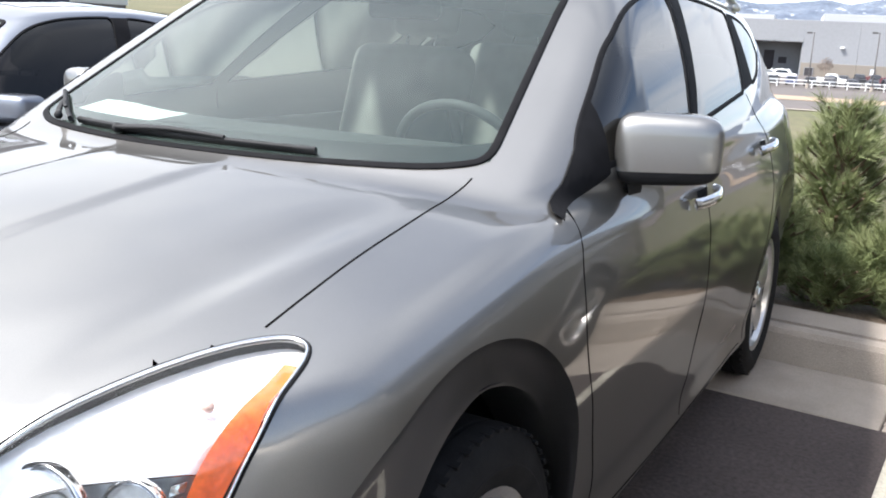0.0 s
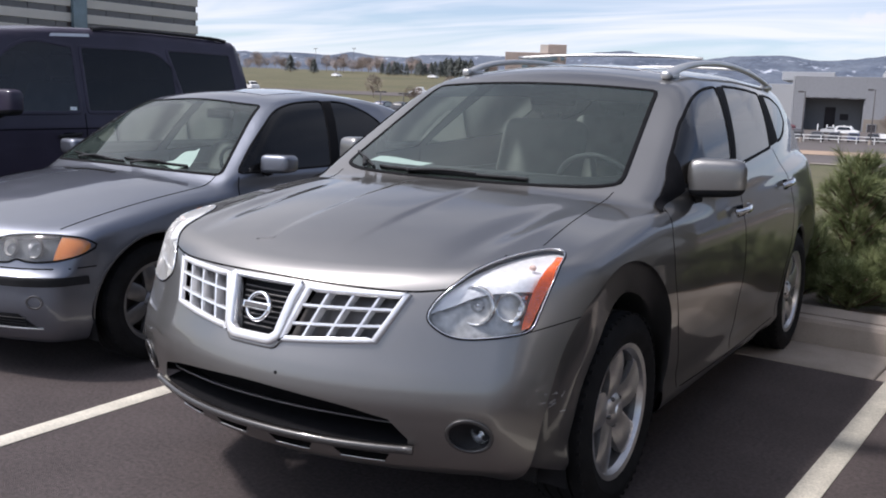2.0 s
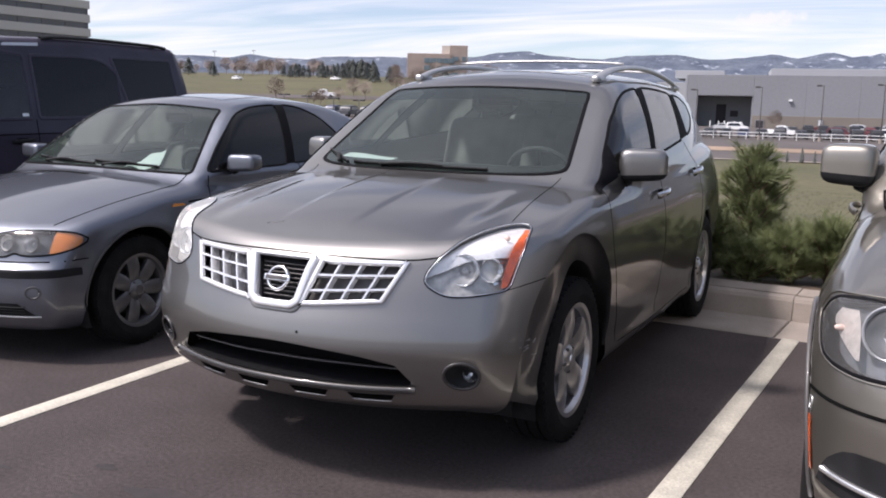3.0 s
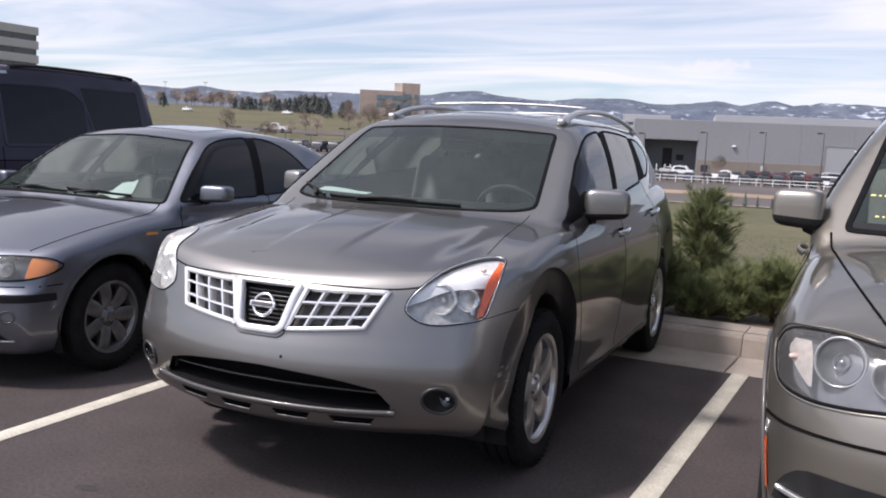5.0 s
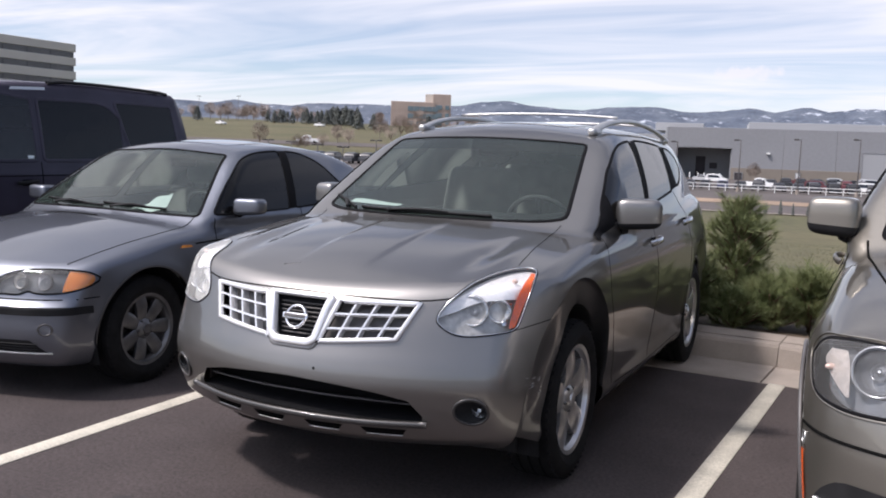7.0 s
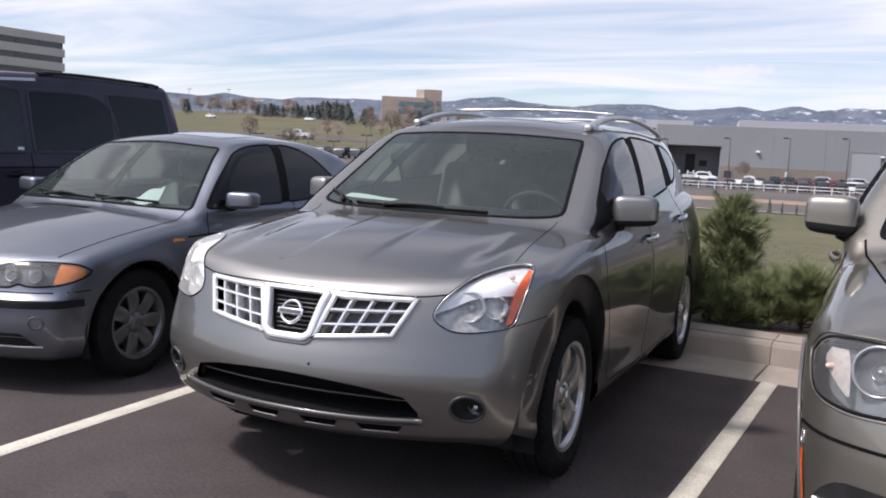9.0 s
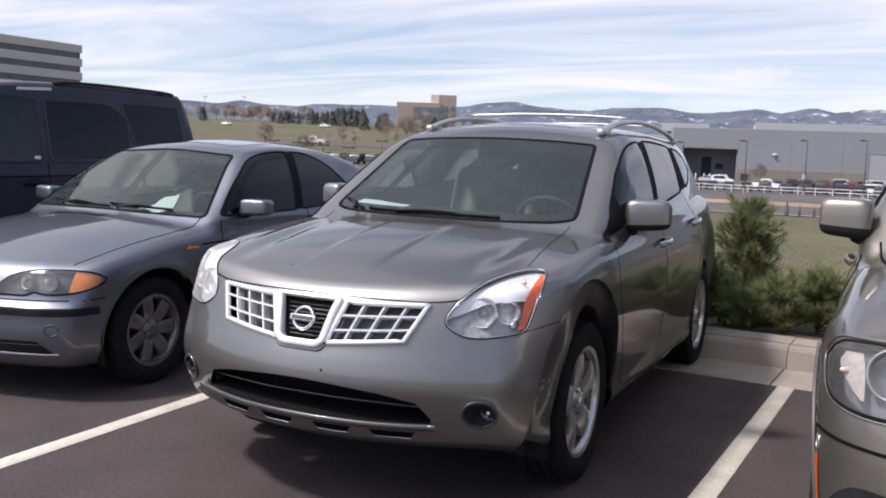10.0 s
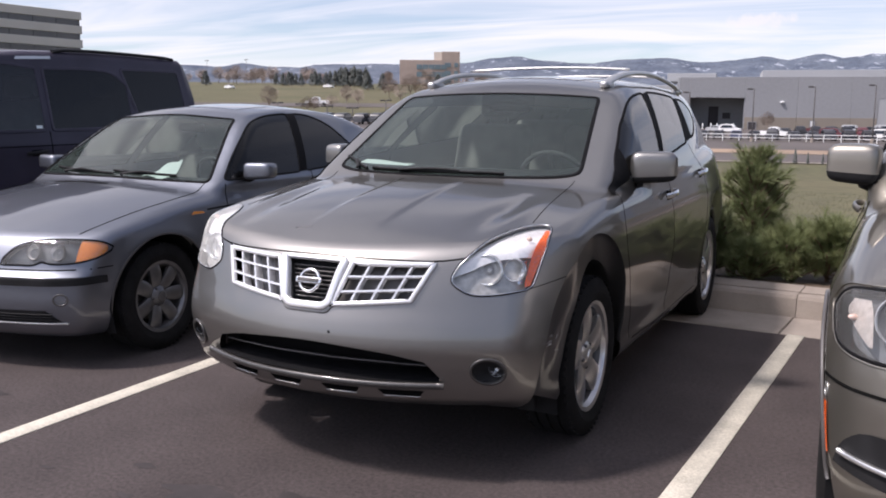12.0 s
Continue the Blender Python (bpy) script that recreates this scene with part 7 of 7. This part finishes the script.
# ---- plants ----
M_NEEDLE = material("pine_needles", (0.115, 0.150, 0.055), rough=0.75, color2=(0.205, 0.225, 0.100), noise_scale=5, island=0.35)
M_BARK = material("pine_bark", (0.13, 0.085, 0.055), rough=0.95, noise_amt=0.3, noise_scale=20, bump=0.6, bump_scale=60)
# conifer green lifted towards grey: distance haze put into the colour
M_CONIFER = material("haze_grey_conifer", (0.10, 0.112, 0.108), rough=0.95, color2=(0.14, 0.148, 0.13), noise_scale=0.4, island=0.3)
M_TWIG = material("bare_twigs", (0.27, 0.215, 0.18), rough=0.95, noise_amt=0.2, noise_scale=0.5, island=0.25)
M_BLADE = material("grass_blade", (0.070, 0.073, 0.028), rough=0.95, color2=(0.120, 0.102, 0.050), noise_scale=0.6, island=0.3)


def tufts(centres, dirs, rnd, count, length, width):
    """Fans of needles, as thin tapered blades."""
    vs, fs = [], []
    for c, d in zip(centres, dirs):
        c, d = Vector(c), Vector(d).normalized()
        side = d.orthogonal().normalized()
        for _ in range(count):
            a = rnd.uniform(0, 2 * math.pi)
            spread = rnd.uniform(0.15, 0.95)
            n = (d + (Matrix.Rotation(a, 3, d) @ side) * spread).normalized()
            w = n.cross(Vector((rnd.uniform(-1, 1), rnd.uniform(-1, 1), rnd.uniform(-1, 1)))).normalized() * width / 2
            L = length * rnd.uniform(0.7, 1.15)
            o = c + d * rnd.uniform(-0.04, 0.03)
            k = len(vs)
            vs += [o - w, o + w, o + n * L + Vector((0, 0, -0.1 * L))]
            fs.append((k, k + 1, k + 2))
    return vs, fs


def pine(x, y, h, r, seed, base=0.12, name="pine_shrub", label="green pine shrub with long needles on the planting bed"):
    rnd = random.Random(seed)
    t = thing(name, label, "shrub", group="pine shrubs")
    t.matrix_basis = pose(x, y, base)
    part("trunk", tube([(0, 0, -0.05), (0.01, 0.0, h * 0.4), (0.0, 0.01, h * 0.85)], 0.022), M_BARK, t)
    cs, ds, limbs = [], [], []
    n = int(95 * max(h, 0.6))
    for i in range(n):
        u = (i + 0.5) / n
        z = h * (0.03 + 0.92 * u)
        reach = r * math.sqrt(max(0.06, 1 - (max(0, u - 0.3) / 0.72) ** 2)) * rnd.uniform(0.55, 1.05)
        a = i * 2.399 + rnd.uniform(-0.4, 0.4)
        tip = Vector((math.cos(a) * reach, math.sin(a) * reach, z + reach * rnd.uniform(0.15, 0.7)))
        root = Vector((0, 0, z * 0.92))
        limbs.append(tube([root, root.lerp(tip, 0.55) + Vector((0, 0, -0.02)), tip], 0.006))
        for k in range(5):
            q = 0.35 + 0.16 * k + rnd.uniform(-0.05, 0.05)
            p = root.lerp(tip, q) + Vector((rnd.uniform(-1, 1), rnd.uniform(-1, 1), rnd.uniform(-0.6, 1))) * 0.05
            cs.append(p)
            ds.append((tip - root).normalized() * 0.8 + Vector((rnd.uniform(-0.6, 0.6), rnd.uniform(-0.6, 0.6), rnd.uniform(0.1, 0.9))))
    for k in range(5):
        cs.append((rnd.uniform(-0.04, 0.04), rnd.uniform(-0.04, 0.04), h * (0.84 + 0.03 * k)))
        ds.append((rnd.uniform(-0.2, 0.2), rnd.uniform(-0.2, 0.2), 1))
    tagged(part("branch_work", join(*limbs), M_BARK, t), kind="stuff")
    tagged(part("needles", tufts(cs, ds, rnd, 46, 0.105, 0.0036), M_NEEDLE, t, smooth=False), kind="stuff")


for k, (x, y, h, r) in enumerate(((0.97, 4.05, 0.98, 0.29), (0.66, 3.70, 0.50, 0.27), (1.28, 3.70, 0.34, 0.26), (1.55, 3.80, 0.42, 0.27), (1.02, 3.60, 0.24, 0.22), (1.86, 3.72, 0.36, 0.27), (0.25, 3.80, 0.5, 0.28), (2.3, 3.8, 0.4, 0.3))):
    pine(x, y, h, r, 11 + k)


def conifer_mesh(seed, h, r):
    rnd = random.Random(seed)
    vs, fs = [], []
    for i in range(420):
        u = rnd.random() ** 0.8
        z = h * (0.06 + 0.92 * u)
        a, q = rnd.uniform(0, 2 * math.pi), r * (1 - u) ** 0.85 * rnd.uniform(0.55, 1.08) + 0.05
        c = Vector((math.cos(a) * q, math.sin(a) * q, z))
        s = h * 0.075 * rnd.uniform(0.6, 1.2)
        d = Vector((math.cos(a), math.sin(a), -0.5)).normalized()
        w = Vector((-math.sin(a), math.cos(a), 0))
        k = len(vs)
        vs += [c - w * s * 0.6, c + w * s * 0.6, c + d * s * 1.3, c + Vector((0, 0, s * 0.7))]
        fs += [(k, k + 1, k + 2), (k, k + 1, k + 3)]
    return vs, fs


def bare_mesh(seed, h):
    rnd = random.Random(seed)
    segs = []

    def grow(p, d, L, r, lv):
        q = p + d * L
        segs.append(tube([p, p.lerp(q, 0.5), q], r))
        if lv:
            for _ in range(4 if lv > 1 else 5):
                nd = (d + Vector((rnd.uniform(-1, 1), rnd.uniform(-1, 1), rnd.uniform(-0.2, 0.7))) * 0.75).normalized()
                grow(p.lerp(q, rnd.uniform(0.5, 1)), nd, L * rnd.uniform(0.5, 0.75), r * 0.66, lv - 1)
    grow(Vector((0, 0, 0)), Vector((0, 0, 1)), h * 0.30, h * 0.016, 2)
    vs, fs = [], []
    for _ in range(900):
        d = Vector((rnd.gauss(0, 1), rnd.gauss(0, 1), rnd.gauss(0, 1))).normalized()
        q = rnd.random() ** 0.45 * rnd.uniform(0.8, 1.05)
        c = Vector((d.x * h * 0.34 * q, d.y * h * 0.34 * q, h * 0.60 + d.z * h * 0.38 * q))
        t = (d + Vector((rnd.uniform(-1, 1), rnd.uniform(-1, 1), rnd.uniform(0, 1))) * 0.7).normalized() * h * rnd.uniform(0.06, 0.12)
        w = t.orthogonal().normalized() * h * 0.007
        k = len(vs)
        vs += [c - w, c + w, c + t]
        fs.append((k, k + 1, k + 2))
    return join(*segs, (vs, fs))


CONIFERS = [(make_mesh("crown", conifer_mesh(k, 8, 2.1 + 0.4 * (k % 2)), M_CONIFER, smooth=False), make_mesh("trunk", lathe([(0, 7), (0.06, 6.9), (0.20, 0)], 8, "z"), M_BARK)) for k in range(3)]
BARES = [make_mesh("crown", bare_mesh(k + 20, 7), M_TWIG, smooth=False) for k in range(3)]


def conifer(az, d, h, seed, squat=1.0):
    t = thing("conifer_tree", "dark green conifer tree on the grass", "tree", group="conifers")
    x, y, z = polar(az, d)
    t.matrix_basis = pose(x, y, z, 0, 0, seed * 77)
    s = h / 8
    for nm, me in zip(("crown", "trunk"), CONIFERS[seed % 3]):
        o = new(nm, me)
        o.parent = t
        o.matrix_basis = Matrix.Diagonal((s * squat, s * squat, s, 1))


def bare_tree(az, d, h, seed):
    t = thing("bare_tree", "bare brown deciduous tree in early spring", "tree", group="bare trees")
    x, y, z = polar(az, d)
    t.matrix_basis = pose(x, y, z, 0, 0, seed * 61)
    o = new("crown", BARES[seed % 3])
    o.parent = t
    o.matrix_basis = Matrix.Diagonal((h / 7 * 1.15, h / 7 * 1.15, h / 7, 1))


rnd = random.Random(8)
for i, az in enumerate(np.concatenate([np.linspace(-36.4, -34.9, 6), np.linspace(-34.3, -33.2, 5), np.linspace(-32.9, -31.0, 14)])):
    conifer(az + rnd.uniform(-0.1, 0.1), 400 + rnd.uniform(-12, 25), rnd.uniform(5.0, 6.6) if az < -33 else rnd.uniform(6.5, 8.6), i, 1.2)
for i, (az, d, h) in enumerate(((-36.9, 205, 5.2), (-34.6, 190, 3.8), (-34.2, 192, 3.4), (-32.2, 230, 4.6), (-33.1, 205, 3.6), (-30.9, 330, 6.5), (-30.0, 335, 6.0), (-29.3, 300, 4.0), (-26.6, 330, 6), (-40.6, 380, 6), (-42.0, 395, 7))):
    (conifer(az, d, h, i + 3, 1.35) if d > 300 else bare_tree(az, d, h, i + 3))
for i in range(60):
    bare_tree(rnd.uniform(-46, -23.5), rnd.uniform(415, 520), rnd.uniform(4, 9), i)
for i, (az, d, h) in enumerate(((-29.6, 260, 6.5), (-28.3, 270, 7), (-27.6, 255, 6.5), (-27.0, 240, 6), (-28.9, 240, 5), (-31.5, 222, 4.2), (-6.9, 232, 4.5), (-26.2, 250, 6), (-25.2, 245, 6))):
    bare_tree(az, d, h, i + 50)
for i, az in enumerate((-6.05, -5.25, -4.55, -3.75, -2.9)):
    conifer(az, 77.5, (0.95, 1.25, 1.0, 0.9, 1.0)[i], i, 0.55)


def build_grass():
    """Tufts on the slope close behind the planting bed."""
    rnd = random.Random(3)
    vs, fs = [], []
    for _ in range(14000):
        az, d = rnd.uniform(-40, 14), 9.2 + 26 * rnd.random() ** 1.5
        x, y, z = polar(az, d)
        a = rnd.uniform(0, math.pi)
        h, w = rnd.uniform(0.025, 0.05), 0.0015 + 0.0002 * d
        k = len(vs)
        lx, ly = rnd.uniform(-0.05, 0.05), rnd.uniform(-0.05, 0.05)
        vs += [(x - math.cos(a) * w, y - math.sin(a) * w, z - 0.01), (x + math.cos(a) * w, y + math.sin(a) * w, z - 0.01), (x + lx, y + ly, z + h)]
        fs.append((k, k + 1, k + 2))
    tagged(part("grass", (vs, fs), M_BLADE, smooth=False), "dry yellow-green grass tufts on the slope", "grass", kind="stuff")


build_grass()
